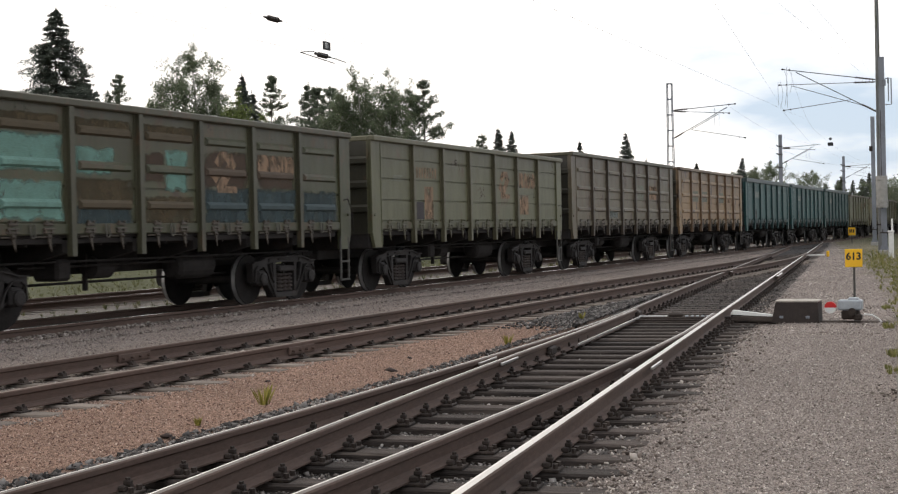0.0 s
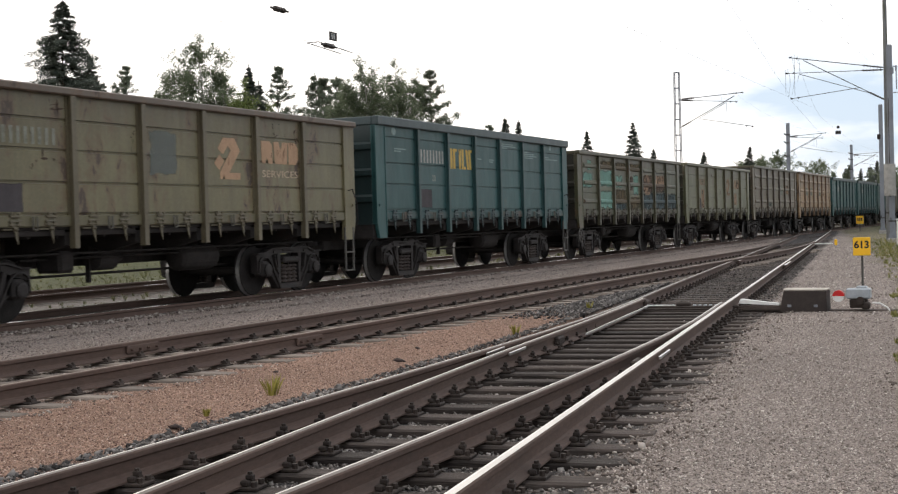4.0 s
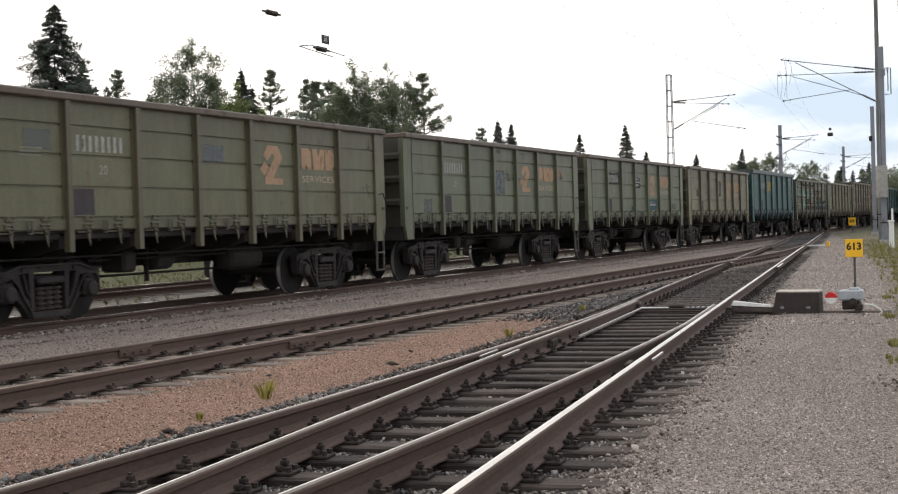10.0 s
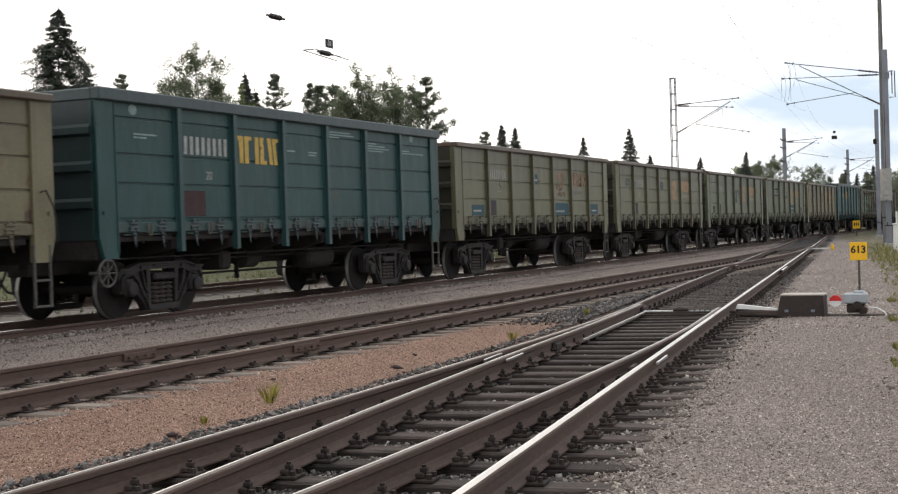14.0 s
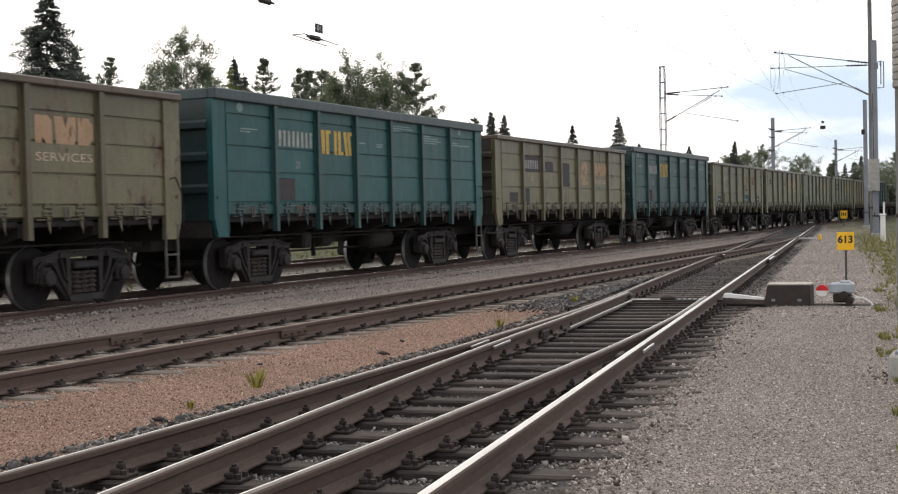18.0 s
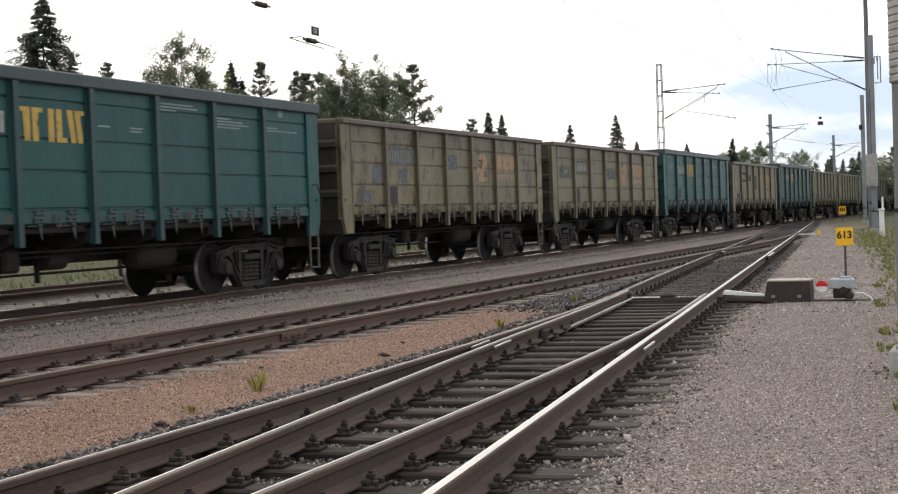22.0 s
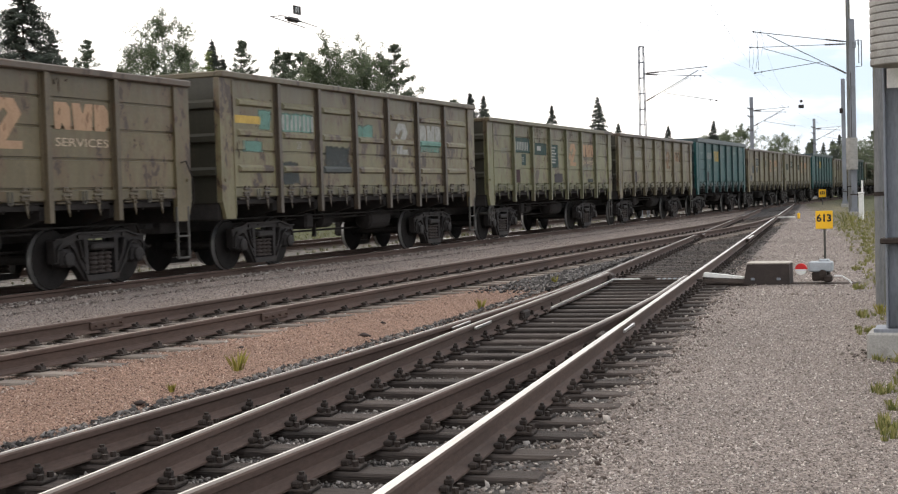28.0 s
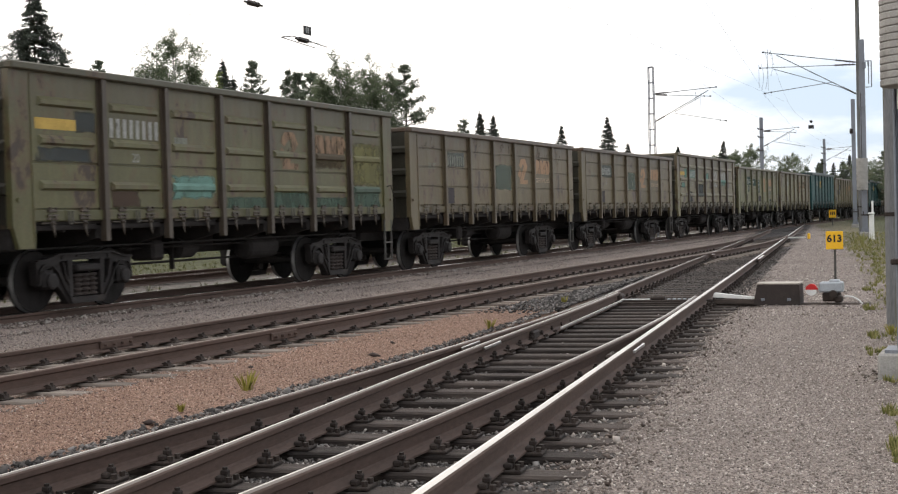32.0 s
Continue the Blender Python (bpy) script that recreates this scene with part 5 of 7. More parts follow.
def build_wagon(shape_name, colour, post_colour=None, rim=None, latch=None, label="", wheel=False):
    shape, m = SHAPES[shape_name], PAINTS[colour]
    pm = PAINTS[post_colour or colour]
    w = thing("open_wagon", label, "railway wagon", "wagons of the goods train")
    width = BAY - 0.02
    pan = keep((shape_name, colour, "pan"), lambda: side_panel_mesh(shape, m, width))
    endpan = keep((shape_name, colour, "endpan"), lambda: side_panel_mesh(shape, m, 1.69))
    post = keep((shape_name, post_colour or colour, "post"), lambda: post_mesh(shape, pm))
    corner = keep((shape_name, colour, "corner"), lambda: corner_mesh(shape, m))
    # end walls and ribs: grime plus the shade of the gap, put into the colour
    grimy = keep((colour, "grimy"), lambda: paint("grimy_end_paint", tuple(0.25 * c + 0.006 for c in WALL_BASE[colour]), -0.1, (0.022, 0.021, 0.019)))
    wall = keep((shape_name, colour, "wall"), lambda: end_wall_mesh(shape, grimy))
    turn = pose(0, 2 * MID, 0, 0, 0, 180)
    for side in (Matrix(), turn):
        for i in range(7):
            y = MID + BAY * (i - 3)
            part("floor_hatch", keep("hatch", hatch_mesh), None, w, at=side @ pose(0, y, 0))
            if i in (0, 6):
                part("side_panel", endpan, None, w, at=side @ pose(0, y + (-0.01 if i == 0 else 0.01), 0))
            else:
                part("side_panel", pan, None, w, at=side @ pose(0, y, 0))
            for z in shape["ribs"]:
                part("pressed_rib", keep((colour, "pressed"), lambda: pressed_rib_mesh(m, 1.7)), None, w, at=side @ pose(0, y, z))
        for y in POSTS:
            part("side_post", post, None, w, at=side @ pose(0, y, 0))
        part("corner_plate", corner, None, w, at=side @ pose(0, -BODY, 0))
        part("corner_plate", corner, None, w, at=side @ (Matrix.Scale(-1, 4, (0, 1, 0))))
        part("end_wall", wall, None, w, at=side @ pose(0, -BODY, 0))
        for i in range(3):
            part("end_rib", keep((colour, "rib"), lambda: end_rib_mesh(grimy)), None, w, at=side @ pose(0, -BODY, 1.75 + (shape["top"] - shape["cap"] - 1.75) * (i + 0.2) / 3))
        part("coupler", keep("coupler", coupler_mesh), None, w, at=side)
        part("brake_hose", keep("hose", hose_mesh), None, w, at=side)
        part("step_ladder", keep("steps", lambda: steps_mesh(step_mat)), None, w, at=side)
        part("grab_rail", keep("grab", handrail_mesh), None, w, at=side)
    part("top_rail", keep((shape_name, rim or colour, "rim"), lambda: top_rail_mesh(shape, rim_brown if rim == "rim" else PAINTS[rim or colour])), None, w)
    part("bottom_chord", keep((colour, "sill"), lambda: sill_mesh(paint("grimy_chord_paint", tuple(0.74 * c + 0.004 for c in BASES[colour]), 0.08, (0.045, 0.036, 0.029)))), None, w)
    part("underframe", keep("underframe", underframe_mesh), None, w)
    part("air_tank", keep("tank", tank_mesh), None, w, at=pose(0.66, -4.75, 0.80))
    part("brake_rigging", keep("rigging", brake_gear_mesh), None, w)
    lat = keep((latch or "dark", "latch"), lambda: latch_mesh().mesh("hatch_latch", PAINTS[latch] if latch else frame_dark))
    for i in range(7):
        y = MID + BAY * (i - 3)
        for dy in (-0.40, 0.36):
            part("hatch_latch", lat, None, w, at=pose(SKIN - 0.005, y + dy, 0))
        part("chain_link", keep("ring", ring_mesh), None, w, at=pose(SKIN, y - 0.02, 0))
    if wheel:
        part("hand_brake_wheel", keep("handwheel", handwheel_mesh), None, w, at=pose(1.52, -BODY + 0.15, 0.78))
    for y in (-2.125, -10.775):
        bo = part("bogie", keep("bogie", bogie_mesh), None, w, at=pose(0, y, 0))
        for s in (-1, 1):
            part("side_frame", keep("frame", side_frame_mesh), None, bo, at=pose(s * 1.04, 0, 0))
            for e in (-1, 0, 1):
                part("coil_spring", keep("spring", spring_mesh), None, bo, at=pose(s * 1.06, e * 0.185, 0))
            for e in (-1, 1):
                part("axle_box", keep("box", axle_box_mesh), None, bo, at=pose(s * 1.05, e * 0.925, 0, 0, 0, 0 if s > 0 else 180))
        for e in (-1, 1):
            ws = part("wheelset", keep("wheelset", wheelset_mesh), None, bo, at=pose(0, e * 0.925, WHEEL_R))
            WHEELSETS[e].append(ws)
    return w


WHEELSETS = {-1: [], 1: []}
WAGONS = {}


def rust_scrapes(w, seed, n, big=1.0):
    """Clusters of ragged scraped and rusted strokes, most of them high on the panels or beside a post."""
    rnd = random.Random(seed)
    k = Kit()
    i = 0
    for c in range(max(2, n // 7)):
        beside = rnd.random() < 0.45
        y0 = bay(rnd.randint(1, 7)) + (rnd.choice((rnd.uniform(0.03, 0.2), rnd.uniform(1.25, 1.45))) if beside else rnd.uniform(0.2, 1.3))
        z0 = 3.22 - 1.5 * rnd.random() ** 2.0
        for j in range(rnd.randint(4, 11)):
            y = y0 + rnd.gauss(0, 0.03 if beside else 0.14 * big)
            z = min(3.26, max(1.66, z0 + rnd.gauss(0, 0.10)))
            ln, t = 0.04 + 0.26 * big * rnd.random() ** 2, rnd.uniform(0.006, 0.028) * big
            a = rnd.uniform(1.3, 1.85) if beside or rnd.random() < 0.7 else rnd.uniform(-0.45, 0.35)
            if beside:
                ln *= 0.6
            ca, sa = math.cos(a), math.sin(a)
            x = SKIN + 0.0075 + 0.0001 * (i % 17)
            i += 1
            pts = [(-ln / 2, 0), (-ln * 0.2, -t * rnd.uniform(0.4, 1.1)), (ln * 0.25, -t * rnd.uniform(0.2, 1)), (ln / 2, t * 0.2), (ln * 0.1, t * rnd.uniform(0.3, 1.2)), (-ln * 0.3, t * 0.6)]
            pts = [(y + u * ca - v * sa, z + u * sa + v * ca) for u, v in pts]
            lo = bay(min(7, max(1, int((y0 - bay(1)) / 1.75) + 1)))
            k.add([(x, min(lo + 1.53, max(lo + 0.01, yy)), zz) for yy, zz in pts], [(0, 1, 2, 3, 4, 5)])
    tagged(part("rust_scrape", k, rust_scrape_mat, w, "brown rusted scrapes"), kind="stuff")


rust_scrape_mat = mat("rust_scrape", (0.058, 0.038, 0.027), 0.9, 0, 0.4, 9, 60, 0.2)
ragged(rust_scrape_mat, 0.0, 0.42)


def olive_wagon(n, colour, label, tone="orange", number="white", rim="rim", square="dark", **more):
    w = build_wagon("plain", colour, post_colour=colour + "_post", rim=rim, latch=colour + "_post", label=label, **more)
    WAGONS[n] = w
    if number:
        bars(w, MARKS[number], bay(2) + 0.16, 2.60, 8, 0.075, 0.25, 0.075, "row of stencilled number bars")
        if number == "white":
            put_text(w, TWENTY, bay(2) + 0.80, 2.32, "small white stencilled number")
    if square:
        patch(w, square, 2, 0.04, 1.62, 0.56, 2.03, "square dark paint patch")
    text_lines(w, MARKS["faint"], bay(1) + 0.62, 2.60, (0.5, 0.42, 0.46))
    if tone:
        orange_logo(w, tone)
    rust_scrapes(w, 500 + n, 26)
    return w


def teal_wagon(n, colour, label, number="white", logo=True, wheel=False, square="dark"):
    w = build_wagon("tall", colour, post_colour="teal_post", rim="teal_rim", latch="teal_rim", label=label, wheel=wheel)
    WAGONS[n] = w
    if number:
        bars(w, MARKS[number], bay(2) + 0.12, 2.72, 8, 0.095, 0.31, 0.08, "row of stencilled number bars")
        put_text(w, TWENTY, bay(2) + 0.85, 2.36, "small white stencilled number")
    if logo:
        yellow_logo(w)
    patch(w, square, 2, 0.06, 1.66, 0.72, 2.10, "square dark paint patch")
    text_lines(w, MARKS["pale"], bay(1) + 0.45, 2.98, (0.62, 0.34))
    part("painted_emblem", flat([(bay(1) + 0.45 + 0.11 * math.cos(a), 3.38 + 0.09 * math.sin(a)) for a in [math.pi * i / 5 for i in range(10)]]), MARKS["pale"], w, "small round pale emblem")
    part("painted_emblem", flat([(bay(7) + 0.62 + 0.11 * math.cos(a), 3.42 + 0.09 * math.sin(a)) for a in [math.pi * i / 5 for i in range(10)]]), MARKS["pale"], w, "small round pale emblem")
    text_lines(w, MARKS["pale"], bay(4) + 0.12, 2.90, (0.3,))
    text_lines(w, MARKS["pale"], bay(4) + 0.95, 2.90, (0.34, 0.3))
    text_lines(w, MARKS["pale"], bay(5) + 0.05, 3.36, (1.0, 1.15, 0.5))
    text_lines(w, MARKS["pale"], bay(6) + 0.05, 3.20, (0.5, 0.9, 1.1, 0.8))
    text_lines(w, MARKS["pale"], bay(7) + 0.1, 3.10, (0.4, 1.15))
    return w


def ribbed_wagon(n, colour, label, rim, post=None, wheel=False, shape="ribbed"):
    w = build_wagon(shape, colour, post_colour=post, rim=rim, latch="brown_post", label=label, wheel=wheel)
    WAGONS[n] = w
    return w


def build_train():
    # far wagons first, the last one to come into view at the end
    for n in (-12, -11, -10, -9, -8):
        olive_wagon(n, "olive" if n % 2 else "beige", "olive open box wagon far along the train", "worn", "faint")
    olive_wagon(-7, "olive", "olive-green open box wagon", "worn", "faint")
    teal_wagon(-6, "teal_dark", "dark teal open box wagon", logo=False)
    teal_wagon(-5, "teal", "teal open box wagon", logo=False)
    teal_wagon(-4, "teal", "teal open box wagon with pale stencils", logo=False)
    w = ribbed_wagon(-3, "rust", "orange-brown open box wagon with pressed ribs", "rust", "rust_post")
    for i in (2, 3, 5):
        patch(w, "faint", i, 0.2, 2.35, 1.3, 2.80, "pale worn paint patch")
    patch(w, "worn", 6, 0.2, 2.35, 1.2, 2.75, "orange worn paint patch")
    w = ribbed_wagon(-2, "brown", "grey-brown open box wagon with pressed ribs", "olive_dark", "brown_post")
    patch(w, "faint", 5, 0.3, 2.32, 1.2, 2.85, "pale worn paint patch")
    patch(w, "worn", 6, 0.2, 2.35, 1.3, 2.85, "orange worn paint patch")
    patch(w, "grey", 3, 0.1, 1.65, 1.2, 1.95, "grey-green paint patch")
    w = olive_wagon(-1, "olive", "light olive open box wagon with orange scrawls", "worn", "worn", rim="olive")
    patch(w, "worn", 2, 0.6, 1.62, 1.1, 2.4, "orange scrawl on the side")
    patch(w, "worn", 6, 0.2, 1.75, 0.9, 2.3, "orange scrawl on the side")
    w = ribbed_wagon(0, "olive_dark", "dark olive ribbed open box wagon with turquoise paint patches", "olive_dark", "olive_dark_post", wheel=True, shape="low_ribbed")
    for a in ((1, 0.55, 2.85, 0.95, 3.18), (1, 0.05, 2.28, 1.15, 2.80), (2, 0.02, 2.32, 1.5, 2.90), (2, 0.02, 1.60, 1.5, 2.22), (3, 0.05, 2.30, 1.02, 2.76), (4, 0.62, 2.08, 1.3, 2.82)):
        patch(w, "turq", *a, "turquoise paint patch")
    patch(w, "umber", 3, 0.02, 1.86, 1.5, 2.28, "dull umber paint patch")
    patch(w, "steel", 3, 0.02, 1.52, 1.5, 1.84, "dull steel-blue paint patch")
    patch(w, "umber", 4, 0.02, 1.52, 1.5, 2.02, "dull umber paint patch")
    for i in (2, 3, 4):
        patch(w, "umber", i, 0.02, 2.92, 1.5, 3.2, "dull umber paint patch")
    patch(w, "rustmark", 4, 0.05, 2.22, 0.62, 2.75, "rust-brown paint patch")
    patch(w, "rustmark", 5, 0.05, 2.16, 1.5, 2.85, "rust-brown paint patch")
    patch(w, "rustmark", 6, 0.05, 2.16, 1.5, 2.85, "rust-brown paint patch")
    for i in (5, 6, 7):
        patch(w, "steel", i, 0.0, 1.50, 1.53, 2.20, "dull steel-blue paint patch")
    orange_logo(w, "worn", 2.12, False)
    rust_scrapes(w, 900, 24)
    teal_wagon(1, "teal", "teal open box wagon with yellow emblem")
    w = olive_wagon(2, "beige", "khaki open box wagon with grey-green patches", "orange", "faint", wheel=True)
    patch(w, "grey", 4, 0.1, 2.2, 0.9, 2.95, "grey-green paint patch")
    patch(w, "grey", 1, 1.05, 2.2, 1.4, 2.5, "grey paint patch")
    rust_scrapes(w, 902, 30)
    w = olive_wagon(3, "sage", "grey-green open box wagon with orange emblem", "orange", "white", wheel=True)
    patch(w, "blue", 5, 0.05, 1.63, 1.45, 2.03, "blue paint patch")
    text_lines(w, MARKS["white"], bay(5) + 0.35, 1.92, (0.75,), 0.03)
    text_lines(w, MARKS["white"], bay(5) + 0.35, 1.80, (0.8,), 0.07)
    patch(w, "slate", 2, 0.02, 2.52, 1.5, 2.96, "dark number panel")
    patch(w, "slate", 4, 0.02, 2.42, 0.80, 2.82, "dark inspection panel")
    text_lines(w, MARKS["white"], bay(4) + 0.08, 2.73, (0.5, 0.6, 0.45), 0.055)
    patch(w, "blue", 3, 1.25, 1.62, 1.5, 1.78, "small blue paint patch")
    patch(w, "grey", 7, 0.15, 1.63, 0.9, 1.9, "grey paint patch")
    w = olive_wagon(4, "sage", "grey-green open box wagon with pale grey patch", "orange", "white")
    patch(w, "lilac", 4, 0.05, 2.07, 0.85, 2.75, "pale grey-blue paint patch")
    patch(w, "grey", 1, 0.6, 1.63, 1.1, 1.95, "grey paint patch")
    patch(w, "worn", 7, 0.2, 2.6, 0.6, 2.85, "small pinkish paint patch")
    w = olive_wagon(5, "olive", "olive open box wagon with orange emblem and brown top rail")
    patch(w, "grey", 1, 0.7, 2.6, 1.3, 2.9, "grey paint patch")
    patch(w, "lilac", 4, 0.1, 2.55, 0.8, 2.85, "pale grey paint patch")
    w = olive_wagon(6, "olive", "olive open box wagon with blue paint patches", "worn", "white")
    for a in ((1, 0.55, 1.62, 1.4, 1.90), (4, 0.0, 2.5, 0.45, 2.8), (5, 0.15, 1.60, 1.45, 1.98), (7, 0.2, 1.62, 1.0, 1.95)):
        patch(w, "blue", *a, "blue paint patch")
        text_lines(w, MARKS["white"], bay(a[0]) + a[1] + 0.12, a[2] + 0.10, ((a[3] - a[1]) * 0.6,), 0.05)
    teal_wagon(7, "teal_dark", "dark teal open box wagon with yellow emblem", wheel=True, square="maroon")
    w = olive_wagon(8, "beige", "khaki open box wagon with dark number panels", "orange", "white", wheel=True)
    for a in ((2, 0.02, 2.5, 1.5, 2.98), (3, 0.25, 2.55, 1.0, 2.85), (4, 0.2, 2.1, 0.9, 2.85), (1, 0.6, 1.62, 1.3, 1.9)):
        patch(w, "dark", *a, "dark painted panel")
    text_lines(w, MARKS["faint"], bay(6) + 0.1, 2.05, (1.2,), 0.12)
    teal_wagon(9, "teal_bright", "bright teal open box wagon with yellow emblem")
    w = olive_wagon(10, "beige", "khaki open box wagon with grey patches", "orange", "white", wheel=True)
    for a in ((1, 0.2, 2.35, 1.3, 2.75), (2, 0.05, 2.5, 1.5, 2.95), (4, 0.1, 2.35, 1.3, 2.75)):
        patch(w, "grey", *a, "grey paint patch")
    w = olive_wagon(11, "khaki", "worn khaki open box wagon with scratched sides", "orange", "faint")
    for a in ((1, 0.95, 2.08, 1.5, 2.5), (1, 0.5, 1.63, 0.92, 1.95), (2, 0.02, 2.5, 1.5, 2.95), (2, 0.6, 2.12, 1.1, 2.42), (4, 0.05, 2.45, 0.75, 2.85)):
        patch(w, "lilac", *a, "pale grey paint patch")
    rust_scrapes(w, 11, 110, 1.3)
    teal_wagon(12, "teal_bright", "teal open box wagon with yellow emblem")
    w = olive_wagon(13, "khaki", "khaki open box wagon with rust-red worn marks", "worn", "white")
    rust_scrapes(w, 13, 130, 1.25)
    w = olive_wagon(14, "light", "pale olive open box wagon with dark green panels", "orange", "white", rim="light", square="maroon", wheel=True)
    for a in ((2, 0.05, 2.52, 1.48, 2.98), (2, 0.7, 2.15, 1.1, 2.5), (3, 0.2, 2.48, 1.4, 2.86), (4, 0.05, 2.1, 0.85, 2.85)):
        patch(w, "pine", *a, "dark green painted panel")
    patch(w, "dark", 4, 0.4, 1.62, 1.3, 1.92, "dark paint patch")
    patch(w, "slate", 6, 0.7, 1.62, 1.4, 1.75, "small dark label")
    text_lines(w, MARKS["white"], bay(4) + 0.2, 2.72, (0.4, 0.3, 0.45, 0.3, 0.4, 0.35), 0.05)
    text_lines(w, MARKS["white"], bay(3) + 0.45, 2.62, (0.35,), 0.14)
    text_lines(w, MARKS["faint"], bay(6) + 0.1, 2.05, (1.2,), 0.1)
    rust_scrapes(w, 14, 170, 1.3)
    w = ribbed_wagon(15, "khaki", "khaki ribbed open box wagon with coloured paint patches", "khaki", "brown_post")
    patch(w, "turq", 2, 0.02, 2.66, 1.5, 3.08, "turquoise number panel")
    bars(w, MARKS["white"], bay(2) + 0.12, 2.72, 8, 0.095, 0.31, 0.08, "row of stencilled number bars")
    put_text(w, TWENTY, bay(2) + 0.80, 2.42, "small white stencilled number")
    for a in (("yellow", 1, 0.05, 2.80, 1.0, 2.95), ("turq", 1, 0.9, 2.68, 1.4, 3.1), ("turq", 1, 0.3, 2.25, 1.1, 2.48), ("slate", 2, 0.05, 1.62, 0.8, 2.1), ("slate", 3, 0.15, 1.85, 1.4, 2.45), ("turq", 4, 0.05, 2.55, 0.9, 2.98), ("turq", 6, 0.02, 2.40, 1.4, 2.62)):
        patch(w, *a, "coloured paint patch")
    orange_logo(w, "white", 2.35)
    rust_scrapes(w, 15, 50)
    w = olive_wagon(16, "tan", "khaki open box wagon with grey-green panel patch", "orange", "white")
    patch(w, "grey", 2, 0.05, 2.52, 1.5, 2.96, "grey number panel")
    patch(w, "sagemark", 4, 0.1, 2.07, 1.35, 2.76, "grey-green paint patch")
    w = olive_wagon(17, "tan", "dull brown open box wagon with grey-green patches", "orange", "faint")
    patch(w, "sagemark", 4, 0.05, 1.98, 1.5, 2.72, "grey-green paint patch")
    patch(w, "grey", 2, 0.05, 2.56, 1.3, 2.96, "grey paint patch")
    rust_scrapes(w, 17, 60, 1.1)
    w = ribbed_wagon(18, "drab", "dull olive ribbed open box wagon with colour patches", "olive_dark", "brown_post")
    bars(w, MARKS["white"], bay(2) + 0.12, 2.72, 8, 0.095, 0.31, 0.08, "row of stencilled number bars")
    put_text(w, TWENTY, bay(2) + 0.80, 2.40, "small white stencilled number")
    for a in (("yellow", 1, 0.05, 2.78, 1.0, 2.95), ("slate", 1, 0.95, 2.75, 1.5, 3.1), ("slate", 1, 0.05, 2.30, 1.4, 2.52), ("turq", 3, 0.05, 1.72, 1.45, 2.16), ("rustmark", 2, 0.1, 1.6, 0.9, 2.0), ("faint", 3, 0.2, 2.62, 0.6, 2.80), ("sea", 4, 0.02, 1.5, 1.52, 1.78), ("sea", 5, 0.02, 1.5, 1.52, 1.92), ("sea", 6, 0.02, 1.5, 1.52, 1.78), ("sea", 7, 0.02, 1.5, 1.5, 1.95), ("moss", 7, 0.02, 2.0, 1.5, 2.98), ("umber", 6, 0.05, 2.35, 1.5, 3.0)):
        patch(w, *a, "coloured paint patch")
    orange_logo(w, "worn", 2.35, False)
    olive_wagon(19, "olive", "olive open box wagon with orange emblem")


build_train()


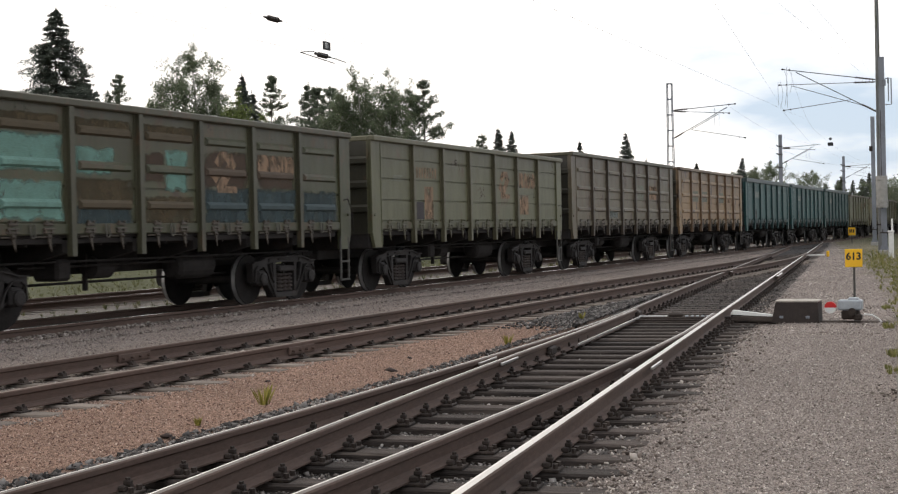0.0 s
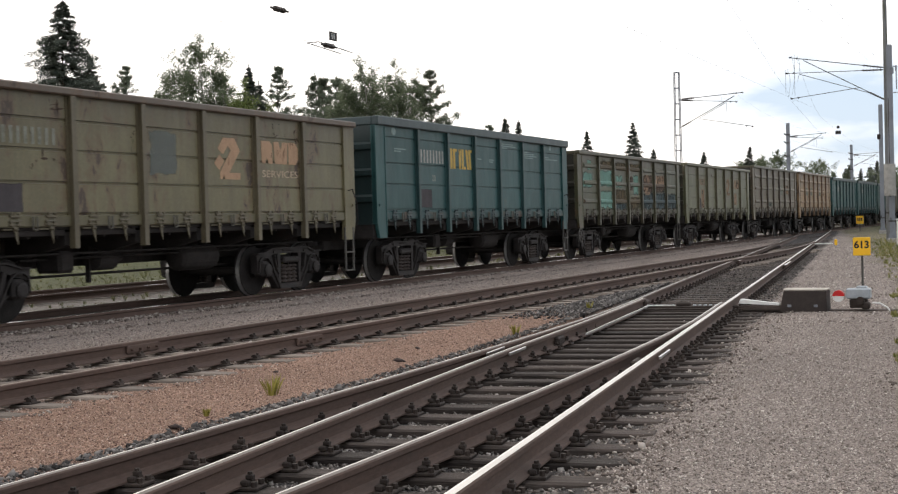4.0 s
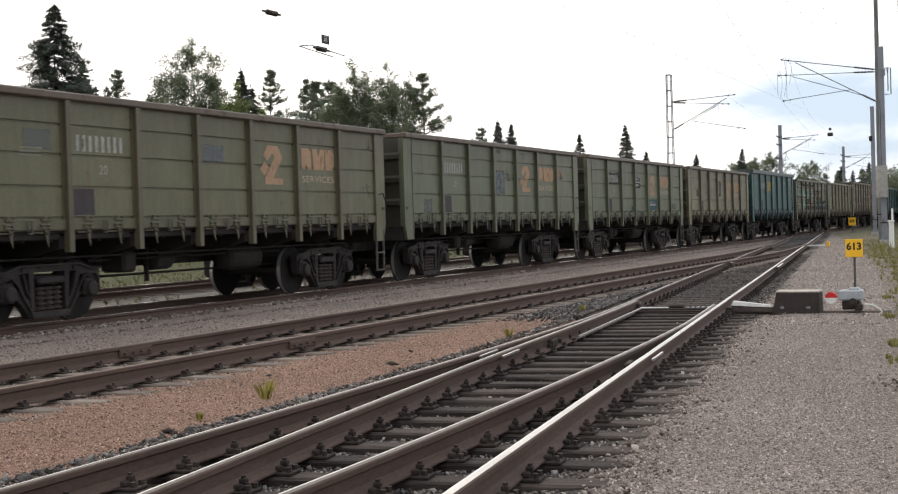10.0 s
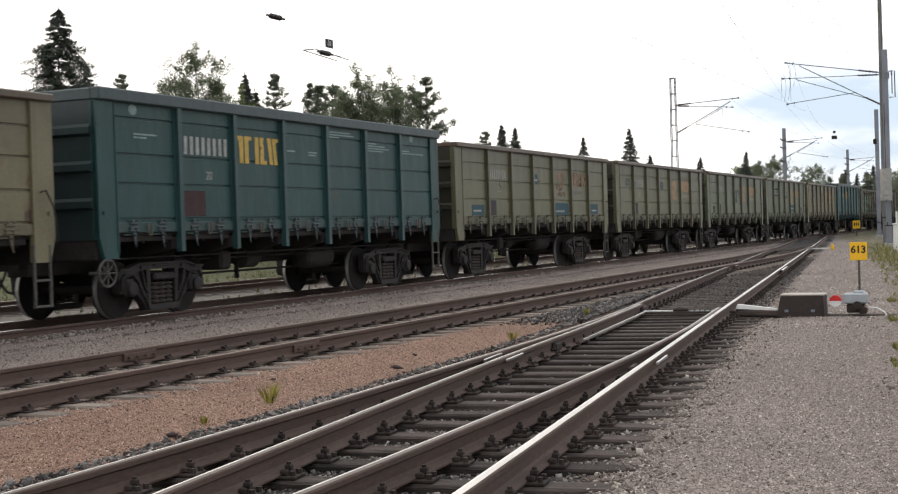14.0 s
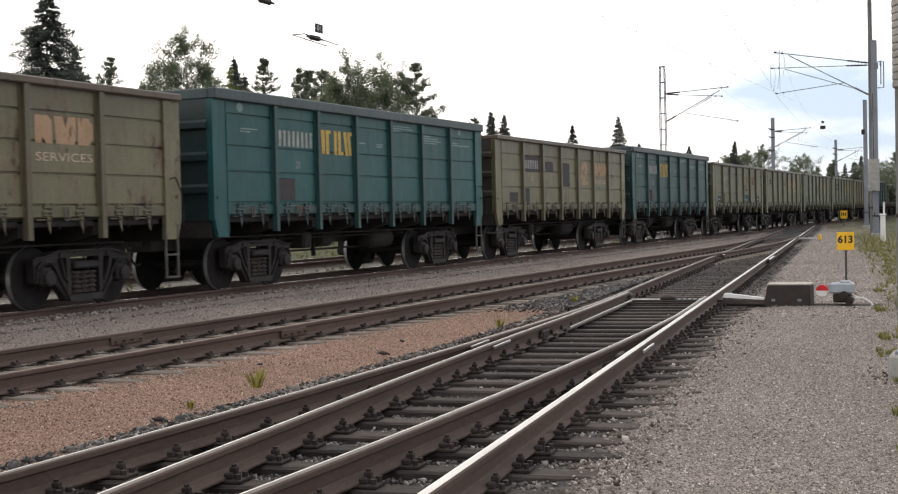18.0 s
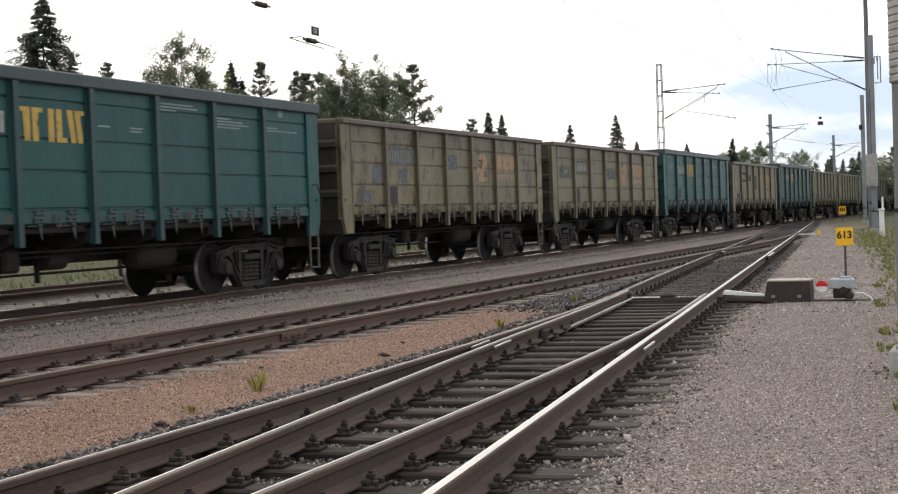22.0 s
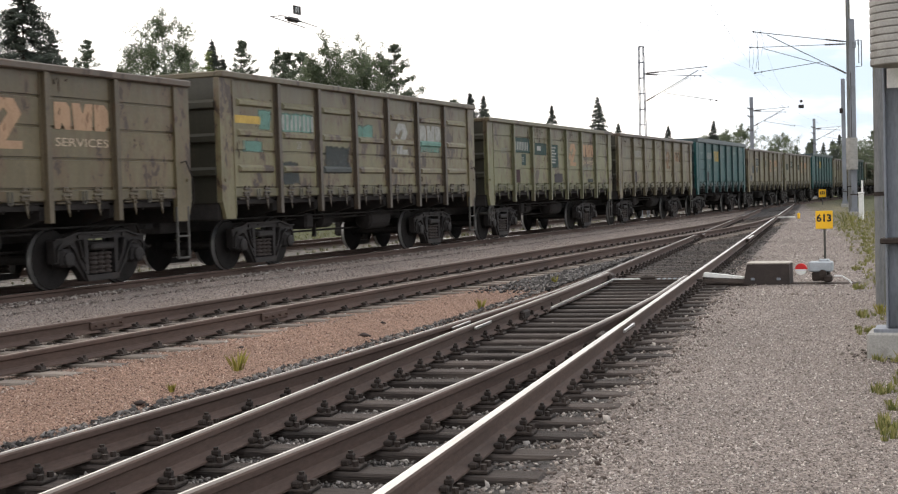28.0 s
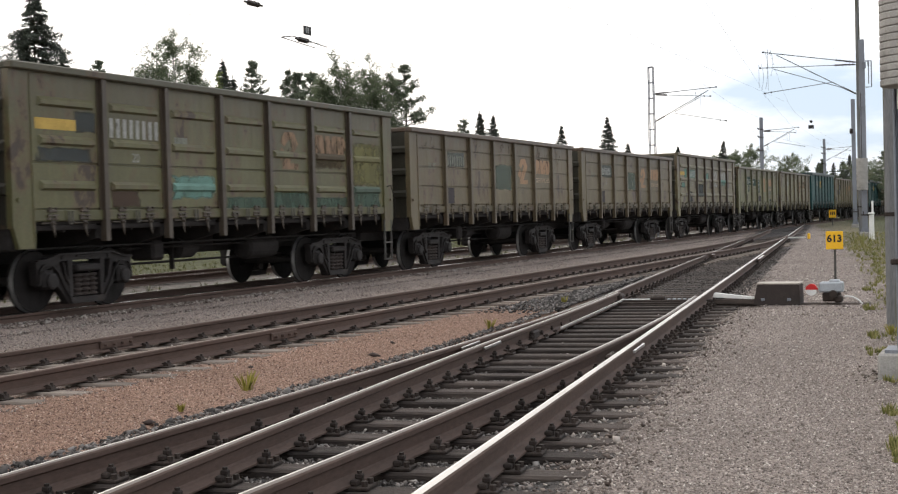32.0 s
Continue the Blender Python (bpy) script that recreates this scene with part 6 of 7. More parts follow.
# ---- yard furniture ----
def build_switch_gear():
    """Point motor of the turnout, its lever and its number board."""
    g = thing("point_motor", "brown steel point motor cover with a pale lid", "point motor", at=pose(-3.44, 21.5, GROUND_Z - 0.03))
    part("housing", Kit().prism([(-0.35, 0.0), (0.37, 0.0), (0.36, 0.31), (0.34, 0.325), (-0.27, 0.325), (-0.29, 0.31)], -0.2, 0.2, "y"), brown_box, g)
    k = Kit()
    k.box((0.035, 0, 0.336), (0.66, 0.42, 0.028), 0.010)
    part("lid", k, pale_lid, g, "pale weathered lid")
    for x in (-0.2, 0.2):
        k = Kit()
        k.box((x, -0.208, 0.09), (0.06, 0.015, 0.04), 0.005)
        part("latch", k, galvanised, g)
    k = Kit()
    k.prism([(-1.0, 0.125), (-0.36, 0.095), (-0.36, 0.125), (-0.97, 0.195)], -0.17, -0.05, "y")
    part("operating_rod", k, white_paint, g, "white painted operating rod")
    k = Kit()
    k.box((0.1, 0.05, -0.03), (2.6, 0.24, 0.1), 0.02)
    k.box((-0.66, -0.11, 0.05), (0.66, 0.10, 0.08), 0.01)
    part("bearer", k, sleeper_mat, g, "dark timber bearer")
    lv = thing("switch_lever", "grey cast lever box with a red and white weight disc", "switch lever", at=pose(-2.62, 21.5, GROUND_Z))
    k = Kit()
    k.box((0, 0, 0.24), (0.36, 0.24, 0.16), 0.02)
    k.box((0.05, 0, 0.33), (0.16, 0.14, 0.05), 0.015)
    part("casing", k, grey_box, lv, "light grey casting")
    k = Kit()
    k.box((0, 0, 0.09), (0.26, 0.2, 0.14), 0.02)
    k.tube((0.04, -0.2, 0.14), (0.04, 0.0, 0.14), 0.06, n=12)
    k.box((0.12, -0.1, 0.06), (0.12, 0.16, 0.1), 0.02)
    part("stand", k, plate_mat, lv, "dark iron stand")
    for i, (m, a0) in enumerate(((red_paint, 0.0), (white_paint, math.pi))):
        pts = [(0.09 * math.cos(a0 + math.pi * j / 10), 0.09 * math.sin(a0 + math.pi * j / 10)) for j in range(11)]
        part("weight_half", Kit().prism([(-0.30 + u, 0.20 + v) for u, v in pts], -0.05, 0.05, "y"), m, lv, ("red painted half of the weight", "white painted half of the weight")[i])
    part("cable", Kit().path([Vector((0.2, -0.05, 0.1)), Vector((0.32, -0.05, 0.09)), Vector((0.42, -0.05, 0.03)), Vector((0.46, -0.05, -0.02))], 0.014), white_paint, lv, "pale cable")
    number_board((-2.575, 21.62), 0.26, 0.28, 1.10, "613", "yellow number board on a thin steel post")
    number_board((-12.6, 105.0), 0.53, 0.6, 1.13, "", "small yellow number board far along the line")
    k = Kit()
    k.box((0, 0, 0.13), (0.12, 0.14, 0.26), 0.03)
    far = thing("switch_lever", "small white and yellow lever box beside the far turnout", "switch lever", at=pose(-8.49, 62.0, GROUND_Z))
    part("casing", k, yellow_sign, far, "yellow casing")
    k = Kit()
    k.box((-0.6, 0, 0.08), (0.9, 0.08, 0.05), 0.01)
    part("operating_rod", k, white_paint, far)


def number_board(xy, w, h, top, text, label):
    g = thing("number_board", label, "sign", at=pose(*xy, GROUND_Z))
    k = Kit()
    k.box((0, 0, top - h / 2), (w, 0.012, h), 0.005)
    part("board", k, yellow_sign, g, "yellow enamelled board")
    part("post", Kit().tube((0, 0.03, -0.1), (0, 0.03, top - 0.02), 0.018 * w / 0.26, n=8), step_mat, g, "thin dark steel post")
    if text:
        part("number_marking", lettering(text, h * 0.40, black_paint, "number_marking", 0.005), None, g, "bold black digits", at=pose(0, -0.008, top - h * 0.42))
    else:
        k = Kit()
        for i in range(3):
            k.box((-w * 0.25 + i * w * 0.25, -0.012, top - h * 0.45), (w * 0.16, 0.006, h * 0.4))
        part("number_marking", k, black_paint, g, "dark bars")


def mast_steel(name, xy, height, label, turn=0.0):
    """Steel catenary mast of H section on a concrete base."""
    g = thing(name, label, "catenary mast", "catenary masts", at=pose(*xy, GROUND_Z, 0, 0, turn))
    k = Kit()
    for s in (-1, 1):
        k.box((0, s * 0.11, height / 2 + 0.1), (0.24, 0.02, height - 0.2), 0.004)
    k.box((0, 0, height / 2 + 0.1), (0.014, 0.2, height - 0.2))
    k.box((0, 0, 0.215), (0.40, 0.44, 0.03))
    k.prism([(-0.19, 0.23), (0.19, 0.23), (0.11, 0.55), (-0.11, 0.55)], -0.012, 0.012, "y")
    part("column", k, galvanised, g, "grey galvanised steel column")
    k = Kit()
    k.box((0, 0, 0.0), (0.46, 0.56, 0.40), 0.02)
    part("foundation", k, concrete, g, "pale concrete foundation block")
    k = Kit()
    k.box((0, 0, 1.0), (0.34, 0.32, 0.05), 0.01)
    k.tube((-0.05, -0.18, 1.02), (-0.05, -0.18, 1.16), 0.02, n=6)
    part("clamp", k, plate_mat, g, "dark steel clamp")
    return g


def weights(xy, z0, n, r, label, step=0.113):
    g = thing("tension_weights", label, "counterweight", at=pose(*xy, GROUND_Z))
    for i in range(n):
        z = z0 + i * step
        prof = [(r * 0.97, z), (r, z + step * 0.13), (r, z + step * 0.80), (r * 0.97, z + step * 0.94)]
        part("weight_disc", Kit().lathe(prof, Matrix.Rotation(radians(-90), 4, "Y"), 28), concrete, g)
    part("hanger_rod", Kit().tube((0, 0, z0 - 0.05), (0, 0, z0 + n * step + 3.0), 0.015, n=6), plate_mat, g)
    return g


def timber(xy, height, r, label):
    g = thing("timber_pole", label, "pole", at=pose(*xy, GROUND_Z))
    part("shaft", Kit().tube((0, 0, -0.3), (0, 0, height), r, r * 0.7, n=14).mesh("shaft", timber_pole, smooth=True), None, g)
    part("steel_band", Kit().tube((0, 0, 1.35), (0, 0, 1.40), r * 1.03, n=14), plate_mat, g)
    return g


arm_steel = mat("dull_arm_steel", (0.14, 0.145, 0.155), 0.6, 0.2, 0.2)


def cantilever(g, side, z, reach, wide=False):
    """Arms of a catenary mast: a top tube, a lower tube, two diagonals, a steady arm and hangers."""
    s = side
    if wide:
        q = reach / 4.5
        a = [((0.12, -0.15), (4.52, 0.64)), ((0.12, -0.23), (4.67, -0.10)), ((0.12, -1.67), (3.86, 0.46)), ((0.60, -1.36), (4.03, -0.18)), ((1.32, -0.98), (4.48, -1.31))]
        hangs = ((4.28, 0.76, -1.18), (4.70, 0.05, -1.05))
    else:
        q = reach / 3.7
        a = [((0.12, -0.02), (3.47, 0.14)), ((0.12, -0.06), (3.16, -0.32)), ((0.12, -1.52), (3.02, -0.01)), ((1.18, -1.06), (2.56, -0.34)), ((1.12, -1.08), (3.96, -1.64))]
        hangs = ((2.36, -0.03, -1.04), (2.6, -0.28, -1.0))
    a = [((x0 * q, z + z0 * q), (x1 * q, z + z1 * q)) for (x0, z0), (x1, z1) in a]
    for i, ((x0, z0), (x1, z1)) in enumerate(a):
        part("arm", Kit().tube((s * x0, 0, z0), (s * x1, 0, z1), 0.021 if i in (0, 2) else 0.016, n=6), arm_steel, g)
        if i in (0, 1, 4):
            k = Kit()
            k.box((s * (x1 - 0.04 * s * s), 0, z1), (0.10, 0.07, 0.07), 0.015)
            k.box((s * (x1 - 0.35), 0, z0 + (z1 - z0) * 0.92), (0.05, 0.05, 0.09), 0.012)
            part("clamp", k, plate_mat, g)
    for i in (0, 1, 2):
        (x0, z0), (x1, z1) = a[i]
        u0, u1 = 0.04, (0.24 if i < 2 else 0.20)
        p, e = Vector((s * (x0 + (x1 - x0) * u0), 0, z0 + (z1 - z0) * u0)), Vector((s * (x0 + (x1 - x0) * u1), 0, z0 + (z1 - z0) * u1))
        k = Kit().tube(p, e, 0.032, n=8)
        for j in range(6):
            c = p.lerp(e, (j + 0.5) / 6)
            k.tube(c, c + (e - p).normalized() * 0.03, 0.055, n=8)
        part("insulator", k, insulator_mat, g, "dark ribbed insulator")
    for x, za, zb in hangs:
        part("dropper", Kit().tube((s * x * q, 0, z + za * q), (s * x * q, 0, z + zb * q), 0.008, n=5), wire_mat, g)


def lattice_mast(xy, height, label, z):
    g = thing("lattice_mast", label, "catenary mast", "catenary masts", at=pose(*xy, GROUND_Z))
    k = Kit()
    w0, w1 = 0.36, 0.24
    for sx in (-1, 1):
        for sy in (-1, 1):
            part("leg", Kit().tube((sx * w0 / 2, sy * w0 / 2, 0), (sx * w1 / 2, sy * w1 / 2, height), 0.03, n=4), galvanised, g)
    n = 11
    for i in range(n + 1):
        zz = height * i / n
        w = w0 + (w1 - w0) * i / n
        k = Kit()
        for s in (-1, 1):
            k.box((0, s * w / 2, zz), (w, 0.02, 0.05))
            k.box((s * w / 2, 0, zz), (0.02, w, 0.05))
        part("batten", k, galvanised, g)
    cantilever(g, 1, z, 3.7)
    return g


def build_masts():
    g = mast_steel("catenary_mast", (-0.84, 12.5), 8.6, "grey steel catenary mast on a concrete block beside the path", 90.0)
    k = Kit()
    k.box((-0.128, 0.03, 2.42), (0.01, 0.10, 0.17))
    part("plate", k, white_paint, g, "small pale plate with worn marks")
    timber((-1.365, 17.5), 11.0, 0.115, "weathered timber pole beside the steel mast")
    weights((-0.75, 12.05), 2.50, 22, 0.28, "stack of pale round concrete tension weights", 0.062)
    g = mast_steel("catenary_mast", (-6.35, 65.0), 9.1, "grey steel catenary mast with two arms")
    cantilever(g, -1, 8.2, 4.5, True)
    k = Kit()
    k.path([Vector((0.16, 0, 6.9)), Vector((0.42, 0, 6.9)), Vector((0.42, 0, 8.1)), Vector((0.16, 0, 8.1))], 0.03)
    k.box((0.12, -0.16, 7.9), (0.16, 0.10, 0.30), 0.02)
    k.box((0.30, -0.05, 7.5), (0.05, 0.05, 0.9), 0.01)
    k.lathe([(0.05, -0.02), (0.14, -0.03), (0.14, 0.03), (0.05, 0.02)], Matrix.Translation((0.3, -0.1, 8.0)), 12)
    part("tension_gear", k, galvanised, g, "grey tensioning gear")
    timber((-6.60, 65.9), 12.5, 0.13, "tall weathered timber pole beside the steel mast")
    weights((-6.38, 64.5), 2.15, 13, 0.26, "stack of pale concrete tension weights on the mast")
    lattice_mast((-17.55, 70.0), 9.05, "slim grey lattice catenary mast", 7.65)
    for xy, h, s, z, r in (((-17.6, 104.0), 8.3, 1, 7.3, 3.0), ((-17.6, 141.0), 8.2, 1, 7.2, 3.0), ((-9.6, 92.0), 8.4, -1, 7.4, 3.6)):
        g = mast_steel("catenary_mast", xy, h, "distant grey steel catenary mast")
        if s > 0:
            cantilever(g, s, z, r)
            for zz in (z + 0.1, z - 0.5, z - 1.5):
                k = Kit()
                k.box((0, 0, zz), (0.30, 0.30, 0.07), 0.01)
                k.tube((-0.15, -0.05, zz), (-0.30, -0.05, zz + 0.12), 0.05, n=8)
                part("clamp", k, plate_mat, g)
        else:
            part("bracket", Kit().box((-0.12, -0.1, 6.3), (0.22, 0.1, 0.34), 0.03), plate_mat, g)
    # white marker post and grey cabinet by the mast
    g = thing("marker_post", "white painted marker post in the grass", "post", at=pose(-5.50, 59.0, GROUND_Z))
    k = Kit()
    k.box((0, 0, 0.5), (0.2, 0.18, 1.1), 0.02)
    part("shaft", k, white_paint, g)
    k = Kit()
    k.box((0, 0, 1.10), (0.26, 0.24, 0.08), 0.02)
    k.box((0.05, 0, 1.38), (0.08, 0.06, 0.5), 0.01)
    part("head", k, white_paint, g)


def hanging_gear():
    """Section insulators in the contact wire above the train."""
    def insulator(x, y, z, label, flag):
        g = thing("section_insulator", label, "overhead line insulator", at=pose(x, y, z))
        k = Kit()
        k.tube((0, -0.36, 0.03), (0, 0.36, 0.03), 0.024, n=8)
        k.tube((0, -0.22, 0.03), (0, 0.22, 0.03), 0.045, n=8)
        for j in range(4):
            k.tube((0, -0.18 + 0.11 * j, 0.03), (0, -0.155 + 0.11 * j, 0.03), 0.062, n=8)
        part("rod", k, insulator_mat, g, "dark ribbed insulator rod")
        if flag:
            k = Kit()
            k.tube((0.15, -0.75, 0.03), (0.15, 0.85, -0.05), 0.011, n=5)
            k.tube((-0.15, -0.75, 0.03), (-0.15, 0.85, -0.05), 0.011, n=5)
            k.tube((0.15, -0.75, 0.03), (-0.15, -0.75, 0.03), 0.011, n=5)
            part("runner", k, wire_mat, g, "pair of thin metal runners")
        return g
    insulator(TRAIN_X, 27.05, 5.36, "section insulator with thin runners above the track", True)
    insulator(TRAIN_X, 24.9, 5.90, "dark insulator in the overhead wire", False)
    g = thing("wire_tag", "small black tag with pale digits on the overhead wire", "sign", at=pose(TRAIN_X, 27.25, 5.63))
    k = Kit()
    k.box((0, 0, 0), (0.012, 0.36, 0.20), 0.004)
    part("plate", k, black_paint, g)
    part("digit_marking", lettering("01", 0.13, white_paint, "digit_marking"), None, g, "pale digits", at=Matrix.Translation((0.009, 0, 0)) @ FACE)
    g = thing("wire_tag", "small black tag on the far overhead wire", "sign", at=pose(-13.9, 104.0, 7.2))
    k = Kit()
    k.box((0, 0, 0), (0.40, 0.03, 0.27), 0.01)
    k.tube((0, 0, 0.40), (0, 0.03, 0.40), 0.11, n=10)
    part("plate", k, black_paint, g)
    # contact and carrying wires
    w = thing("overhead_wires", "thin dark overhead contact and carrying wires", "wires", kind="structure")

    def wire(a, b, r, sag=0.0, n=8):
        a, b = Vector(a), Vector(b)
        pts = [a.lerp(b, i / n) - Vector((0, 0, sag * 4 * (i / n) * (1 - i / n))) for i in range(n + 1)]
        part("wire", Kit().path(pts, r, 4), wire_mat, w)
    wire((TRAIN_X, -60, 5.5), (TRAIN_X, 26.75, 5.39), 0.003)
    wire((TRAIN_X, 27.35, 5.39), (TRAIN_X, 70, 5.9), 0.003)
    wire((TRAIN_X, 25.2, 5.93), (TRAIN_X, 70, 7.3), 0.0025, 0.5)
    wire((TRAIN_X, 24.6, 5.93), (TRAIN_X, -60, 6.6), 0.0025, 0.5)
    wire((TRAIN_X, 27.2, 5.53), (TRAIN_X, 27.2, 5.86), 0.003)
    wire((TRAIN_X, 70, 7.8), (TRAIN_X, 104, 7.3), 0.003, 0.6)
    wire((TRAIN_X, 104, 7.3), (TRAIN_X, 141, 7.2), 0.003, 0.6)
    wire((TRAIN_X, 70, 6.0), (TRAIN_X, 141, 6.0), 0.005)
    wire((-9.45, 62.0, 6.05), (-9.15, -40, 5.95), 0.0028)
    wire((-10.7, 65.0, 6.55), (-2.84, -2.0, 6.45), 0.0028)
    wire((-7.3, 65.0, 8.3), (-7.3, -40, 8.3), 0.0028)
    wire((-6.8, 65.0, 8.2), (-5.0, -10, 8.2), 0.0028)
    wire((-6.5, 65.0, 8.3), (-0.84, 12.5, 8.3), 0.003, 0.3)
    wire((-10.5, 65.0, 8.55), (-13.2, 92, 7.4), 0.0035, 0.5)
    wire((-10.9, 65.0, 6.70), (-13.2, 92, 6.2), 0.0035)
    wire((-13.2, 92, 7.4), (-14.6, 141, 7.2), 0.003, 0.5)
    # looped jumpers at the end of the wide arms
    for x, z0, z1 in ((-10.75, 8.7, 6.9), (-10.95, 8.1, 6.8), (-10.5, 8.7, 7.5)):
        pts = [Vector((x + 0.18 * math.sin(math.pi * i / 8), 65.0 - 0.4 * math.sin(math.pi * i / 8), z0 + (z1 - z0) * i / 8)) for i in range(9)]
        part("jumper", Kit().path(pts, 0.008, 4), wire_mat, w)


build_switch_gear()
build_masts()
hanging_gear()


# ---- trees ----
def leaf_mat(name, colours, through_light=0.45):
    """Leaves that pass part of the light."""
    m = island_mat(name, colours, 0.7)
    nt = m.node_tree
    b, out = nt.nodes["Principled BSDF"], nt.nodes["Material Output"]
    tl, mx = nt.nodes.new("ShaderNodeBsdfTranslucent"), nt.nodes.new("ShaderNodeMixShader")
    mx.inputs["Fac"].default_value = through_light
    ramp = b.inputs["Base Color"].links[0].from_socket
    nt.links.new(ramp, tl.inputs["Color"])
    nt.links.new(b.outputs["BSDF"], mx.inputs[1])
    nt.links.new(tl.outputs["BSDF"], mx.inputs[2])
    nt.links.new(mx.outputs["Shader"], out.inputs["Surface"])
    return m


spruce_leaf = leaf_mat("spruce_needles", ((0.095, 0.112, 0.096), (0.13, 0.148, 0.126), (0.17, 0.19, 0.155)), 0.6)
birch_leaf = leaf_mat("birch_leaves", ((0.135, 0.165, 0.105), (0.17, 0.20, 0.125), (0.21, 0.24, 0.15)), 0.55)
bush_leaf = leaf_mat("bush_leaves", ((0.13, 0.17, 0.055), (0.165, 0.205, 0.07), (0.21, 0.24, 0.09)), 0.5)
pine_leaf = leaf_mat("pine_needles", ((0.13, 0.155, 0.115), (0.17, 0.197, 0.145), (0.21, 0.24, 0.17)), 0.62)
bark_dark = mat("dark_bark", (0.06, 0.045, 0.035), 0.95, 0, 0.4, 6, 40, 0.6)
bark_birch = mat("birch_bark", (0.38, 0.36, 0.33), 0.9, 0, 0.25, 4, 40, 0.3, (0.05, 0.045, 0.04), 0.35, 6, stretch=(0.6, 0.6, 4))
LEAF_V = [(-0.5, 0, 0), (0, -0.32, 0.06), (0.5, 0, 0), (0, 0.32, 0.06)]
LEAF_F = [(0, 1, 2, 3)]


def tree(kind, x, y, height, width, seed, dense=1.0):
    rng = np.random.default_rng(seed)
    rnd = random.Random(seed)
    z0 = GROUND_Z + min(max(0.0, -x - 27) * 0.02, 1.06)
    g = thing({"birch": "birch_tree", "bush": "birch_sapling", "spruce": "spruce_tree", "pine": "pine_tree"}[kind], {"birch": "leafy green birch with a loose crown", "bush": "light green young birch", "spruce": "dark green pointed spruce", "pine": "grey-green pine with open branches"}[kind], "tree", "trees along the line", at=pose(x, y, z0))
    h = height - z0
    k = Kit()
    lean = 0.006 if kind == "birch" else 0.0015
    bend = [Vector((rnd.uniform(-1, 1) * h * lean * i, rnd.uniform(-1, 1) * h * lean * i, h * 0.985 * i / 6)) for i in range(7)]
    r0 = h * 0.012
    for i in range(6):
        k.tube(bend[i], bend[i + 1], r0 * (1 - i / 6.1), r0 * (1 - (i + 1) / 6.1), n=7, caps=False)

    def stem(z):
        i = min(5, max(0, int(z / h * 6)))
        return bend[i].lerp(bend[i + 1], z / h * 6 - i)
    spots, sizes = [], []

    def spray(p0, p1, n, spread, size, droop=0.0, power=0.8):
        """Leaves along a twig from p0 to p1."""
        s = rng.random(n)[:, None] ** power
        c = np.array(p0) * (1 - s) + np.array(p1) * s + rng.normal(0, 0.85, (n, 3)).clip(-1.9, 1.9) * np.array(spread)
        c[:, 2] -= droop * rng.random(n) ** 1.5
        spots.append(c)
        sizes.append(rng.uniform(*size, n) * (1.0 if y < 100 else 1.4))
    far = y > 100
    steep = 0.70 if width > 3 and not far else 0.40
    if kind == "spruce":
        z = h * 0.10
        while z < h - 0.18:
            d = h - z
            reach = min(width / 2, steep * d ** 0.85) * rnd.uniform(0.78, 1.10)
            for b in range(6):
                a = 2 * math.pi * (b + rnd.random()) / 6
                ln = reach * (rnd.uniform(0.75, 1.08) if far else rnd.uniform(0.5, 1.12))
                root = stem(z + rnd.uniform(-0.08, 0.08))
                tip = root + Vector((math.cos(a) * ln, math.sin(a) * ln, -0.20 * ln + 0.04))
                k.tube(root, tip, 0.025, 0.007, n=4, caps=False)
                # a branch carries flat fans of needles that hang a little
                for q in range(2 + int(ln > 1)):
                    u = 0.3 + 0.7 * (q + rnd.random()) / (2 + int(ln > 1))
                    p = root.lerp(tip, u)
                    side = Vector((-math.sin(a), math.cos(a), 0)) * rnd.uniform(-0.42, 0.42) * ln
                    end = p + side + Vector((math.cos(a), math.sin(a), -0.25)) * 0.16 * ln
                    w = 0.03 + 0.065 * min(ln, 1.8)
                    spray(root.lerp(tip, u * 0.6), end, int((14 + 46 * ln) * dense), (w, w, 0.02 + 0.022 * ln), (0.05, 0.11) if far else (0.07, 0.15), 0.03 + 0.13 * ln, 0.8)
            z += (0.16 + 0.030 * d) * rnd.uniform(0.7, 1.3) * (0.75 if far else 1.0)
        spray(stem(h * 0.97), stem(h * 0.999), int(24 * dense), (0.03, 0.03, 0.04), (0.05, 0.10))
    elif kind == "pine":
        z = h * 0.25
        while z < h - 0.3:
            d = h - z
            for b in range(rnd.randint(3, 5)):
                a = rnd.uniform(0, 6.283)
                ln = min(width / 2, 0.50 * d ** 0.8) * rnd.uniform(0.5, 1.2)
                root = stem(z)
                tip = root + Vector((math.cos(a) * ln, math.sin(a) * ln, rnd.uniform(0.10, 0.40) * ln))
                k.tube(root, tip, 0.022, 0.007, n=4, caps=False)
                for q in range(3 + int(ln > 1)):
                    p = root.lerp(tip, 0.35 + 0.65 * (q + rnd.random()) / (3 + int(ln > 1)))
                    e = p + Vector((math.cos(a) * 0.12 + rnd.uniform(-0.2, 0.2), math.sin(a) * 0.12 + rnd.uniform(-0.2, 0.2), rnd.uniform(0.10, 0.30))) * (0.5 + 0.5 * min(ln, 1.4))
                    k.tube(p, e, 0.008, 0.004, n=3, caps=False)
                    spray(p, e, int(30 * dense), (0.085, 0.085, 0.07), (0.06, 0.13), 0.0, 0.8)
            z += rnd.uniform(0.2, 0.36)
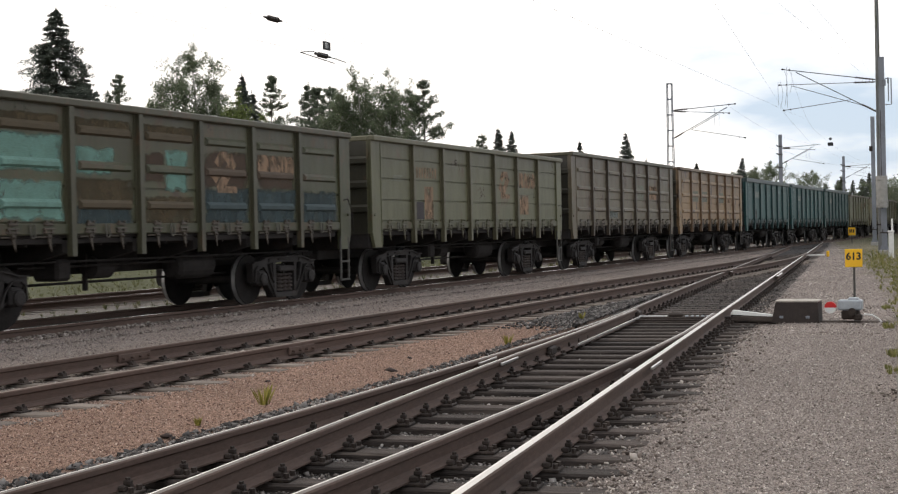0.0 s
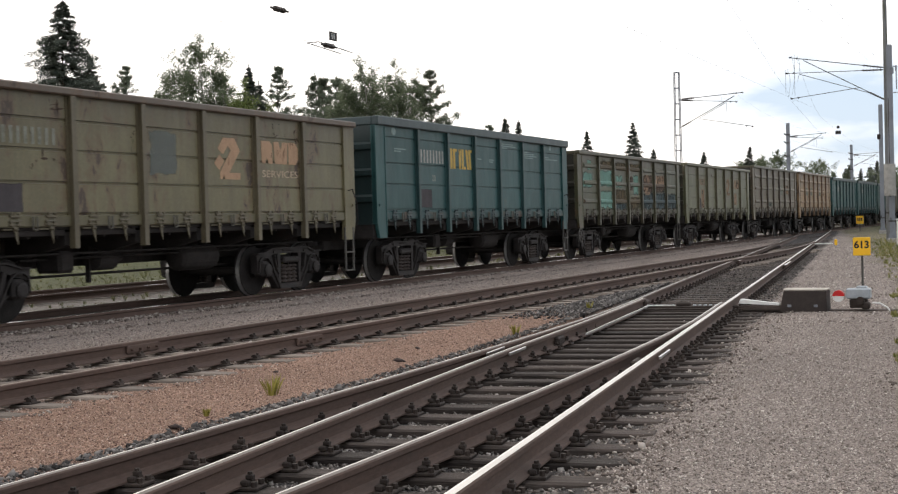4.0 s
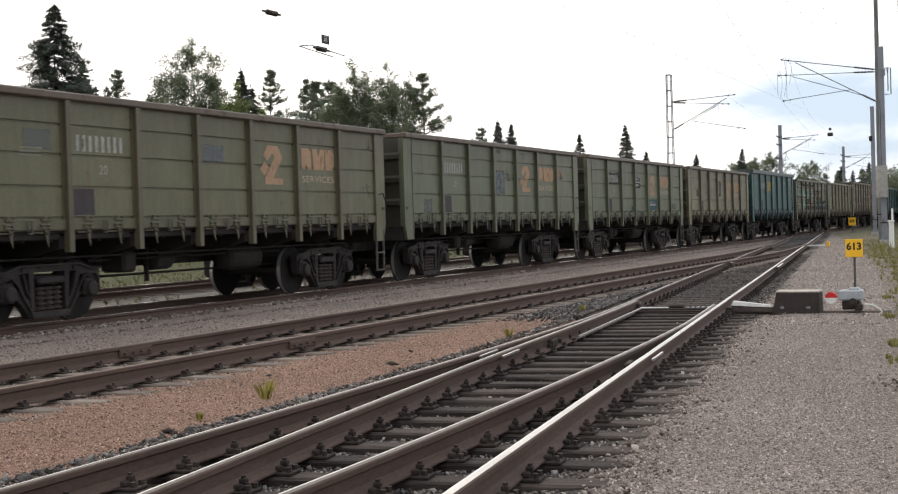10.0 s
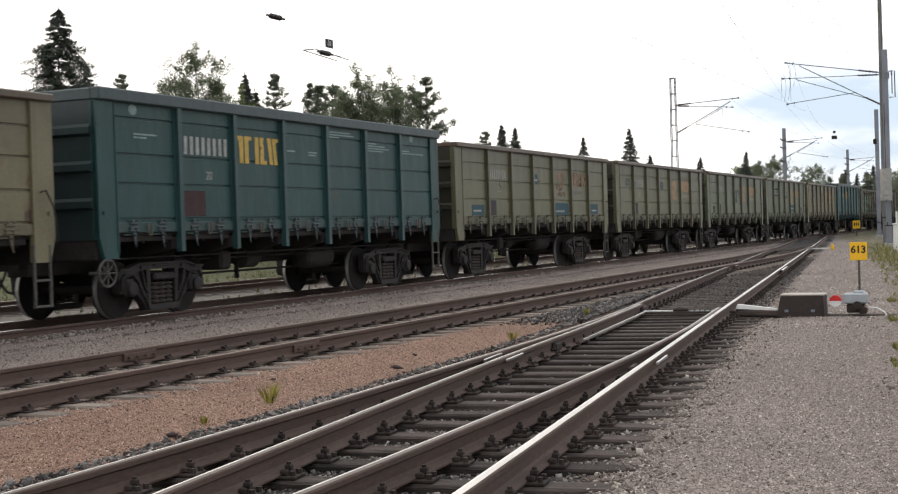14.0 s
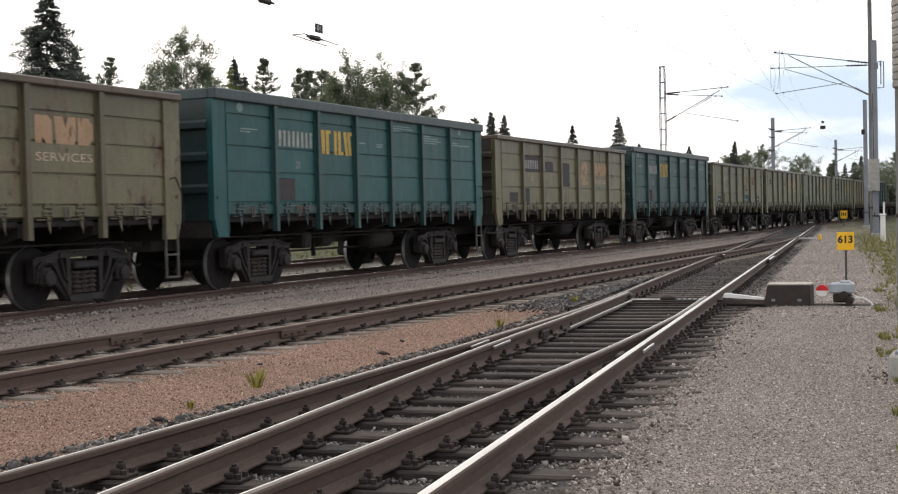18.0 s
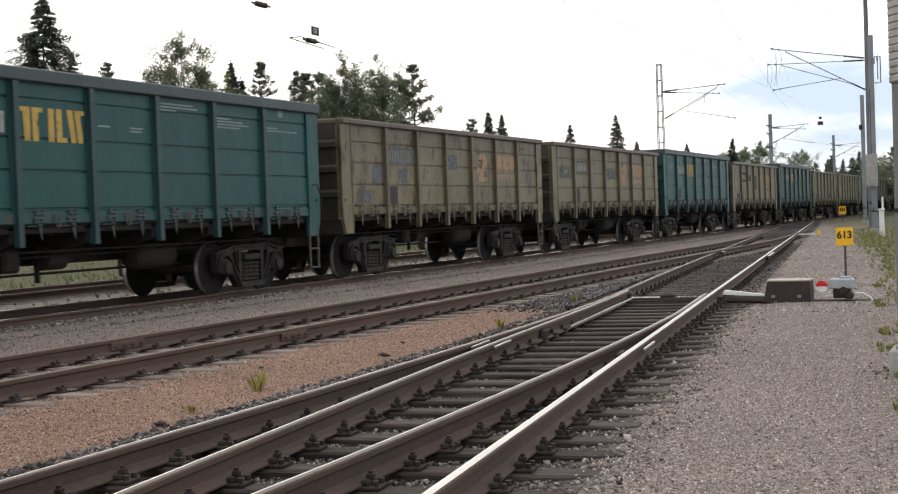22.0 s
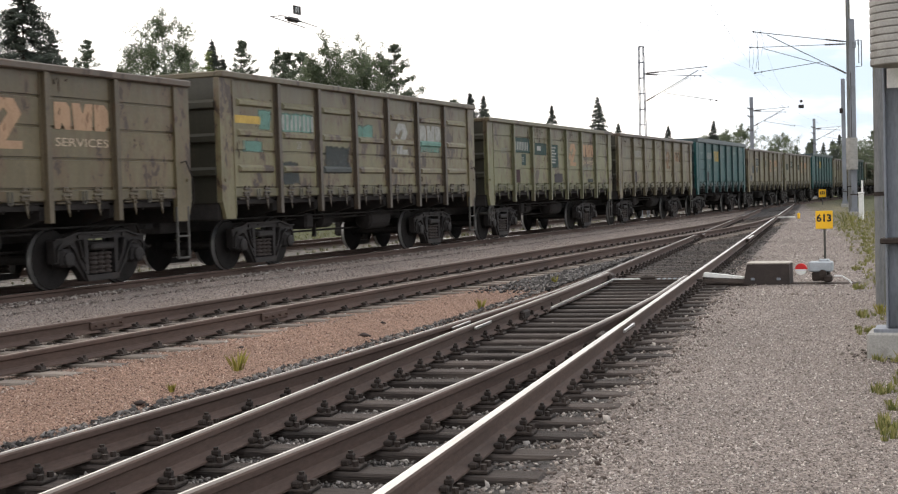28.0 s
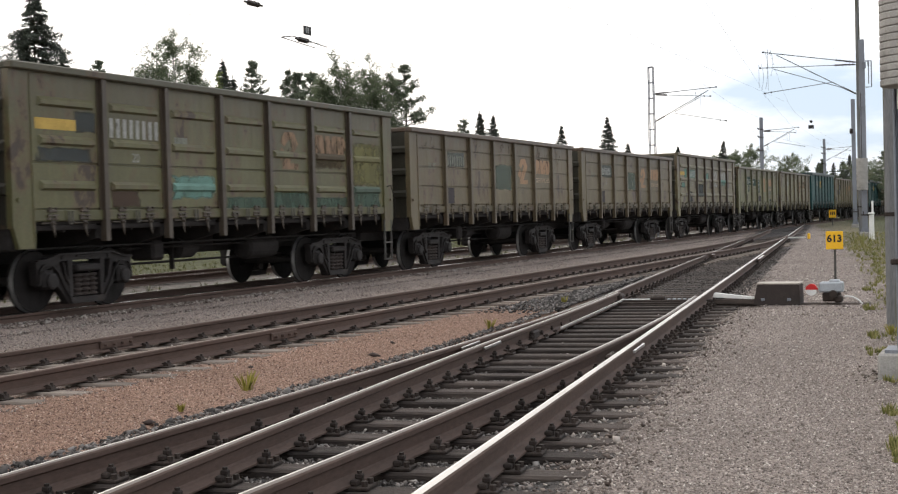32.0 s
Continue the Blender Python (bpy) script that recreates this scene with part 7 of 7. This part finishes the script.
        spray(stem(h * 0.95), stem(h * 0.999), int(30 * dense), (0.04, 0.04, 0.05), (0.05, 0.10))
    else:
        limbs = 34 if kind == "birch" else 26
        lo = 0.20 if kind == "birch" else 0.1
        for b in range(limbs):
            v = (b + rnd.random()) / limbs
            z = h * (lo + (0.96 - lo) * v)
            a = b * 2.4 + rnd.uniform(-0.7, 0.7)
            prof = (min(1.0, 0.5 + 1.2 * v) if v < 0.72 else max(0.0, (1.03 - v) / 0.31) ** 0.6) * rnd.uniform(0.4, 1.1)
            ln = width / 2 * min(1.0, prof)
            root = stem(z * 0.90)
            tip = root + Vector((math.cos(a) * ln, math.sin(a) * ln, 0.75 * ln * rnd.uniform(0.7, 1.2) + 0.07 * h * (1 - v)))
            tip.z = min(tip.z, h * 0.985 - 0.35 * ln * rnd.random())
            k.tube(root, tip, r0 * 0.30 * (1.1 - v), 0.010, n=4, caps=False)
            for q in range(8):
                u = 0.30 + 0.70 * (q + rnd.random()) / 8
                p0 = root.lerp(tip, u)
                out = Vector((math.cos(a) * 0.5 + rnd.uniform(-1, 1), math.sin(a) * 0.5 + rnd.uniform(-1, 1), rnd.uniform(-0.5, 0.9))).normalized()
                p1 = p0 + out * rnd.uniform(0.30, 0.75) * (0.55 + 0.2 * ln)
                k.tube(p0, p1, 0.010, 0.004, n=3, caps=False)
                spray(p0, p1, int(rnd.uniform(12, 50) * dense), (0.13, 0.13, 0.13), (0.06, 0.13), 0.30 if kind == "birch" else 0.1)
            # shorter inner twigs close the heart of the crown
            for q in range(2):
                p0 = root.lerp(tip, 0.15 + 0.5 * rnd.random())
                p1 = p0 + Vector((rnd.uniform(-0.3, 0.3), rnd.uniform(-0.3, 0.3), rnd.uniform(-0.15, 0.3)))
                spray(p0, p1, int(16 * dense), (0.18, 0.18, 0.18), (0.09, 0.17), 0.15)
        for b in range(7):
            p = stem(h * rnd.uniform(0.82, 0.96))
            e = p + Vector((rnd.uniform(-0.3, 0.3), rnd.uniform(-0.3, 0.3), 0.35))
            e.z = min(e.z, h)
            spray(p, e, int(40 * dense), (0.10, 0.10, 0.07), (0.06, 0.12), 0.1)
    part("trunk", k, bark_birch if kind == "birch" else bark_dark, g)
    leaf = {"spruce": spruce_leaf, "birch": birch_leaf, "bush": bush_leaf, "pine": pine_leaf}[kind]
    part("crown", scatter_mesh("crown", LEAF_V, LEAF_F, np.concatenate(spots), np.concatenate(sizes), leaf, rng, (0.8, 1.2), 1.7 if kind == "spruce" else 3.14), None, g)
    return g


for i, (kind, x, y, top, width) in enumerate((
        ("spruce", -47.8, 57.8, 13.6, 5.6), ("spruce", -48.1, 60.5, 10.9, 2.6), ("pine", -54.4, 71.7, 11.8, 1.9), ("spruce", -56.2, 72.0, 10.9, 1.6), ("birch", -39.1, 58.0, 11.8, 3.2), ("birch", -38.2, 58.6, 10.2, 2.6), ("birch", -41.2, 57.6, 9.2, 1.8), ("birch", -39.9, 57.2, 10.4, 2.4),
        ("bush", -35.4, 56.0, 8.3, 1.7), ("spruce", -42.5, 67.8, 10.7, 1.6), ("pine", -43.6, 72.9, 11.2, 2.8), ("pine", -41.4, 73.8, 10.6, 2.8), ("pine", -40.4, 73.0, 10.2, 2.6), ("spruce", -43.2, 70.0, 9.9, 2.0),
        ("birch", -35.1, 65.9, 9.7, 2.2), ("birch", -34.2, 66.5, 10.7, 2.5), ("birch", -33.2, 68.1, 10.5, 2.6), ("pine", -31.8, 70.0, 9.8, 3.4), ("birch", -36.8, 69.5, 9.0, 2.2), ("birch", -32.6, 69.5, 10.0, 2.2), ("birch", -32.4, 67.0, 9.6, 2.6), ("birch", -35.0, 68.5, 9.6, 2.6),
        ("spruce", -57.0, 66.0, 9.6, 3.4), ("bush", -37.0, 61.0, 7.6, 2.6), ("spruce", -49.5, 72.0, 9.5, 3.0), ("pine", -39.0, 72.0, 10.2, 2.0), ("pine", -37.9, 71.0, 9.5, 1.8), ("spruce", -51.4, 68.0, 9.2, 3.0), ("pine", -46.5, 72.0, 9.0, 2.0),
        ("pine", -52.5, 129.8, 11.3, 3.0), ("spruce", -47.2, 121.1, 11.1, 4.2), ("spruce", -46.1, 121.6, 10.7, 3.8), ("spruce", -46.0, 142.8, 10.8, 4.0),
        ("spruce", -35.7, 125.0, 10.2, 4.6), ("spruce", -41.7, 154.5, 9.1, 2.6), ("spruce", -38.3, 165.6, 9.0, 4.0), ("spruce", -31.0, 157.0, 8.9, 2.2),
        ("birch", -29.6, 167.3, 9.1, 4.5), ("birch", -31.8, 168.3, 8.6, 4.0), ("birch", -27.9, 187.9, 8.5, 4.6), ("pine", -25.0, 198.4, 7.8, 4.0), ("birch", -33.8, 170.0, 8.2, 4.0),
        ("birch", -10.2, 140.0, 5.9, 4.5), ("spruce", -21.5, 200.0, 8.2, 4.0), ("pine", -12.6, 150.0, 6.6, 3.5), ("birch", -18.5, 190.0, 7.2, 5.0), ("spruce", -8.8, 128.0, 5.6, 3.0))):
    tree(kind, x, y, top + 0.4, width * {"spruce": 1.0, "birch": 1.32, "bush": 1.3, "pine": 1.15}[kind] * (0.8 if y > 100 and kind == "spruce" else 1.0), 100 + i, (2.1 if kind == "spruce" else 1.6) if y < 100 else 1.2)

# a far belt of trees closes the view along the line
belt = [tree("spruce", -30.0, 232.0, 8.6, 4.6, 301), tree("pine", -24.0, 236.0, 8.4, 5.0, 302), tree("birch", -17.0, 240.0, 7.6, 6.0, 303)]
rnd = random.Random(77)
for j in range(46):
    x = -52 + 1.75 * j + rnd.uniform(-1, 1)
    if x > -9 and rnd.random() < 0.3:
        continue
    y = rnd.uniform(215, 275) if x < -12 else rnd.uniform(160, 240)
    copy_thing(belt[j % 3], pose(x, y, GROUND_Z + min(max(0.0, -x - 27) * 0.02, 1.06) - rnd.uniform(0, 1.4), 0, 0, rnd.uniform(0, 360)))


for j in range(22):
    x = -36 + 1.05 * j + rnd.uniform(-0.8, 0.8)
    copy_thing(belt[(j * 2 + 1) % 3], pose(x, rnd.uniform(205, 240), GROUND_Z + min(max(0.0, -x - 27) * 0.02, 1.06) - rnd.uniform(0.3, 1.3), 0, 0, rnd.uniform(0, 360)))


# ---- loose stones, grass and weeds ----
STONE_V = [(0.62, 0.22, 0.05), (-0.2, 0.46, 0.12), (-0.55, -0.22, -0.12), (0.2, -0.42, 0.08), (0.22, 0.05, 0.4), (-0.15, 0, -0.4)]
STONE_F = [(0, 1, 4), (1, 2, 4), (2, 3, 4), (3, 0, 4), (1, 0, 5), (2, 1, 5), (3, 2, 5), (0, 3, 5)]
path_stone = island_mat("path_gravel_stones", ((0.115, 0.096, 0.086), (0.215, 0.18, 0.16), (0.33, 0.284, 0.254), (0.66, 0.60, 0.55)))
dark_stone = island_mat("dark_ballast_stones", ((0.030, 0.028, 0.027), (0.060, 0.055, 0.052), (0.10, 0.092, 0.088), (0.23, 0.215, 0.205)))
red_stone = island_mat("reddish_gravel_stones", ((0.080, 0.046, 0.037), (0.20, 0.122, 0.094), (0.31, 0.20, 0.155), (0.58, 0.45, 0.37)))
brown_stone = island_mat("brown_ballast_stones", ((0.075, 0.058, 0.050), (0.19, 0.156, 0.136), (0.28, 0.236, 0.208), (0.48, 0.435, 0.39)))
bed_stone = island_mat("dull_ballast_stones", ((0.045, 0.039, 0.036), (0.12, 0.106, 0.097), (0.20, 0.18, 0.165), (0.42, 0.385, 0.355)))
far_stone = island_mat("dark_brown_ballast_stones", ((0.028, 0.024, 0.022), (0.052, 0.046, 0.043), (0.080, 0.072, 0.067), (0.16, 0.148, 0.138)))
weed_blade = island_mat("weed_leaves", ((0.17, 0.165, 0.035), (0.26, 0.235, 0.05), (0.36, 0.31, 0.08)))
clod_stone = island_mat("soil_clods", ((0.06, 0.048, 0.042), (0.11, 0.092, 0.08), (0.18, 0.155, 0.137)))
dark_rock = mat("dark_rock", (0.045, 0.032, 0.028), 0.9, 0, 0.3, 9, 60, 0.4)
grass_blade = island_mat("grass_blades", ((0.10, 0.115, 0.035), (0.17, 0.18, 0.055), (0.25, 0.24, 0.085), (0.34, 0.29, 0.14)))


# darker copy of grass_blade: the shade behind the train is in its colour
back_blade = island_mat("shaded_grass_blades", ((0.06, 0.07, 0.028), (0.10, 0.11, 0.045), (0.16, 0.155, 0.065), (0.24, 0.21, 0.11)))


def stones(name, label, material, n, seed, area, size, keep_if, sink=0.25):
    rng = np.random.default_rng(seed)
    x0, x1, y0, y1 = area
    spots, sizes = [], []
    while len(spots) < n:
        y = y0 * (y1 / y0) ** rng.random()
        x = rng.uniform(x0, x1) + (ladder(y) if keep_if else 0)
        if keep_if and not keep_if(x - ladder(y), y):
            continue
        s = rng.uniform(*size) * (1.6 if rng.random() > 0.96 else 1.0)
        spots.append((x, y, bed(x, y) + s * sink * 0.5))
        sizes.append(s)
    me = scatter_mesh(name, STONE_V, STONE_F, np.array(spots), np.array(sizes), material, rng, (0.5, 0.95))
    tagged(new(name, me), label, "gravel", kind="stuff")


def left_rail(y):
    return -1.596 - max(0.0, TOE_1 - y) ** 2 / BEND


stones("path_gravel", "loose pale grey gravel of the path", path_stone, 48000, 1, (0.4, 3.4, 4.8, 20), (0.006, 0.018), lambda u, y: u > 0.50 + 0.12 * math.sin(y * 3))
stones("turnout_ballast", "dark broken ballast between the turnout sleepers", bed_stone, 24000, 2, (-2.9, 0.3, 4.5, 21), (0.016, 0.042), lambda u, y: left_rail(y) - 0.7 < u < 0.62 and abs(u) > 0.07 and abs(u - left_rail(y)) > 0.07, 0.4)
stones("far_turnout_ballast", "dark brown ballast beyond the blades", far_stone, 7000, 12, (-2.3, 0.5, 20.5, 50), (0.02, 0.05), lambda u, y: -2.3 < u < 0.5 and abs(u) > 0.08 and abs(u + 1.596) > 0.08, 0.4)
stones("path_edge_ballast", "scattered grey stones at the sleeper ends", brown_stone, 2600, 3, (0.08, 1.0, 4.5, 30), (0.014, 0.042), lambda u, y: 0.08 < u < 0.62 + 0.4 * abs(math.sin(u * 91.7 + y * 41.3)) ** 4, 0.45)
stones("far_path_gravel", "pale grey gravel of the path further along", path_stone, 9000, 11, (0.4, 4.2, 19, 60), (0.014, 0.036), lambda u, y: u > 0.55)
stones("reddish_gravel", "loose reddish gravel between the tracks", red_stone, 26000, 4, (-7.6, -1.9, 5.5, 22), (0.008, 0.018), lambda u, y: u < left_rail(y) - 0.35 and u + ladder(y) > -8.2)
stones("dark_verge_stones", "dark stones along the outer rail", dark_stone, 5000, 5, (-4.2, -1.6, 4.5, 40), (0.025, 0.06), lambda u, y: left_rail(y) - 0.75 < u < left_rail(y) - 0.12)
stones("dark_middle_ballast", "dark ballast where the tracks converge", dark_stone, 10000, 6, (-5.0, -1.7, 19, 40), (0.03, 0.07), lambda u, y: u < left_rail(y) - 0.2 and u + ladder(y) > -7.7 and y > 19 + 7 * abs(math.sin(u * 37.7 + y * 53.1)))
stones("middle_track_ballast", "brownish ballast of the middle track", brown_stone, 5500, 7, (-10.6, -7.6, 7, 45), (0.016, 0.036), None)
stones("shoulder_stones", "pale broken stones along the train's rail", brown_stone, 9000, 8, (-13.9, -13.0, 11, 70), (0.022, 0.055), None, 0.5)
stones("grey_strip_gravel", "fine grey-pink gravel between the tracks", brown_stone, 5000, 9, (-13.2, -10.4, 10, 40), (0.015, 0.035), None)


def grass(name, label, seed, n, place, blades, hgt, material=None):
    rng = np.random.default_rng(seed)
    v, f = [], []
    for _ in range(n):
        cx, cy = place(rng)
        z = bed(cx, cy)
        hs = rng.uniform(*hgt)
        for _ in range(blades):
            a, lean, r = rng.uniform(0, 6.283), rng.uniform(0.05, 0.6), rng.uniform(0, 0.06 if n == 1 else 0.09) * hs / 0.25
            x, y = cx + math.cos(a) * r, cy + math.sin(a) * r
            h, w = hs * rng.uniform(0.5, 1.0), rng.uniform(0.004, 0.009) * max(1.0, hs / 0.3)
            dx, dy = math.cos(a) * lean * h, math.sin(a) * lean * h
            px_, py_ = -math.sin(a) * w, math.cos(a) * w
            i = len(v)
            v += [(x - px_, y - py_, z - 0.01), (x + px_, y + py_, z - 0.01), (x + dx * 0.5 + px_ * 0.7, y + dy * 0.5 + py_ * 0.7, z + h * 0.62), (x + dx, y + dy, z + h)]
            f.append((i, i + 1, i + 2, i + 3))
    ob = tagged(new(name, quick_mesh(name, v, f, material or grass_blade)), label, "grass" if n > 1 else "plant")
    tagged(ob, kind="stuff")


def verge(rng):
    y = 6 * (75 / 6) ** rng.random()
    return ladder(y) + 2.42 + 0.008 * min(y, 25.0) - 0.012 * max(0.0, y - 25.0) + abs(rng.normal(0, 0.7)) + rng.uniform(0, 0.02 * y), y


grass("verge_grass", "yellow-green grass on the verge of the path", 21, 1900, verge, 12, (0.03, 0.13))
weed_spots = [(2.38, 16.2), (2.32, 14.6), (2.42, 12.3), (2.34, 10.4), (2.42, 9.6), (2.32, 8.6), (2.42, 20.5), (2.5, 25.0)]


def edge_weeds(rng):
    u, y = weed_spots[int(rng.integers(len(weed_spots)))]
    y += rng.normal(0, 0.22)
    return ladder(y) + u + abs(rng.normal(0, 0.10)), y


grass("edge_weeds", "low yellow-green weeds at the edge of the path", 27, 130, edge_weeds, 14, (0.03, 0.10))
stones("soil_clods", "dark soil clods and stones at the edge of the path", clod_stone, 80, 13, (2.15, 2.9, 11.8, 13.3), (0.012, 0.05), lambda u, y: True, 0.3)
grass("far_verge_grass", "tall grass beside the far masts", 22, 500, lambda rng: (rng.uniform(-6, 3), rng.uniform(45, 120)), 14, (0.2, 0.5))
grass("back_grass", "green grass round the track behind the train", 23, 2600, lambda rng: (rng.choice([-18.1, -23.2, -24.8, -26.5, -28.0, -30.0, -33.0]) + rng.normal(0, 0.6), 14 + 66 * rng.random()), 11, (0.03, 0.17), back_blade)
for xy, s in (((-6.36, 10.38), 0.24), ((-6.45, 16.7), 0.18), ((-6.2, 9.1), 0.10), ((-6.9, 21.3), 0.16), ((-1.34, 16.5), 0.17), ((-1.22, 14.4), 0.10)):
    grass("weed", "small yellow-green weed growing in the gravel", int(xy[1] * 10), 1, lambda rng: xy, 46, (s * 0.75, s), weed_blade)
for xy, s in (((-6.45, 13.18), 0.13), ((-6.05, 8.45), 0.12), ((-6.9, 14.6), 0.07), ((-7.3, 12.0), 0.06), ((-5.9, 15.4), 0.06)):
    rng = np.random.default_rng(int(s * 1000))
    me = scatter_mesh("stone", STONE_V, STONE_F, np.array([(0.0, 0.0, 0.0)]), np.array([s]), dark_rock, rng, (0.55, 0.7), 0.3)
    tagged(new("stone", me), "dark angular stone lying on the gravel", "stone", "loose stones").matrix_basis = pose(*xy, bed(*xy) + s * 0.12)


# ---- what moves: the train gathers speed and its wheels turn ----
ADVANCE = [(0, 25.36), (2, 39.07), (6, 67.26), (9, 89.15), (12, 111.72), (13, 119.39), (19, 166.57), (22, 191.44), (23, 200.03), (28, 243.08), (29, 251.97), (30, 260.93), (31, 269.94), (32, 278.92)]


def run(t):
    """Where the leading end of wagon 0 stands along the line at t seconds."""
    pts = ADVANCE
    i = max(k for k in range(len(pts) - 1) if pts[k][0] <= t)

    def slope(k):
        a, b = pts[max(k - 1, 0)], pts[min(k + 1, len(pts) - 1)]
        return (b[1] - a[1]) / (b[0] - a[0])
    (t0, s0), (t1, s1) = pts[i], pts[i + 1]
    h, u = t1 - t0, (t - t0) / (t1 - t0)
    return (2 * u ** 3 - 3 * u ** 2 + 1) * s0 + (u ** 3 - 2 * u ** 2 + u) * h * slope(i) + (3 * u ** 2 - 2 * u ** 3) * s1 + (u ** 3 - u ** 2) * h * slope(i + 1)


def motions():
    for n, w in WAGONS.items():
        walk(w, [(t, pose(TRAIN_X, run(t) - PITCH * n, 0)) for t in range(33)])
    # all wheels of one kind turn alike, so they share the keys of the first
    steps = [i / 15 for i in range(481)]
    for e, sets in WHEELSETS.items():
        walk(sets[0], [(t, pose(0, e * 0.925, WHEEL_R, -math.degrees((run(t) - 25.36) / WHEEL_R) % 360)) for t in steps])
        keys = sets[0].animation_data
        for ws in sets[1:]:
            ws.rotation_mode = "QUATERNION"
            ws.animation_data_create()
            ws.animation_data.action, ws.animation_data.action_slot = keys.action, keys.action_slot


motions()
